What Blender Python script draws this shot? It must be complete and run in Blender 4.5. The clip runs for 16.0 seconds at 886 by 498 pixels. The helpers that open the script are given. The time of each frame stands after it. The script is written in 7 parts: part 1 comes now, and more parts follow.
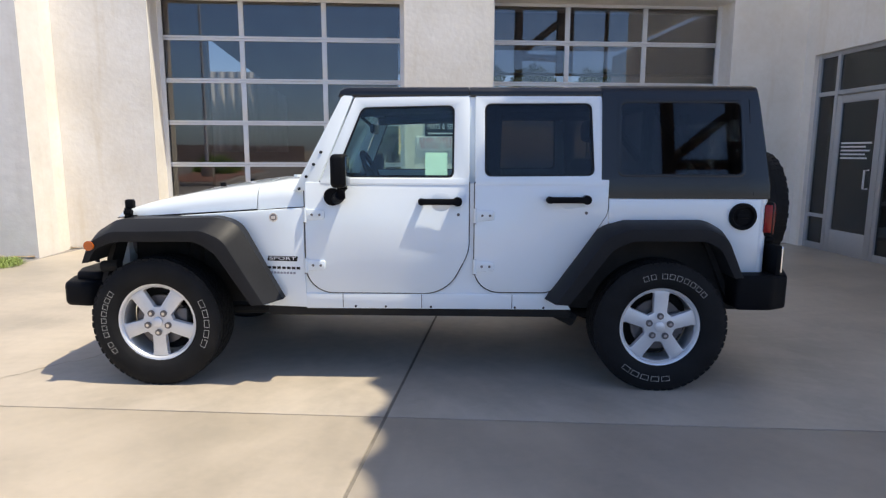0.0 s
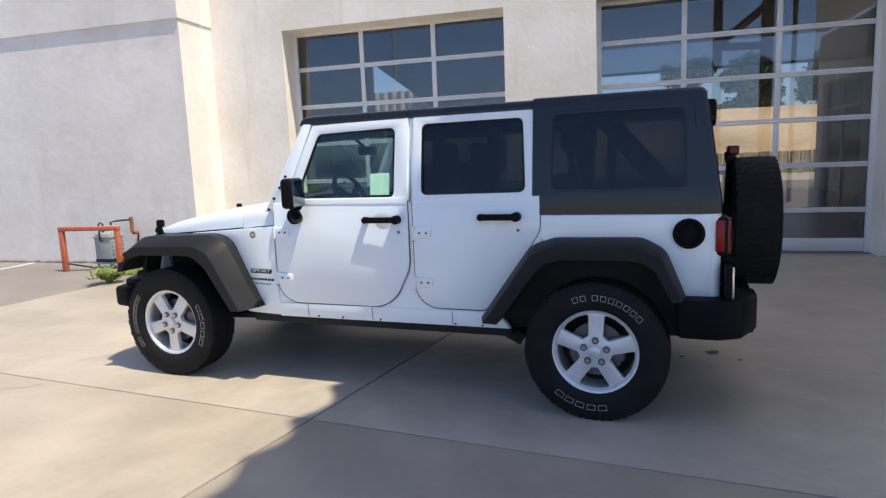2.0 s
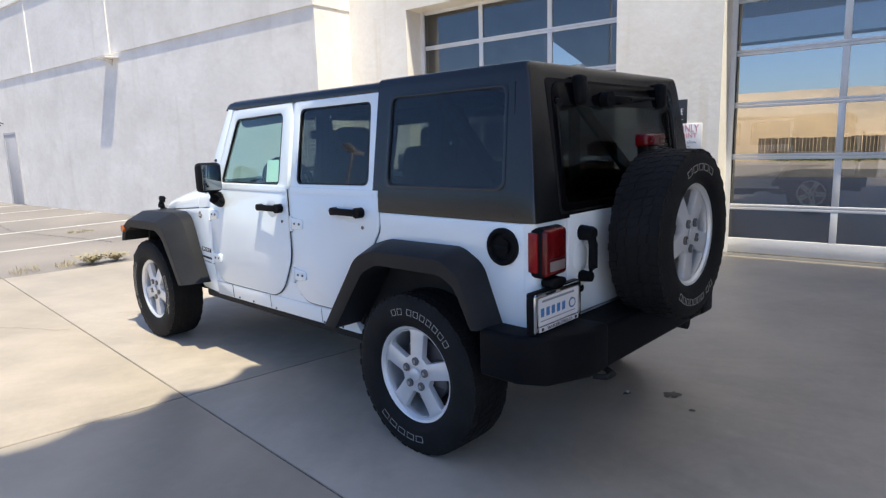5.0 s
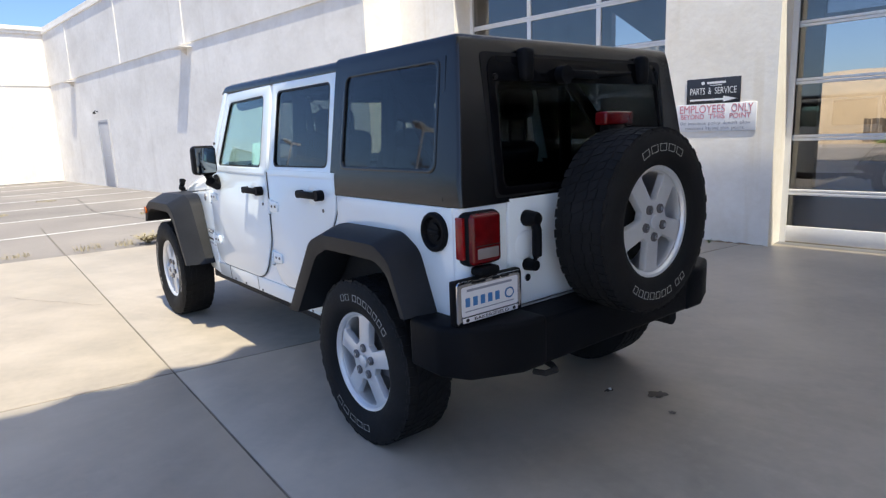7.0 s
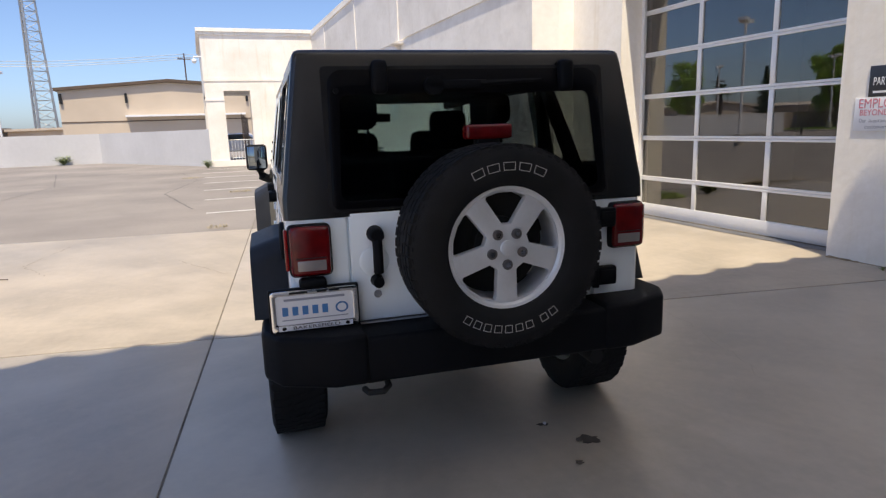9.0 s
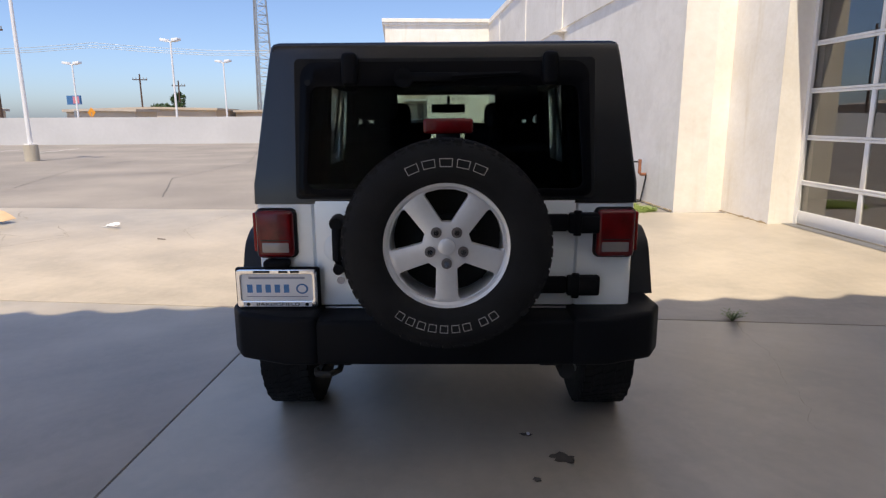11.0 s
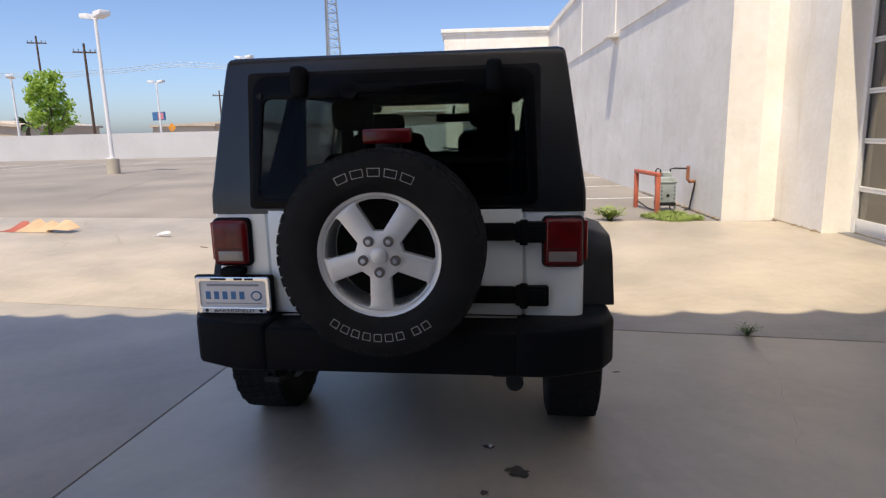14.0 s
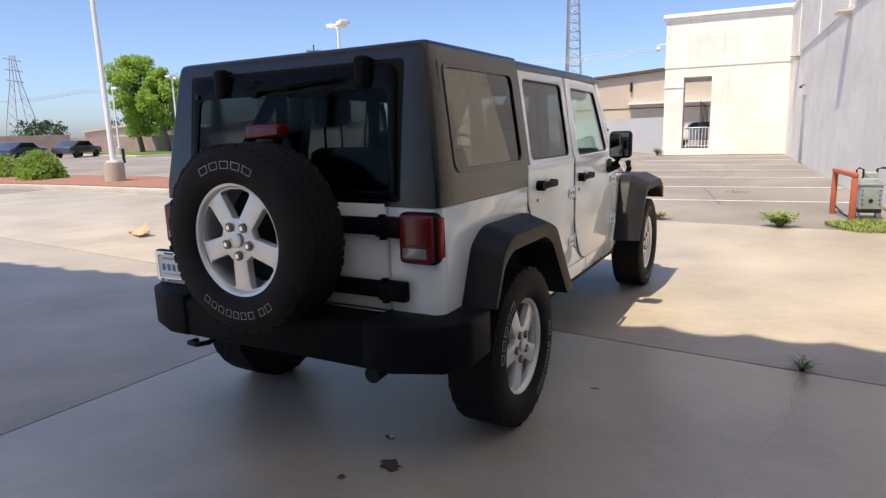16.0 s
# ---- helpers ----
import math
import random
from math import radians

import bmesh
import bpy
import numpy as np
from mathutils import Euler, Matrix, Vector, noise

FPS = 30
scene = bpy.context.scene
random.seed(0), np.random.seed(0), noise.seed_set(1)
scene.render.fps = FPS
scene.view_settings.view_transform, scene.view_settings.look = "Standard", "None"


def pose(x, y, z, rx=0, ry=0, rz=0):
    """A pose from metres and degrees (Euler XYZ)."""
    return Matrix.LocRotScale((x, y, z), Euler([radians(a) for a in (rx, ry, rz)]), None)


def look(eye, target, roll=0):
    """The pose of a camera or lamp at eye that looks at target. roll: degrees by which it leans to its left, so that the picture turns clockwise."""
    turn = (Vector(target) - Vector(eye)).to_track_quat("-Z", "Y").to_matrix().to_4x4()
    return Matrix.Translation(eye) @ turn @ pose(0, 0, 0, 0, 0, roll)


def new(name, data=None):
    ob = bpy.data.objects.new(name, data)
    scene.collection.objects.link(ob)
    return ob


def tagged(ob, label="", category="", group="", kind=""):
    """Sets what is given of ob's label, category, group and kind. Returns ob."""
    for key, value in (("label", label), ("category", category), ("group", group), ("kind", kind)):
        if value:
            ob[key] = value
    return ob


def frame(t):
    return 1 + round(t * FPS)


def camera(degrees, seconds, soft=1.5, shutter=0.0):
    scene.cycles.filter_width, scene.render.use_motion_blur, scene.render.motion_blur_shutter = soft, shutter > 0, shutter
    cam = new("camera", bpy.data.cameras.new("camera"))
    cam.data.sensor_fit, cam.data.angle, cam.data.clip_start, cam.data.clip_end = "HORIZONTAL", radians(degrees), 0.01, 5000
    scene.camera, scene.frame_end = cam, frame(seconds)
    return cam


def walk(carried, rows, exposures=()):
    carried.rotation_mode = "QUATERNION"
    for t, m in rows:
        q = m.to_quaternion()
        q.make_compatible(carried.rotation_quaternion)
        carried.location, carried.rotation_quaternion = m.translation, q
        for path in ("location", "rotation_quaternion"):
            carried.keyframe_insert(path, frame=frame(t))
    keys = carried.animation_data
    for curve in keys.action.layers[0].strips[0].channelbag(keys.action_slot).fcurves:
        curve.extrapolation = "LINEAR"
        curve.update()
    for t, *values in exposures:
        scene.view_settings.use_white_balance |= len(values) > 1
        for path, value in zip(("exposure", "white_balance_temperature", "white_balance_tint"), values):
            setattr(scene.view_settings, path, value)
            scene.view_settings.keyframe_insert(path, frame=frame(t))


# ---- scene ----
cam = camera(71.0, 16.0, soft=1.3)
PATH = [
    (0, (-0.103, -4.381, 1.383), (0.025, -2.409, 1.072), 0.2),
    (0.5, (0.28, -4.513, 1.389), (0.28, -2.535, 1.094), 0.2),
    (1, (0.663, -4.5, 1.369), (0.489, -2.53, 1.066), -0.1),
    (1.5, (1.057, -4.425, 1.394), (0.69, -2.48, 1.104), -1.1),
    (2, (1.503, -4.317, 1.438), (0.957, -2.414, 1.156), -2.3),
    (2.5, (1.897, -4.133, 1.44), (1.206, -2.279, 1.146), -2.9),
    (3, (2.281, -3.954, 1.437), (1.442, -2.164, 1.134), -2.9),
    (3.5, (2.596, -3.749, 1.438), (1.605, -2.043, 1.107), -2.6),
    (4, (2.831, -3.514, 1.442), (1.752, -1.865, 1.101), -2.6),
    (4.5, (3.057, -3.257, 1.432), (1.915, -1.649, 1.099), -2.0),
    (4.7, (3.136, -3.169, 1.443), (1.958, -1.588, 1.11), -1.8),
    (6.8, (3.479, -2.64, 1.405), (2.088, -1.251, 1.039), -2.5),
    (7, (3.591, -2.574, 1.404), (2.173, -1.215, 1.03), -2.2),
    (7.5, (3.886, -2.341, 1.443), (2.347, -1.119, 1.073), -1.8),
    (8, (4.061, -1.967, 1.455), (2.418, -0.892, 1.075), -1.9),
    (8.5, (4.262, -1.572, 1.456), (2.516, -0.677, 1.065), -1.9),
    (9, (4.405, -1.22, 1.455), (2.57, -0.525, 1.067), -1.9),
    (9.5, (4.485, -0.908, 1.463), (2.582, -0.421, 1.085), -1.9),
    (10, (4.576, -0.598, 1.456), (2.64, -0.286, 1.059), -1.2),
    (12.5, (4.55, -0.293, 1.459), (2.596, -0.204, 1.041), -0.2),
    (13, (4.538, -0.282, 1.458), (2.586, -0.198, 1.034), -0.5),
    (13.5, (4.514, -0.205, 1.449), (2.557, -0.155, 1.042), -1.4),
    (14, (4.58, 0.133, 1.451), (2.618, 0.051, 1.071), -1.4),
    (14.5, (4.547, 0.488, 1.442), (2.6, 0.214, 1.079), -1.5),
    (15, (4.471, 0.861, 1.441), (2.557, 0.401, 1.088), -2.1),
    (15.5, (4.393, 1.276, 1.442), (2.53, 0.648, 1.076), -2.0),
    (16, (4.279, 1.568, 1.416), (2.488, 0.764, 1.038), -1.8),
]
walk(cam, [(t, look(eye, target, roll)) for t, eye, target, roll in PATH], exposures=[(0.0, 0.72, 6540, 8), (3.0, 0.80, 6510, 7), (4.5, 0.90, 6460, 6), (7.0, 1.00, 6380, 6), (7.5, 0.96, 6420, 7), (8.5, 0.80, 6800, 9), (9.5, 0.70, 6930, 10), (13.0, 0.70, 6930, 10), (14.5, 0.64, 6930, 10), (15.0, 0.69, 6920, 10), (16.0, 0.80, 6900, 10)])

# ---- world and sun ----
SUN_WAY = Vector((-0.42, 0.15, -1.0)).normalized()
world = bpy.data.worlds.new("world")
scene.world = world
world.use_nodes = True
wn = world.node_tree
sky = wn.nodes.new("ShaderNodeTexSky")
sky.sky_type, sky.sun_disc = "NISHITA", False
sky.sun_elevation = math.asin(-SUN_WAY.z)
sky.sun_rotation = math.atan2(-SUN_WAY.x, -SUN_WAY.y)
sky.air_density, sky.dust_density, sky.ozone_density = 0.75, 1.2, 3.5
tone = wn.nodes.new("ShaderNodeMix")
tone.data_type, tone.blend_type = "RGBA", "MULTIPLY"
tone.inputs["Factor"].default_value, tone.inputs["B"].default_value = 1.0, (0.88, 0.925, 1.05, 1)
wn.links.new(sky.outputs[0], tone.inputs["A"])
wn.links.new(tone.outputs["Result"], wn.nodes["Background"].inputs[0])
wn.nodes["Background"].inputs[1].default_value = 0.115
sun = new("sun", bpy.data.lights.new("sun", "SUN"))
sun.data.energy, sun.data.angle, sun.data.color = 3.3, radians(0.6), (1.0, 0.89, 0.72)
sun.matrix_world = look((10, -3, 25), Vector((10, -3, 25)) + SUN_WAY)


# ---- materials ----
def material(name, colour, rough=0.7, metal=0.0, var=0.12, scale=1.5, fine=30.0, bump=0.0, relief=120.0, coat=0.0,
             tint=None, each=0.0, spec=0.5, stretch=(1, 1, 1)):
    """A surface with colour varying at two scales, fine relief and, if each is given, a shift from object to object."""
    m = bpy.data.materials.new(name)
    m.use_nodes = True
    nt, b = m.node_tree, m.node_tree.nodes["Principled BSDF"]
    co = nt.nodes.new("ShaderNodeTexCoord")
    mp = nt.nodes.new("ShaderNodeMapping")
    mp.inputs["Scale"].default_value = stretch
    nt.links.new(co.outputs["Object"], mp.inputs[0])
    big, small = nt.nodes.new("ShaderNodeTexNoise"), nt.nodes.new("ShaderNodeTexNoise")
    for n, s, d in ((big, scale, 5.0), (small, fine, 3.0)):
        n.inputs["Scale"].default_value, n.inputs["Detail"].default_value = s, d
        nt.links.new(mp.outputs[0], n.inputs["Vector"])
    add = nt.nodes.new("ShaderNodeMath")
    add.operation = "MULTIPLY_ADD"
    add.inputs[1].default_value = 0.35
    nt.links.new(small.outputs["Fac"], add.inputs[0])
    nt.links.new(big.outputs["Fac"], add.inputs[2])
    ramp = nt.nodes.new("ShaderNodeMapRange")
    ramp.inputs["From Min"].default_value, ramp.inputs["From Max"].default_value = 0.42, 0.93
    nt.links.new(add.outputs[0], ramp.inputs["Value"])
    mix = nt.nodes.new("ShaderNodeMix")
    mix.data_type = "RGBA"
    c = Vector(colour)
    lo = [v * (1 - var) for v in (tint or colour)]
    mix.inputs["A"].default_value = (*lo, 1)
    mix.inputs["B"].default_value = (*[min(1, v * (1 + var)) for v in c], 1)
    nt.links.new(ramp.outputs[0], mix.inputs["Factor"])
    out = mix.outputs["Result"]
    if each:
        info, hsv = nt.nodes.new("ShaderNodeObjectInfo"), nt.nodes.new("ShaderNodeHueSaturation")
        mr = nt.nodes.new("ShaderNodeMapRange")
        mr.inputs["To Min"].default_value, mr.inputs["To Max"].default_value = 1 - each, 1 + each
        nt.links.new(info.outputs["Random"], mr.inputs["Value"])
        nt.links.new(mr.outputs[0], hsv.inputs["Value"])
        nt.links.new(out, hsv.inputs["Color"])
        out = hsv.outputs[0]
    nt.links.new(out, b.inputs["Base Color"])
    b.inputs["Metallic"].default_value, b.inputs["Specular IOR Level"].default_value = metal, spec
    rr = nt.nodes.new("ShaderNodeMapRange")
    rr.inputs["To Min"].default_value, rr.inputs["To Max"].default_value = max(0.02, rough * 0.88), min(1, rough * 1.12)
    nt.links.new(small.outputs["Fac"], rr.inputs["Value"])
    nt.links.new(rr.outputs[0], b.inputs["Roughness"])
    b.inputs["Coat Weight"].default_value, b.inputs["Coat Roughness"].default_value = coat, 0.03
    if bump:
        rel, bn = nt.nodes.new("ShaderNodeTexNoise"), nt.nodes.new("ShaderNodeBump")
        rel.inputs["Scale"].default_value, rel.inputs["Detail"].default_value = relief, 7.0
        nt.links.new(mp.outputs[0], rel.inputs["Vector"])
        bn.inputs["Strength"].default_value, bn.inputs["Distance"].default_value = min(1, bump), 0.01
        nt.links.new(rel.outputs["Fac"], bn.inputs["Height"])
        nt.links.new(bn.outputs[0], b.inputs["Normal"])
    return m


def weathered(m, dark, size=0.55, share=0.5, speck=22.0, specks=0.72):
    """Blotches and small specks of dirt over a surface."""
    nt, b = m.node_tree, m.node_tree.nodes["Principled BSDF"]
    link = b.inputs["Base Color"].links[0]
    src = link.from_socket
    co = nt.nodes.new("ShaderNodeTexCoord")
    facs = []
    for scale, lo, hi, amount in ((size, 0.48, 0.72, share), (size * 4.3, 0.55, 0.75, share * 0.6), (speck, specks, specks + 0.06, 0.8)):
        n, r = nt.nodes.new("ShaderNodeTexNoise"), nt.nodes.new("ShaderNodeMapRange")
        n.inputs["Scale"].default_value, n.inputs["Detail"].default_value, n.inputs["Roughness"].default_value = scale, 6.0, 0.62
        nt.links.new(co.outputs["Object"], n.inputs["Vector"])
        r.inputs["From Min"].default_value, r.inputs["From Max"].default_value, r.inputs["To Max"].default_value = lo, hi, amount
        nt.links.new(n.outputs["Fac"], r.inputs["Value"])
        mix = nt.nodes.new("ShaderNodeMix")
        mix.data_type = "RGBA"
        nt.links.new(r.outputs[0], mix.inputs["Factor"])
        nt.links.new(src, mix.inputs["A"])
        mix.inputs["B"].default_value = (*dark, 1)
        src = mix.outputs["Result"]
    nt.links.new(src, b.inputs["Base Color"])
    return m


def streaked(m, dark, share):
    """Narrow stains run down over a wall."""
    nt, b = m.node_tree, m.node_tree.nodes["Principled BSDF"]
    src = b.inputs["Base Color"].links[0].from_socket
    co, mp = nt.nodes.new("ShaderNodeTexCoord"), nt.nodes.new("ShaderNodeMapping")
    n, r, mix = nt.nodes.new("ShaderNodeTexNoise"), nt.nodes.new("ShaderNodeMapRange"), nt.nodes.new("ShaderNodeMix")
    mp.inputs["Scale"].default_value = (5.0, 5.0, 0.45)
    n.inputs["Scale"].default_value, n.inputs["Detail"].default_value = 1.0, 5.0
    r.inputs["From Min"].default_value, r.inputs["From Max"].default_value, r.inputs["To Max"].default_value = 0.58, 0.82, share
    mix.data_type = "RGBA"
    nt.links.new(co.outputs["Object"], mp.inputs[0])
    nt.links.new(mp.outputs[0], n.inputs["Vector"])
    nt.links.new(n.outputs["Fac"], r.inputs["Value"])
    nt.links.new(r.outputs[0], mix.inputs["Factor"])
    nt.links.new(src, mix.inputs["A"])
    mix.inputs["B"].default_value = (*dark, 1)
    nt.links.new(mix.outputs["Result"], b.inputs["Base Color"])


def glass(name, tint=(0.8, 0.85, 0.85), spec=1.5):
    m = bpy.data.materials.new(name)
    m.use_nodes = True
    b = m.node_tree.nodes["Principled BSDF"]
    b.inputs["Base Color"].default_value = (*tint, 1)
    b.inputs["Transmission Weight"].default_value = 1.0
    b.inputs["Roughness"].default_value, b.inputs["IOR"].default_value = 0.0, spec
    return m


STUCCO = weathered(material("white_stucco", (0.91, 0.875, 0.815), 0.9, var=0.05, scale=1.1, fine=16, bump=0.36, relief=13, tint=(0.86, 0.81, 0.73)), (0.72, 0.61, 0.45), 0.6, 0.30, 30, 0.78)
streaked(STUCCO, (0.66, 0.55, 0.38), 0.5)
STUCCO_GREY = weathered(material("grey_white_stucco", (0.85, 0.82, 0.775), 0.9, var=0.06, scale=0.7, fine=9, bump=0.38, relief=9, tint=(0.79, 0.755, 0.70), stretch=(0.8, 0.8, 1.1)), (0.58, 0.535, 0.48), 0.55, 0.46, 30, 0.74)
streaked(STUCCO_GREY, (0.58, 0.52, 0.43), 0.3)
CONCRETE = material("pavement_concrete", (0.445, 0.385, 0.305), 0.44, var=0.15, scale=0.9, fine=14, bump=0.05, relief=160, tint=(0.395, 0.345, 0.28), spec=0.75)
weathered(CONCRETE, (0.255, 0.235, 0.20), 0.55, 0.48, 26.0, 0.69)
weathered(CONCRETE, (0.53, 0.465, 0.385), 1.7, 0.52, 60.0, 0.72)
JOINT = material("joint_filler", (0.185, 0.165, 0.135), 0.95, var=0.5, scale=5, fine=40)
ASPHALT = weathered(material("faded_asphalt", (0.285, 0.258, 0.235), 0.92, var=0.15, scale=0.35, fine=60, bump=0.5, relief=180, tint=(0.23, 0.21, 0.20)), (0.15, 0.145, 0.14), 0.2, 0.5, 9.0, 0.7)
LINE_PAINT = material("worn_white_line_paint", (0.62, 0.62, 0.60), 0.8, var=0.3, scale=6, fine=60)
EARTH = material("dry_earth", (0.30, 0.25, 0.19), 0.95, var=0.25, scale=0.2, fine=6)
DRY_GRASS = material("dry_hill_grass", (0.62, 0.47, 0.29), 0.95, var=0.25, scale=0.15, fine=2.5, tint=(0.48, 0.36, 0.22))
ALU = material("silver_door_aluminium", (0.78, 0.78, 0.785), 0.38, 0.15, var=0.05, scale=3)
ALU_DARK = material("bronze_anodised_frame", (0.55, 0.56, 0.58), 0.4, 0.6, var=0.06)
DOOR_GLASS = glass("dark_door_glass", (0.50, 0.48, 0.45), 1.9)
REAR_TINT = glass("dark_clerestory_glass", (0.36, 0.37, 0.40), 1.3)
STORE_GLASS = glass("storefront_glass", (0.10, 0.13, 0.14), 1.6)
INNER = material("workshop_paint", (0.42, 0.40, 0.37), 0.9, var=0.15)
SHOP_FLOOR = material("dark_sealed_concrete", (0.13, 0.13, 0.135), 0.4, var=0.2, scale=0.8)
BROWN = material("dark_brown_timber", (0.10, 0.07, 0.05), 0.75, var=0.25, stretch=(1, 1, 6))
def cloth(name, colour, through_colour, share):
    """A thin cloth or leaf that lets part of the light through."""
    m = material(name, colour, 0.8, var=0.12)
    nt = m.node_tree
    tr, ad = nt.nodes.new("ShaderNodeBsdfTranslucent"), nt.nodes.new("ShaderNodeMixShader")
    tr.inputs["Color"].default_value, ad.inputs["Fac"].default_value = (*through_colour, 1), share
    nt.links.new(nt.nodes["Principled BSDF"].outputs[0], ad.inputs[1])
    nt.links.new(tr.outputs[0], ad.inputs[2])
    nt.links.new(ad.outputs[0], nt.nodes["Material Output"].inputs["Surface"])
    return m


# cloth of the unseen canopy; light let through lifts the shade below
CLOTH = cloth("pale_awning_cloth", (0.64, 0.62, 0.62), (0.82, 0.83, 0.83), 0.57)
# darker, denser copy of that cloth, deepens the shade on the -y side
CLOTH_DENSE = cloth("light_blocking_cloth", (0.45, 0.45, 0.46), (0.62, 0.70, 0.82), 0.06)
TAR = material("dark_asphalt", (0.10, 0.10, 0.10), 0.9, var=0.3)
CORRUGATED = material("white_corrugated_steel", (0.75, 0.76, 0.78), 0.5, 0.0, var=0.06)
FENCE_WOOD = material("weathered_fence_board", (0.36, 0.29, 0.21), 0.9, var=0.3, stretch=(8, 8, 1), each=0.25)
BLACK_SIGN = material("black_sign_face", (0.025, 0.027, 0.035), 0.4, var=0.1)
WHITE_SIGN = material("white_sign_face", (0.78, 0.78, 0.80), 0.45, var=0.03)
RED_INK = material("faded_red_ink", (0.62, 0.22, 0.26), 0.6, var=0.1)
GREY_INK = material("grey_ink", (0.30, 0.31, 0.36), 0.6, var=0.1)
WHITE_INK = material("white_ink", (0.80, 0.80, 0.80), 0.5, var=0.03)
BLUE_INK = material("blue_ink", (0.05, 0.16, 0.36), 0.5, var=0.05)
POLE_WHITE = material("white_pole_paint", (0.78, 0.78, 0.79), 0.5, var=0.06)
POLE_BASE = material("pole_base_concrete", (0.47, 0.42, 0.34), 0.9, var=0.15, bump=0.4, relief=60)
TIMBER_POLE = material("creosoted_pole", (0.09, 0.055, 0.04), 0.9, var=0.25)
STEEL = material("galvanised_steel", (0.38, 0.40, 0.42), 0.5, 0.7, var=0.12)
BEIGE = material("beige_metal_cladding", (0.56, 0.47, 0.37), 0.8, var=0.08, scale=0.3)
TAN_ROOF = material("tan_roof", (0.52, 0.45, 0.38), 0.85, var=0.1)
BRICK_PINK = material("pinkish_block_wall", (0.33, 0.25, 0.22), 0.9, var=0.15, scale=1.0)
LOW_WALL = material("grey_white_painted_wall", (0.56, 0.56, 0.57), 0.9, var=0.08, scale=0.4, fine=6)
KERB = material("kerb_concrete", (0.45, 0.42, 0.38), 0.9, var=0.12)
MULCH = material("red_bark_mulch", (0.30, 0.15, 0.11), 0.95, var=0.3, scale=6, fine=60, bump=0.8, relief=70)
RED_PAINT = material("faded_red_pipe_paint", (0.50, 0.13, 0.075), 0.6, var=0.15, scale=8)
METER_GREY = material("grey_meter_enamel", (0.36, 0.41, 0.41), 0.5, 0.2, var=0.12, scale=10)
RUST = material("rusty_pipe", (0.33, 0.13, 0.07), 0.75, 0.2, var=0.25, scale=14)
LEAF = cloth("bright_green_leaf", (0.28, 0.42, 0.08), (0.50, 0.66, 0.14), 0.4)
LEAF_DARK = material("dark_green_leaf", (0.045, 0.085, 0.03), 0.65, var=0.35, scale=2)
LEAF_BUSH = cloth("bush_leaf", (0.18, 0.30, 0.05), (0.38, 0.50, 0.10), 0.4)
DRY_WEED = material("dry_weed", (0.36, 0.31, 0.19), 0.8, var=0.3, scale=8)
WEED = material("weed_leaf", (0.20, 0.25, 0.10), 0.7, var=0.35, scale=8)
BARK = material("grey_brown_bark", (0.13, 0.10, 0.08), 0.95, var=0.3)
GRASS = material("low_lawn_grass", (0.22, 0.29, 0.07), 0.7, var=0.3, scale=6)
CARD = material("torn_brown_cardboard", (0.50, 0.355, 0.225), 0.9, var=0.15, scale=5)
CARD_RED = material("red_printed_cardboard", (0.36, 0.10, 0.07), 0.7, var=0.2)
OIL = material("oil_stain", (0.085, 0.075, 0.065), 0.6, var=0.4, scale=12)
PLASTER_DOOR = material("grey_painted_steel_door", (0.46, 0.46, 0.48), 0.6, var=0.05)
IRON = material("black_iron", (0.02, 0.02, 0.02), 0.5, 0.4)


# ---- mesh helpers ----
def quads(bm, verts, faces):
    vs = [bm.verts.new(v) for v in verts]
    return [bm.faces.new([vs[i] for i in f]) for f in faces]


def box(bm, a, b, bevel=0.0, seg=2):
    (x0, y0, z0), (x1, y1, z1) = a, b
    x0, x1 = sorted((x0, x1))
    y0, y1 = sorted((y0, y1))
    z0, z1 = sorted((z0, z1))
    fs = quads(bm, [(x0, y0, z0), (x1, y0, z0), (x1, y1, z0), (x0, y1, z0), (x0, y0, z1), (x1, y0, z1), (x1, y1, z1), (x0, y1, z1)],
               [(3, 2, 1, 0), (4, 5, 6, 7), (0, 1, 5, 4), (1, 2, 6, 5), (2, 3, 7, 6), (3, 0, 4, 7)])
    if bevel:
        es = list({e for f in fs for e in f.edges})
        bmesh.ops.bevel(bm, geom=es, offset=bevel, segments=seg, affect="EDGES", profile=0.5)
    return bm


def tube(bm, pts, r, n=10, r2=None, caps=True):
    """A round bar along points; r2: its radius at the end."""
    pts = [Vector(p) for p in pts]
    rings = []
    for i, p in enumerate(pts):
        way = (pts[min(i + 1, len(pts) - 1)] - pts[max(i - 1, 0)]).normalized()
        side = way.cross(Vector((0, 0, 1)) if abs(way.z) < 0.9 else Vector((1, 0, 0))).normalized()
        up = side.cross(way)
        rad = r if r2 is None else r + (r2 - r) * i / (len(pts) - 1)
        rings.append([bm.verts.new(p + rad * (math.cos(a) * side + math.sin(a) * up)) for a in [2 * math.pi * k / n for k in range(n)]])
    for a, b in zip(rings, rings[1:]):
        for k in range(n):
            bm.faces.new((a[k], a[(k + 1) % n], b[(k + 1) % n], b[k]))
    if caps:
        bm.faces.new(rings[0][::-1])
        bm.faces.new(rings[-1])
    return bm


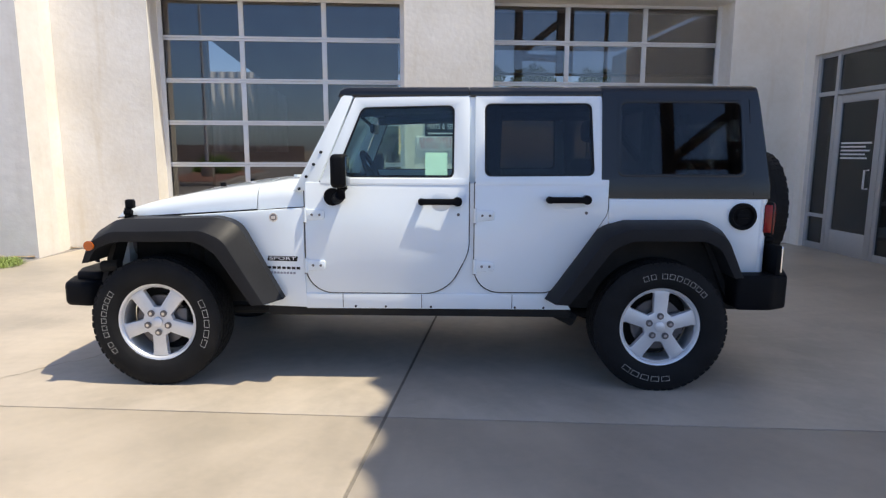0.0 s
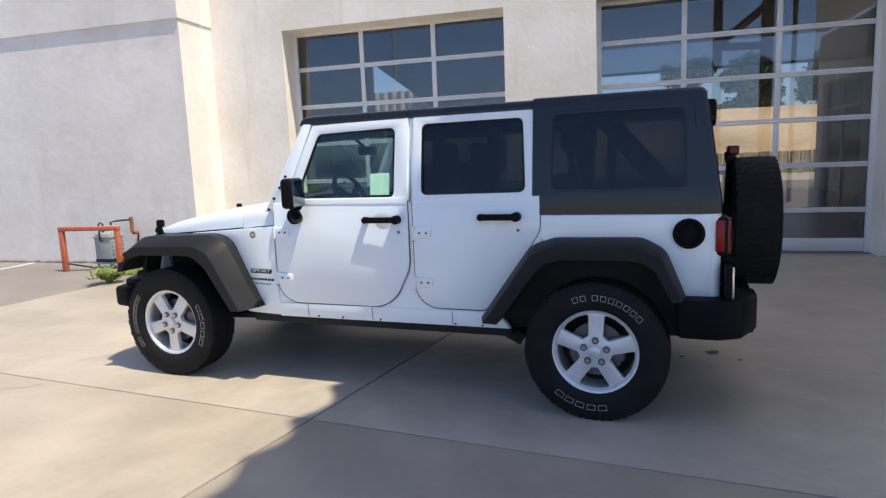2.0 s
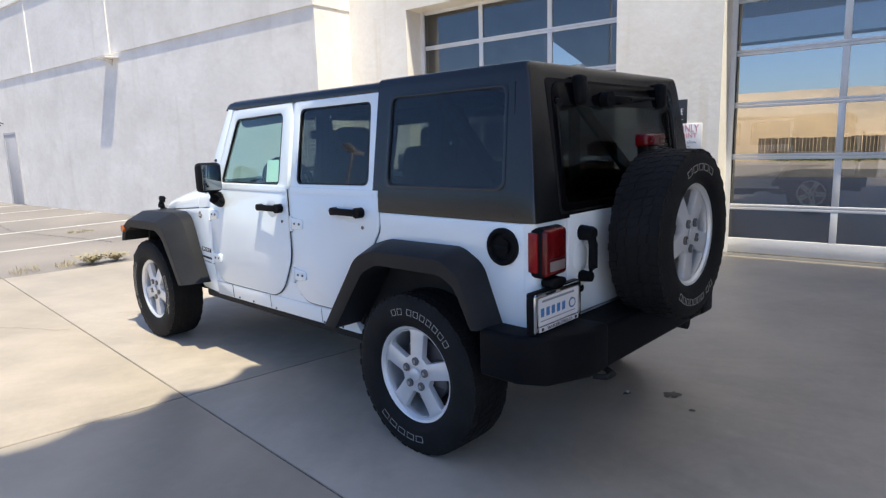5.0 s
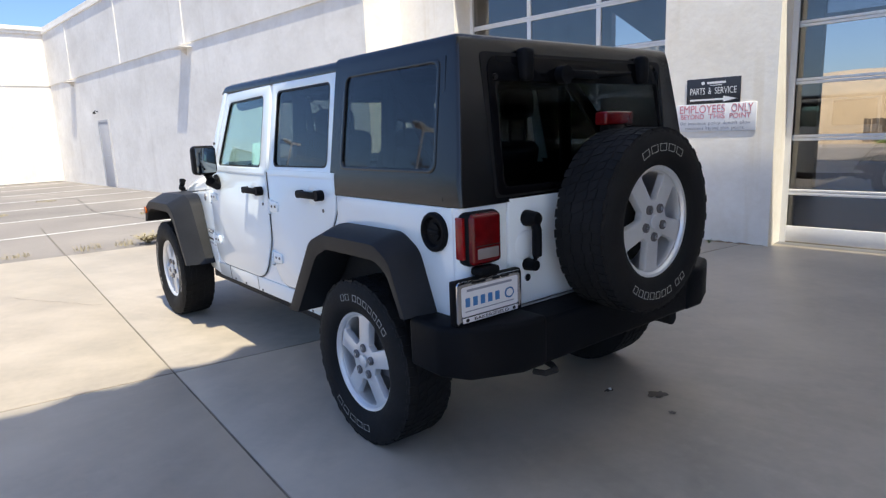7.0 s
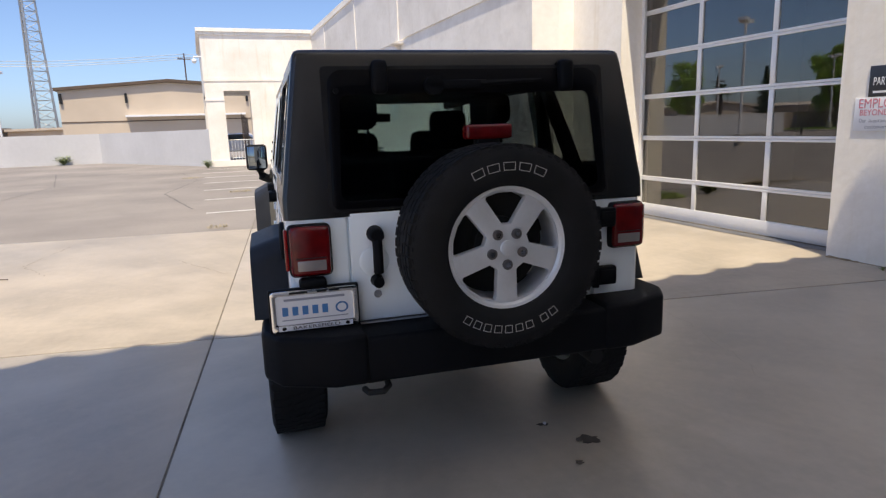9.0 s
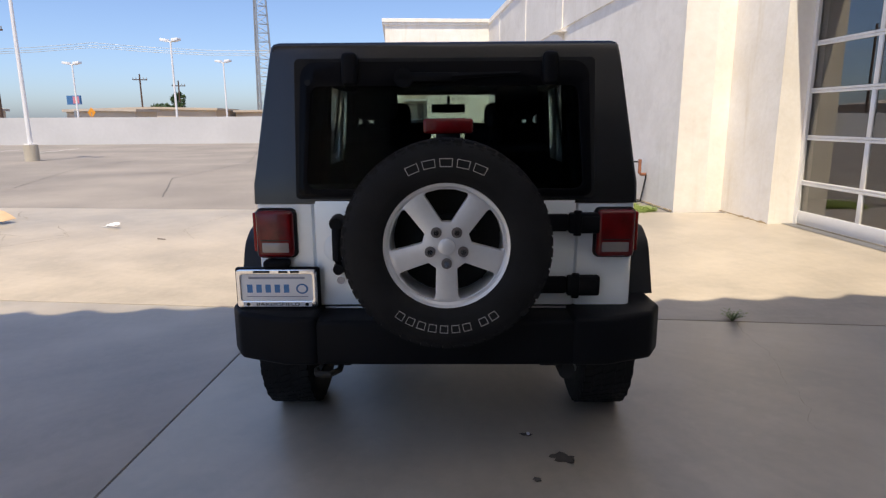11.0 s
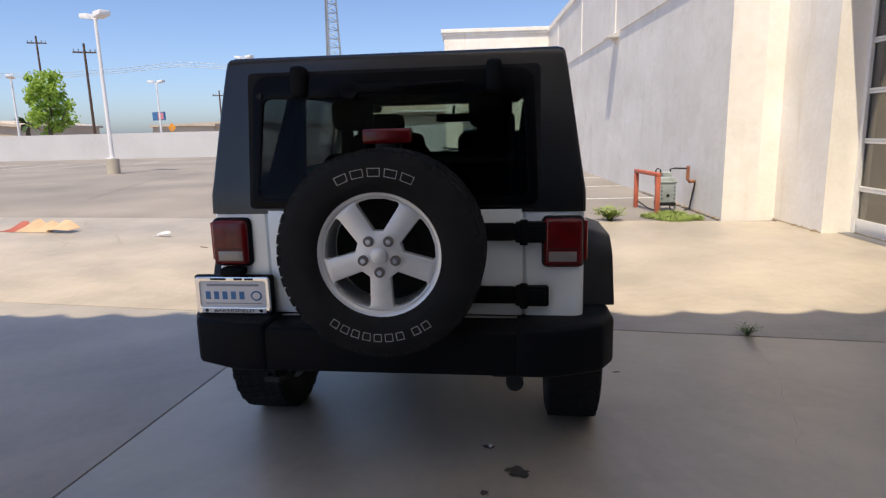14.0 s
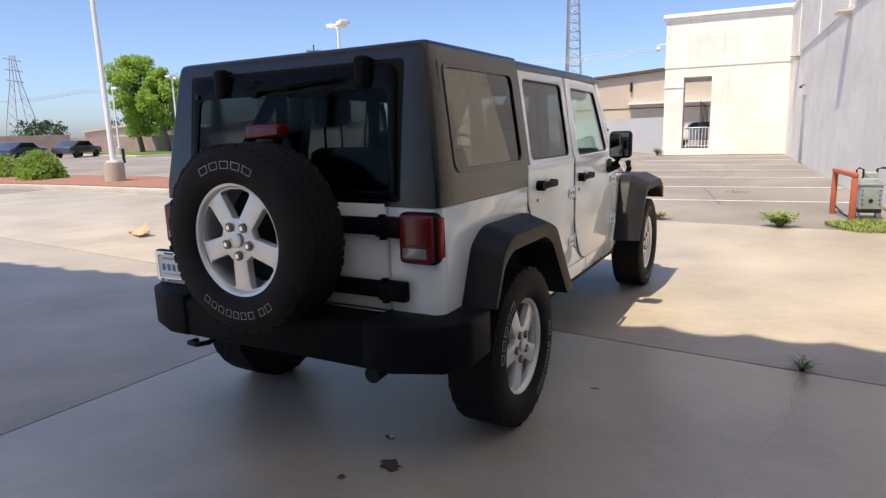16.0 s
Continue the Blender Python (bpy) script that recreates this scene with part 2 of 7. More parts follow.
def prism(bm, pts, axis, a, b, bevel=0.0, seg=2):
    """A polygon of (u, v) pushed along an axis from a to b; u, v are the other two axes in order."""
    def at(u, v, w):
        return [(w, u, v), (u, w, v), (u, v, w)][axis]
    lo = [bm.verts.new(at(u, v, a)) for u, v in pts]
    hi = [bm.verts.new(at(u, v, b)) for u, v in pts]
    n = len(pts)
    fs = [bm.faces.new(lo), bm.faces.new(hi)] + [bm.faces.new((lo[i], lo[(i + 1) % n], hi[(i + 1) % n], hi[i])) for i in range(n)]
    bmesh.ops.recalc_face_normals(bm, faces=fs)
    if bevel:
        es = [e for e in {e for f in fs for e in f.edges} if e.calc_face_angle(0) > 0.5]
        bmesh.ops.bevel(bm, geom=es, offset=bevel, segments=seg, affect="EDGES", profile=0.5)
    return bm


def rounded(pts, radii, n=5):
    """A polygon with filleted corners."""
    out, m = [], len(pts)
    if not isinstance(radii, (list, tuple)):
        radii = [radii] * m
    for i, r in enumerate(radii):
        p, a, b = Vector(pts[i]), Vector(pts[i - 1]), Vector(pts[(i + 1) % m])
        if r <= 0:
            out.append(tuple(p))
            continue
        u, v = (a - p).normalized(), (b - p).normalized()
        half = u.angle(v) / 2
        d = min(r / math.tan(half), 0.48 * (a - p).length, 0.48 * (b - p).length)
        r2 = d * math.tan(half)
        c = p + (u + v).normalized() * (r2 / math.sin(half))
        s, e = p + u * d - c, p + v * d - c
        sweep = s.angle_signed(e)
        for k in range(n + 1):
            q = s.copy()
            q.rotate(Matrix.Rotation(-sweep * k / n, 2))
            out.append(tuple(c + q))
    return out


def smooth(me, angle=35):
    for p in me.polygons:
        p.use_smooth = True
    me.set_sharp_from_angle(angle=radians(angle))


def mesh_of(name, bm, mat, soft=35):
    bmesh.ops.recalc_face_normals(bm, faces=bm.faces[:])
    me = bpy.data.meshes.new(name)
    bm.to_mesh(me)
    bm.free()
    for m in (mat if isinstance(mat, (list, tuple)) else [mat]):
        me.materials.append(m)
    if soft:
        smooth(me, soft)
    return me


def part(name, bm, mat, parent, label="", soft=35):
    ob = new(name, mesh_of(name, bm, mat, soft))
    ob.parent = parent
    return tagged(ob, label)


def thing(name, label, category, m=Matrix(), group="", kind=""):
    ob = new(name)
    ob.empty_display_size = 0.2
    ob.matrix_world = m
    return tagged(ob, label, category, group, kind)


def solid(name, bm, mat, label, category="", group="", kind="structure", soft=35):
    return tagged(new(name, mesh_of(name, bm, mat, soft)), label, category, group, kind)


def words(text, size, m, mat, parent, depth=0.003, name="lettering", stretch=1.0, width=None):
    """Raised lettering, as a mesh; text stands in the pose's x-y plane, centred."""
    cu = bpy.data.curves.new(name, "FONT")
    cu.body, cu.size, cu.extrude, cu.align_x, cu.align_y = text, size, depth, "CENTER", "CENTER"
    tmp = bpy.data.objects.new("tmp", cu)
    scene.collection.objects.link(tmp)
    me = bpy.data.meshes.new_from_object(tmp.evaluated_get(bpy.context.evaluated_depsgraph_get()))
    bpy.data.objects.remove(tmp)
    if width:
        xs = [v.co.x for v in me.vertices]
        stretch = width / (max(xs) - min(xs))
    me.transform(Matrix.Diagonal((stretch, 1, 1, 1)))
    me.materials.clear()
    me.materials.append(mat)
    ob = new(name, me)
    ob.parent = parent
    ob.matrix_basis = m
    return ob


B = bmesh.new

# ---- ground, asphalt, concrete slabs ----
bm = B()
quads(bm, [(-2500, -2500, -0.12), (2500, -2500, -0.12), (2500, 2500, -0.12), (-2500, 2500, -0.12)], [(0, 1, 2, 3)])
solid("ground", bm, EARTH, "dry brown earth reaching to the horizon", "ground", soft=0)


def edge_x(y):
    """The seam between asphalt and concrete."""
    return -4.75 - 0.163 * (3.9 - y)


bm = B()
quads(bm, [(edge_x(30), 30, -0.02), (-75, 30, -0.02), (-75, -75, -0.02), (edge_x(-75), -75, -0.02)], [(0, 1, 2, 3)])
quads(bm, [(edge_x(-17.3), -17.3, -0.021), (45, -17.3, -0.021), (45, -75, -0.021), (edge_x(-75), -75, -0.021)], [(0, 1, 2, 3)])
solid("parking_asphalt", bm, ASPHALT, "faded grey parking lot asphalt with worn lines", "parking lot", soft=0)

# unseen ground, made pale to bounce light onto the car's flank
bm = B()
quads(bm, [(-3.5, -17.4, -0.015), (45, -17.4, -0.015), (45, -60, -0.015), (-3.5, -60, -0.015)], [(0, 1, 2, 3)])
solid("drive", bm, CONCRETE, "unseen pale ground added to bounce light at the car", "drive", soft=0)

SU, SV, SO = Vector((0.9923, -0.1240, 0)), Vector((0.1838, 0.9830, 0)), Vector((-0.203, -1.275, 0))
pavement = thing("pavement", "beige concrete pavement of large slabs with dark joints", "pavement", kind="structure")
bm = B()
quads(bm, [(-9, -20, -0.062), (26, -20, -0.062), (26, 12, -0.062), (-9, 12, -0.062)], [(0, 1, 2, 3)])
part("joint_bed", bm, JOINT, pavement, "dirt-filled joint bed", soft=0)
for a, b, w, h in ((SO - 9 * SU, SO + 13 * SU, SV, 0.0055), (SO - 16 * SV, SO + 8 * SV, SU, 0.009)):
    bm = B()
    quads(bm, [tuple(p + Vector((0, 0, -0.006))) for p in (a - h * w, b - h * w, b + h * w, a + h * w)], [(0, 1, 2, 3)])
    part("joint_dirt", bm, JOINT, pavement, "dirt in a pavement joint", soft=0)
# outermost slabs lie out of view, added to bounce light back
for u0, u1 in ((-9.0, 0.0), (0.0, 6.2), (6.2, 13.0), (13.0, 26.0)):
    for v0, v1 in ((-16.5, 0.0), (0.0, 13.5)):
        g, w, bm = 0.0055, 0.009, B()
        ring = []
        for u, v in ((u0 + w, v0 + g), (u1 - w, v0 + g), (u1 - w, v1 - g), (u0 + w, v1 - g)):
            p = SO + u * SU + v * SV
            if p.x < edge_x(p.y):
                p += SU * (edge_x(p.y) - p.x) / (SU.x - 0.163 * SU.y)
            ring.append((p.x, p.y))
        prism(bm, ring, 2, -0.058, 0.0, bevel=0.004, seg=2)
        part("slab", bm, CONCRETE, pavement, soft=40)

# parking bay lines along the grey wall
for k in range(7):
    x = -8.12 - 2.6 * k
    bm = B()
    quads(bm, [(x - 0.05, -1.25, -0.016), (x + 0.05, -1.25, -0.016), (x + 0.05, 3.88, -0.016), (x - 0.05, 3.88, -0.016)], [(0, 1, 2, 3)])
    solid("parking_line", bm, LINE_PAINT, "worn white painted parking bay line", "line", "parking lines", soft=0)
for k in range(7):
    y = -17.5 - 2.7 * k
    bm = B()
    quads(bm, [(-30.5, y, -0.016), (-25.5, y, -0.016), (-25.5, y + 0.1, -0.016), (-30.5, y + 0.1, -0.016)], [(0, 1, 2, 3)])
    solid("parking_line", bm, LINE_PAINT, "worn white painted parking bay line", "line", "parking lines", soft=0)

# ---- walls ----
GW, DW = 4.72, 5.11       # face of the workshop wall, plane of its doors
D1, D2, HEAD = (-3.57, -0.07), (1.20, 4.70), 3.54
bm = B()
for x0, x1, z0, z1 in ((-4.85, D1[0], -0.1, 7), (D1[0], D1[1], HEAD, 7), (D1[1], D2[0], -0.1, 7), (D2[0], D2[1], HEAD, 7), (D2[1], 5.82, -0.1, 7)):
    box(bm, (x0, GW, z0), (x1, GW + 0.55, z1))
bmesh.ops.remove_doubles(bm, verts=bm.verts[:], dist=1e-4)
solid("wall_workshop", bm, STUCCO, "white stucco workshop wall with two door openings", "wall", soft=0)

LW, BAND = 3.946, 3.70
bm = B()
box(bm, (-25.06, LW, -0.1), (-4.85, LW + 0.5, BAND), 0)
solid("wall_long_lower", bm, STUCCO_GREY, "long rough stucco wall of a building, lit at a grazing angle", "wall", soft=0)
bm = B()
box(bm, (-25.06, LW - 0.034, BAND), (-4.828, LW + 0.5, 5.62), 0.004)
wu = solid("wall_long_upper", bm, STUCCO_GREY, "upper part of the long stucco wall, standing slightly proud", "wall", soft=0)
# raised strips, proud enough for their shadows to draw the joints' dark lines
for x in (-11.9, -16.6, -21.9):
    bm = B()
    box(bm, (x - 0.02, LW - 0.06, BAND + 0.003), (x + 0.02, LW - 0.034, 5.617))
    part("control_joint", bm, STUCCO_GREY, wu, soft=0)
bm = B()
box(bm, (-25.06, LW - 0.08, 5.62), (-4.8, LW + 0.55, 5.70), 0.01)
box(bm, (-25.06, LW - 0.05, 5.70), (-4.83, LW + 0.5, 5.86), 0.01)
solid("trim_long_wall", bm, STUCCO, "white coping on top of the long wall", "trim", soft=0)
bm = B()
box(bm, (-5.35, LW + 0.5, -0.1), (-4.85, GW + 0.3, BAND))
box(bm, (-5.35, LW + 0.5, BAND), (-4.828, GW + 0.3, 7))
solid("wall_return", bm, STUCCO, "short sunlit return of the stucco wall", "wall", soft=0)
# plates not seen themselves, sized to cast the long shadows down the wall
for x in (-11.9, -21.9):
    t = thing("shadow_plate", "unseen plate added to cast a long shadow down the wall", "bracket", pose(x, LW, BAND - 0.12), "wall brackets")
    bm = B()
    box(bm, (-0.32, -0.30, 0.0), (0.32, 0.0, 0.02), 0.004)
    part("plate", bm, STUCCO_GREY, t)
    bm = B()
    prism(bm, [(-0.2, 0.0), (0, 0.0), (0, -0.16)], 0, -0.012, 0.012)
    part("gusset", bm, STUCCO_GREY, t, soft=0)
door = thing("door_1", "grey painted steel door in the long wall", "door", pose(-19.0, LW, 0), kind="structure")
bm = B()
box(bm, (-0.46, -0.03, 0), (0.46, 0.0, 2.1), 0.004)
part("leaf", bm, PLASTER_DOOR, door)
bm = B()
for a, b in (((-0.52, -0.045, 0), (-0.46, 0, 2.16)), ((0.46, -0.045, 0), (0.52, 0, 2.16)), ((-0.46, -0.045, 2.1), (0.46, 0, 2.16))):
    box(bm, a, b)
part("frame", bm, PLASTER_DOOR, door, soft=0)
bm = B()
tube(bm, [(0.34, -0.03, 1.0), (0.34, -0.08, 1.0), (0.24, -0.08, 1.0)], 0.012)
part("handle", bm, STEEL, door)
t = thing("wall_lamp", "small dark lamp on the long wall above a door", "lamp", pose(-19.5, LW, 2.45) @ Matrix.Diagonal((0.6, 0.6, 0.6, 1)))
bm = B()
tube(bm, [(0, 0, 0), (0, -0.14, 0.05), (0, -0.2, -0.02)], 0.025)
part("arm", bm, IRON, t)
bm = B()
tube(bm, [(0, -0.2, 0.0), (0, -0.2, -0.12)], 0.05, r2=0.1)
part("shade", bm, IRON, t)

# ---- far white building with a portico ----
FX = -25.06
t = thing("portico_building", "white stucco building with a square doorway and cornice", "building", kind="")
bm = B()
for a, b in (((FX - 0.7, -0.82, 3.28), (FX, LW, 5.6)), ((FX - 0.7, -0.82, 0.28), (FX, -0.05, 3.28)), ((FX - 0.7, 1.06, 0.0), (FX, LW, 3.28)),
             ((FX - 8, -0.82, 3.28), (FX - 0.7, -0.4, 5.6)), ((FX - 8, -0.82, 0), (FX - 6.5, -0.4, 3.28)), ((FX - 8, 2.2, 0), (FX - 0.7, 2.6, 5.6))):
    bm = B()
    box(bm, a, b)
    part("wall", bm, STUCCO, t, soft=0)
bm = B()
box(bm, (FX - 8.1, -0.9, 5.6), (FX + 0.07, LW, 5.72), 0.01)
box(bm, (FX - 8.1, -0.95, 5.72), (FX + 0.12, LW, 5.88), 0.01)
part("cornice", bm, STUCCO, t, soft=0)
for a, b in (((FX, -0.85, 3.68), (FX + 0.025, LW, 3.80)), ((FX, -0.85, 2.86), (FX + 0.03, -0.04, 2.94)), ((FX, -0.9, 0), (FX + 0.06, 1.9, 0.28))):
    bm = B()
    box(bm, a, b)
    part("band", bm, STUCCO, t, soft=0)
bm = B()
box(bm, (FX - 8, -0.8, 3.5), (FX - 0.7, 2.4, 3.6))
part("ceiling_slab", bm, STUCCO, t, soft=0)
bm = B()
tube(bm, [(FX - 0.35, -0.05, 1.15), (FX - 0.35, 1.06, 1.15)], 0.02, 6)
rl = part("railing", bm, POLE_WHITE, t, "white metal railing")
for k in range(9):
    y = -0.02 + k * 0.13
    bm = B()
    tube(bm, [(FX - 0.35, y, 0.28), (FX - 0.35, y, 1.15)], 0.014, 6)
    part("baluster", bm, POLE_WHITE, rl)
bm = B()
tube(bm, [(FX - 0.35, -0.05, 0.36), (FX - 0.35, 1.06, 0.36)], 0.016, 6)
part("bottom_rail", bm, POLE_WHITE, rl)
bm = B()
tube(bm, [(FX - 0.6, 0.63, 1.2), (FX - 1.38, 0.95, 1.2)], 0.03, 6)
gt = part("gate", bm, BROWN, t, "dark open slatted gate")
for k in range(7):
    bm = B()
    box(bm, (FX - 0.6 - 0.12 * k, 0.62 + 0.05 * k, 0.28), (FX - 0.66 - 0.12 * k, 0.65 + 0.05 * k, 2.3 - 0.04 * k))
    part("slat", bm, BROWN, gt, soft=0)
t = thing("security_camera", "small white dome camera on the building's corner", "camera", pose(FX + 0.0, -0.9, 4.6))
bm = B()
tube(bm, [(0, 0.08, 0.1), (0, -0.22, 0.1), (0, -0.22, 0.0)], 0.03)
part("arm", bm, POLE_WHITE, t)
bm = B()
bmesh.ops.create_uvsphere(bm, u_segments=12, v_segments=8, radius=0.1, matrix=pose(0, -0.22, -0.08))
part("dome", bm, POLE_WHITE, t)


# ---- glazed overhead doors ----
def overhead_door(name, x0, x1):
    d = thing(name, "silver aluminium overhead door glazed in three columns", "door", kind="structure")
    rails = [0.0, 0.575, 1.178, 1.785, 2.385, 2.98, 3.53]
    cols = [x0 - 0.02 + (x1 - x0 + 0.04) * k / 3 for k in range(4)]
    for i, z in enumerate(rails):
        lo, hi = (0.015, 0.19) if i == 0 else (z - 0.033, z + 0.033)
        bm = B()
        if i in (0, 6):
            box(bm, (cols[0], DW, lo), (cols[3], DW + 0.045, hi), 0.004)
        else:
            box(bm, (cols[0], DW, lo), (cols[3], DW + 0.045, z - 0.002), 0.004)
            box(bm, (cols[0], DW, z + 0.002), (cols[3], DW + 0.045, hi), 0.004)
        part("rail", bm, ALU, d, soft=40)
    for k, x in enumerate(cols):
        for i in range(6):
            w = 0.035
            bm = B()
            z0 = 0.19 if i == 0 else rails[i] + 0.033
            xa, xb = (x, x + 2 * w) if k == 0 else (x - 2 * w, x) if k == 3 else (x - w, x + w)
            box(bm, (xa, DW + 0.003, z0), (xb, DW + 0.042, rails[i + 1] - 0.033), 0.003)
            part("stile", bm, ALU, d, soft=40)
    for k in range(3):
        for i in range(6):
            bm = B()
            z0 = 0.19 if i == 0 else rails[i] + 0.033
            box(bm, (cols[k] + 0.03, DW + 0.02, z0 - 0.01), (cols[k + 1] - 0.03, DW + 0.026, rails[i + 1] - 0.023))
            p = part("pane", bm, DOOR_GLASS, d, soft=0)
            p.visible_shadow = False
    bm = B()
    box(bm, (x0, DW - 0.02, 0.0), (x1, DW + 0.05, 0.014))
    part("seal", bm, JOINT, d, soft=0)
    for xa, xb in ((x0, x0 + 0.06), (x1 - 0.06, x1)):
        bm = B()
        box(bm, (xa, DW - 0.03, 0), (xb, DW - 0.002, HEAD))
        part("track_cover", bm, ALU, d, soft=0)


overhead_door("door_2", *D1)
overhead_door("door_3", *D2)

# workshop inside, open at the rear behind the second door
RY = 20.0
for a, b in (((-6, 11.3, 0), (-4.75, 11.5, 5)), ((-2.9, 11.3, 0), (-0.2, 11.5, 5)), ((-0.2, 11.3, 4.75), (8, 11.5, 5)), ((-6.2, GW + 0.56, 0), (-6, 11.5, 5)), ((8, GW + 0.56, 0), (8.2, RY, 5))):
    bm = B()
    box(bm, a, b)
    solid("wall_inside", bm, INNER, "dim workshop wall seen through the glazed doors", "wall", soft=0)
bm = B()
prism(bm, [(-4.75, 4.05), (-2.9, 2.65), (-2.9, 5), (-4.75, 5)], 1, 11.3, 11.5)
solid("wall_inside", bm, INNER, "dim workshop wall above a slanting rear opening", "wall", soft=0)
bm = B()
box(bm, (-6.2, GW + 0.56, 4.9), (8.2, 11.5, 5.05))
box(bm, (-2.9, 11.5, 5.2), (8.2, RY, 5.35))
solid("ceiling", bm, INNER, "dark workshop ceiling", "ceiling", soft=0)
bm = B()
quads(bm, [(-6, GW + 0.2, 0.006), (8, GW + 0.2, 0.006), (8, 11.4, 0.006), (-6, 11.4, 0.006)], [(0, 1, 2, 3)])
quads(bm, [(-2.7, 11.4, 0.006), (8, 11.4, 0.006), (8, RY, 0.006), (-2.7, RY, 0.006)], [(0, 1, 2, 3)])
solid("floor", bm, SHOP_FLOOR, "dark workshop floor", "floor", soft=0)
bm = B()
pts = [(11.5 + 0.1 * k, -2.75 + (0.03 if (k // 2) % 2 else 0.0)) for k in range(86)]
prism(bm, [(x, y) for y, x in pts] + [(x - 0.02, y) for y, x in pts[::-1]], 2, 0, 5.2)
solid("wall_corrugated", bm, CORRUGATED, "white corrugated side wall of the rear bay", "wall", soft=0)
lift = thing("car_lift", "red two-arm car lift post in the rear bay", "car lift", pose(4.55, 15.5, 0))
bm = B()
box(bm, (-0.12, -0.15, 0), (0.12, 0.15, 1.05), 0.01)
part("post", bm, RED_PAINT, lift)
bm = B()
box(bm, (-0.55, -0.2, 0.72), (0.3, 0.2, 0.98), 0.02)
part("carriage", bm, IRON, lift)
bm = B()
quads(bm, [(-12, 26.5, -0.03), (40, 26.5, -0.03), (40, 36, -0.03), (-12, 36, -0.03)], [(0, 1, 2, 3)])
solid("yard", bm, CONCRETE, "sunlit pale yard along the board fence", "yard", soft=0)
bm = B()
quads(bm, [(-12, RY, -0.03), (40, RY, -0.03), (40, 26.5, -0.03), (-12, 26.5, -0.03)], [(0, 1, 2, 3)])
solid("yard_asphalt", bm, TAR, "dark asphalt lane behind the workshop", "asphalt", soft=0)
bm = B()
pts = []
for k in range(38):
    x = -4.9 + k * 0.06
    pts.append((x, 11.85 + (0.04 if (k // 2) % 2 else 0.0)))
prism(bm, pts + [(x, y + 0.02) for x, y in pts[::-1]], 2, 1.35, 3.32)
solid("corrugated_panel", bm, CORRUGATED, "white corrugated steel panel beyond the workshop's rear opening", "panel", kind="", soft=0)
bm = B()
box(bm, (-5.0, 11.8, 0), (-2.5, 12.0, 1.35))
solid("wall_rear_low", bm, INNER, "low dark wall behind the workshop", "wall", soft=0)

# dark glazed band over the rear opening
cl = thing("clerestory_1", "dark tinted glazed band above the rear opening", "window", kind="structure")
for k in range(4):
    bm = B()
    box(bm, (-0.2 + 2.05 * k, 11.39, 3.31), (1.85 + 2.05 * k, 11.40, 4.75))
    p = part("pane", bm, REAR_TINT, cl, soft=0)
    p.visible_shadow = False
bm = B()
box(bm, (-0.2, 11.36, 3.25), (8, 11.43, 3.31))
part("rail", bm, INNER, cl, soft=0)

# ---- storefront wall at the end ----
SX = 5.82
bm = B()
box(bm, (SX, 4.49, -0.1), (SX + 0.3, GW + 0.55, 7.0))
box(bm, (SX, -1.2, 2.76), (SX + 0.3, 4.49, 7.0))
# unseen south of y 2.9; end placed to let light reach the car
box(bm, (SX, -2.0, -0.1), (SX + 0.3, -1.2, 7.0))
box(bm, (SX + 0.3, -2.0, -0.1), (SX + 9.0, -1.7, 7.0))
solid("wall_storefront", bm, STUCCO, "white stucco wall around a glazed shop entrance", "wall", soft=0)
st = thing("storefront_1", "aluminium framed shop entrance with dark glass", "storefront", kind="structure")
FXa, FXb = SX + 0.06, SX + 0.13
ys = [4.46, 4.06, 3.12, 2.1, 1.0, -0.1, -1.17]
for y in ys:
    bm = B()
    box(bm, (FXa, y - 0.03, 0), (FXb, y + 0.03, 2.76), 0.003)
    part("mullion", bm, ALU_DARK, st)
for z, h in ((0.0, 0.09), (2.17, 0.06), (2.70, 0.06)):
    bm = B()
    box(bm, (FXa + 0.004, -1.17, z), (FXb - 0.004, 4.46, z + h), 0.003)
    part("transom", bm, ALU_DARK, st)
bm = B()
box(bm, (FXa + 0.004, 4.06, 0.46), (FXb - 0.004, 4.46, 0.51), 0.003)
part("sill_rail", bm, ALU_DARK, st)
for k, (y1, y0) in enumerate(zip(ys, ys[1:])):
    for z0, z1 in ((0.09, 2.17), (2.23, 2.70)):
        if k == 1 and z0 < 1:
            continue
        bm = B()
        box(bm, (FXa + 0.03, y0 + 0.02, z0), (FXa + 0.036, y1 - 0.02, z1))
        part("pane", bm, STORE_GLASS, st, soft=0)
dl = new("door_leaf")
dl.parent = st
bm = B()
for a, b in (((FXa, 3.16, 0.02), (FXb - 0.02, 3.26, 2.15)), ((FXa, 3.92, 0.02), (FXb - 0.02, 4.02, 2.15)), ((FXa, 3.26, 0.02), (FXb - 0.02, 3.92, 0.32)), ((FXa, 3.26, 2.05), (FXb - 0.02, 3.92, 2.15))):
    box(bm, a, b, 0.003)
part("leaf_frame", bm, ALU_DARK, dl)
bm = B()
box(bm, (FXa + 0.02, 3.25, 0.31), (FXa + 0.026, 3.93, 2.06))
part("pane", bm, STORE_GLASS, dl, soft=0)
bm = B()
tube(bm, [(FXa, 3.3, 1.16), (FXa - 0.06, 3.3, 1.16), (FXa - 0.06, 3.3, 0.92), (FXa, 3.3, 0.92)], 0.013)
part("pull_handle", bm, ALU, dl)
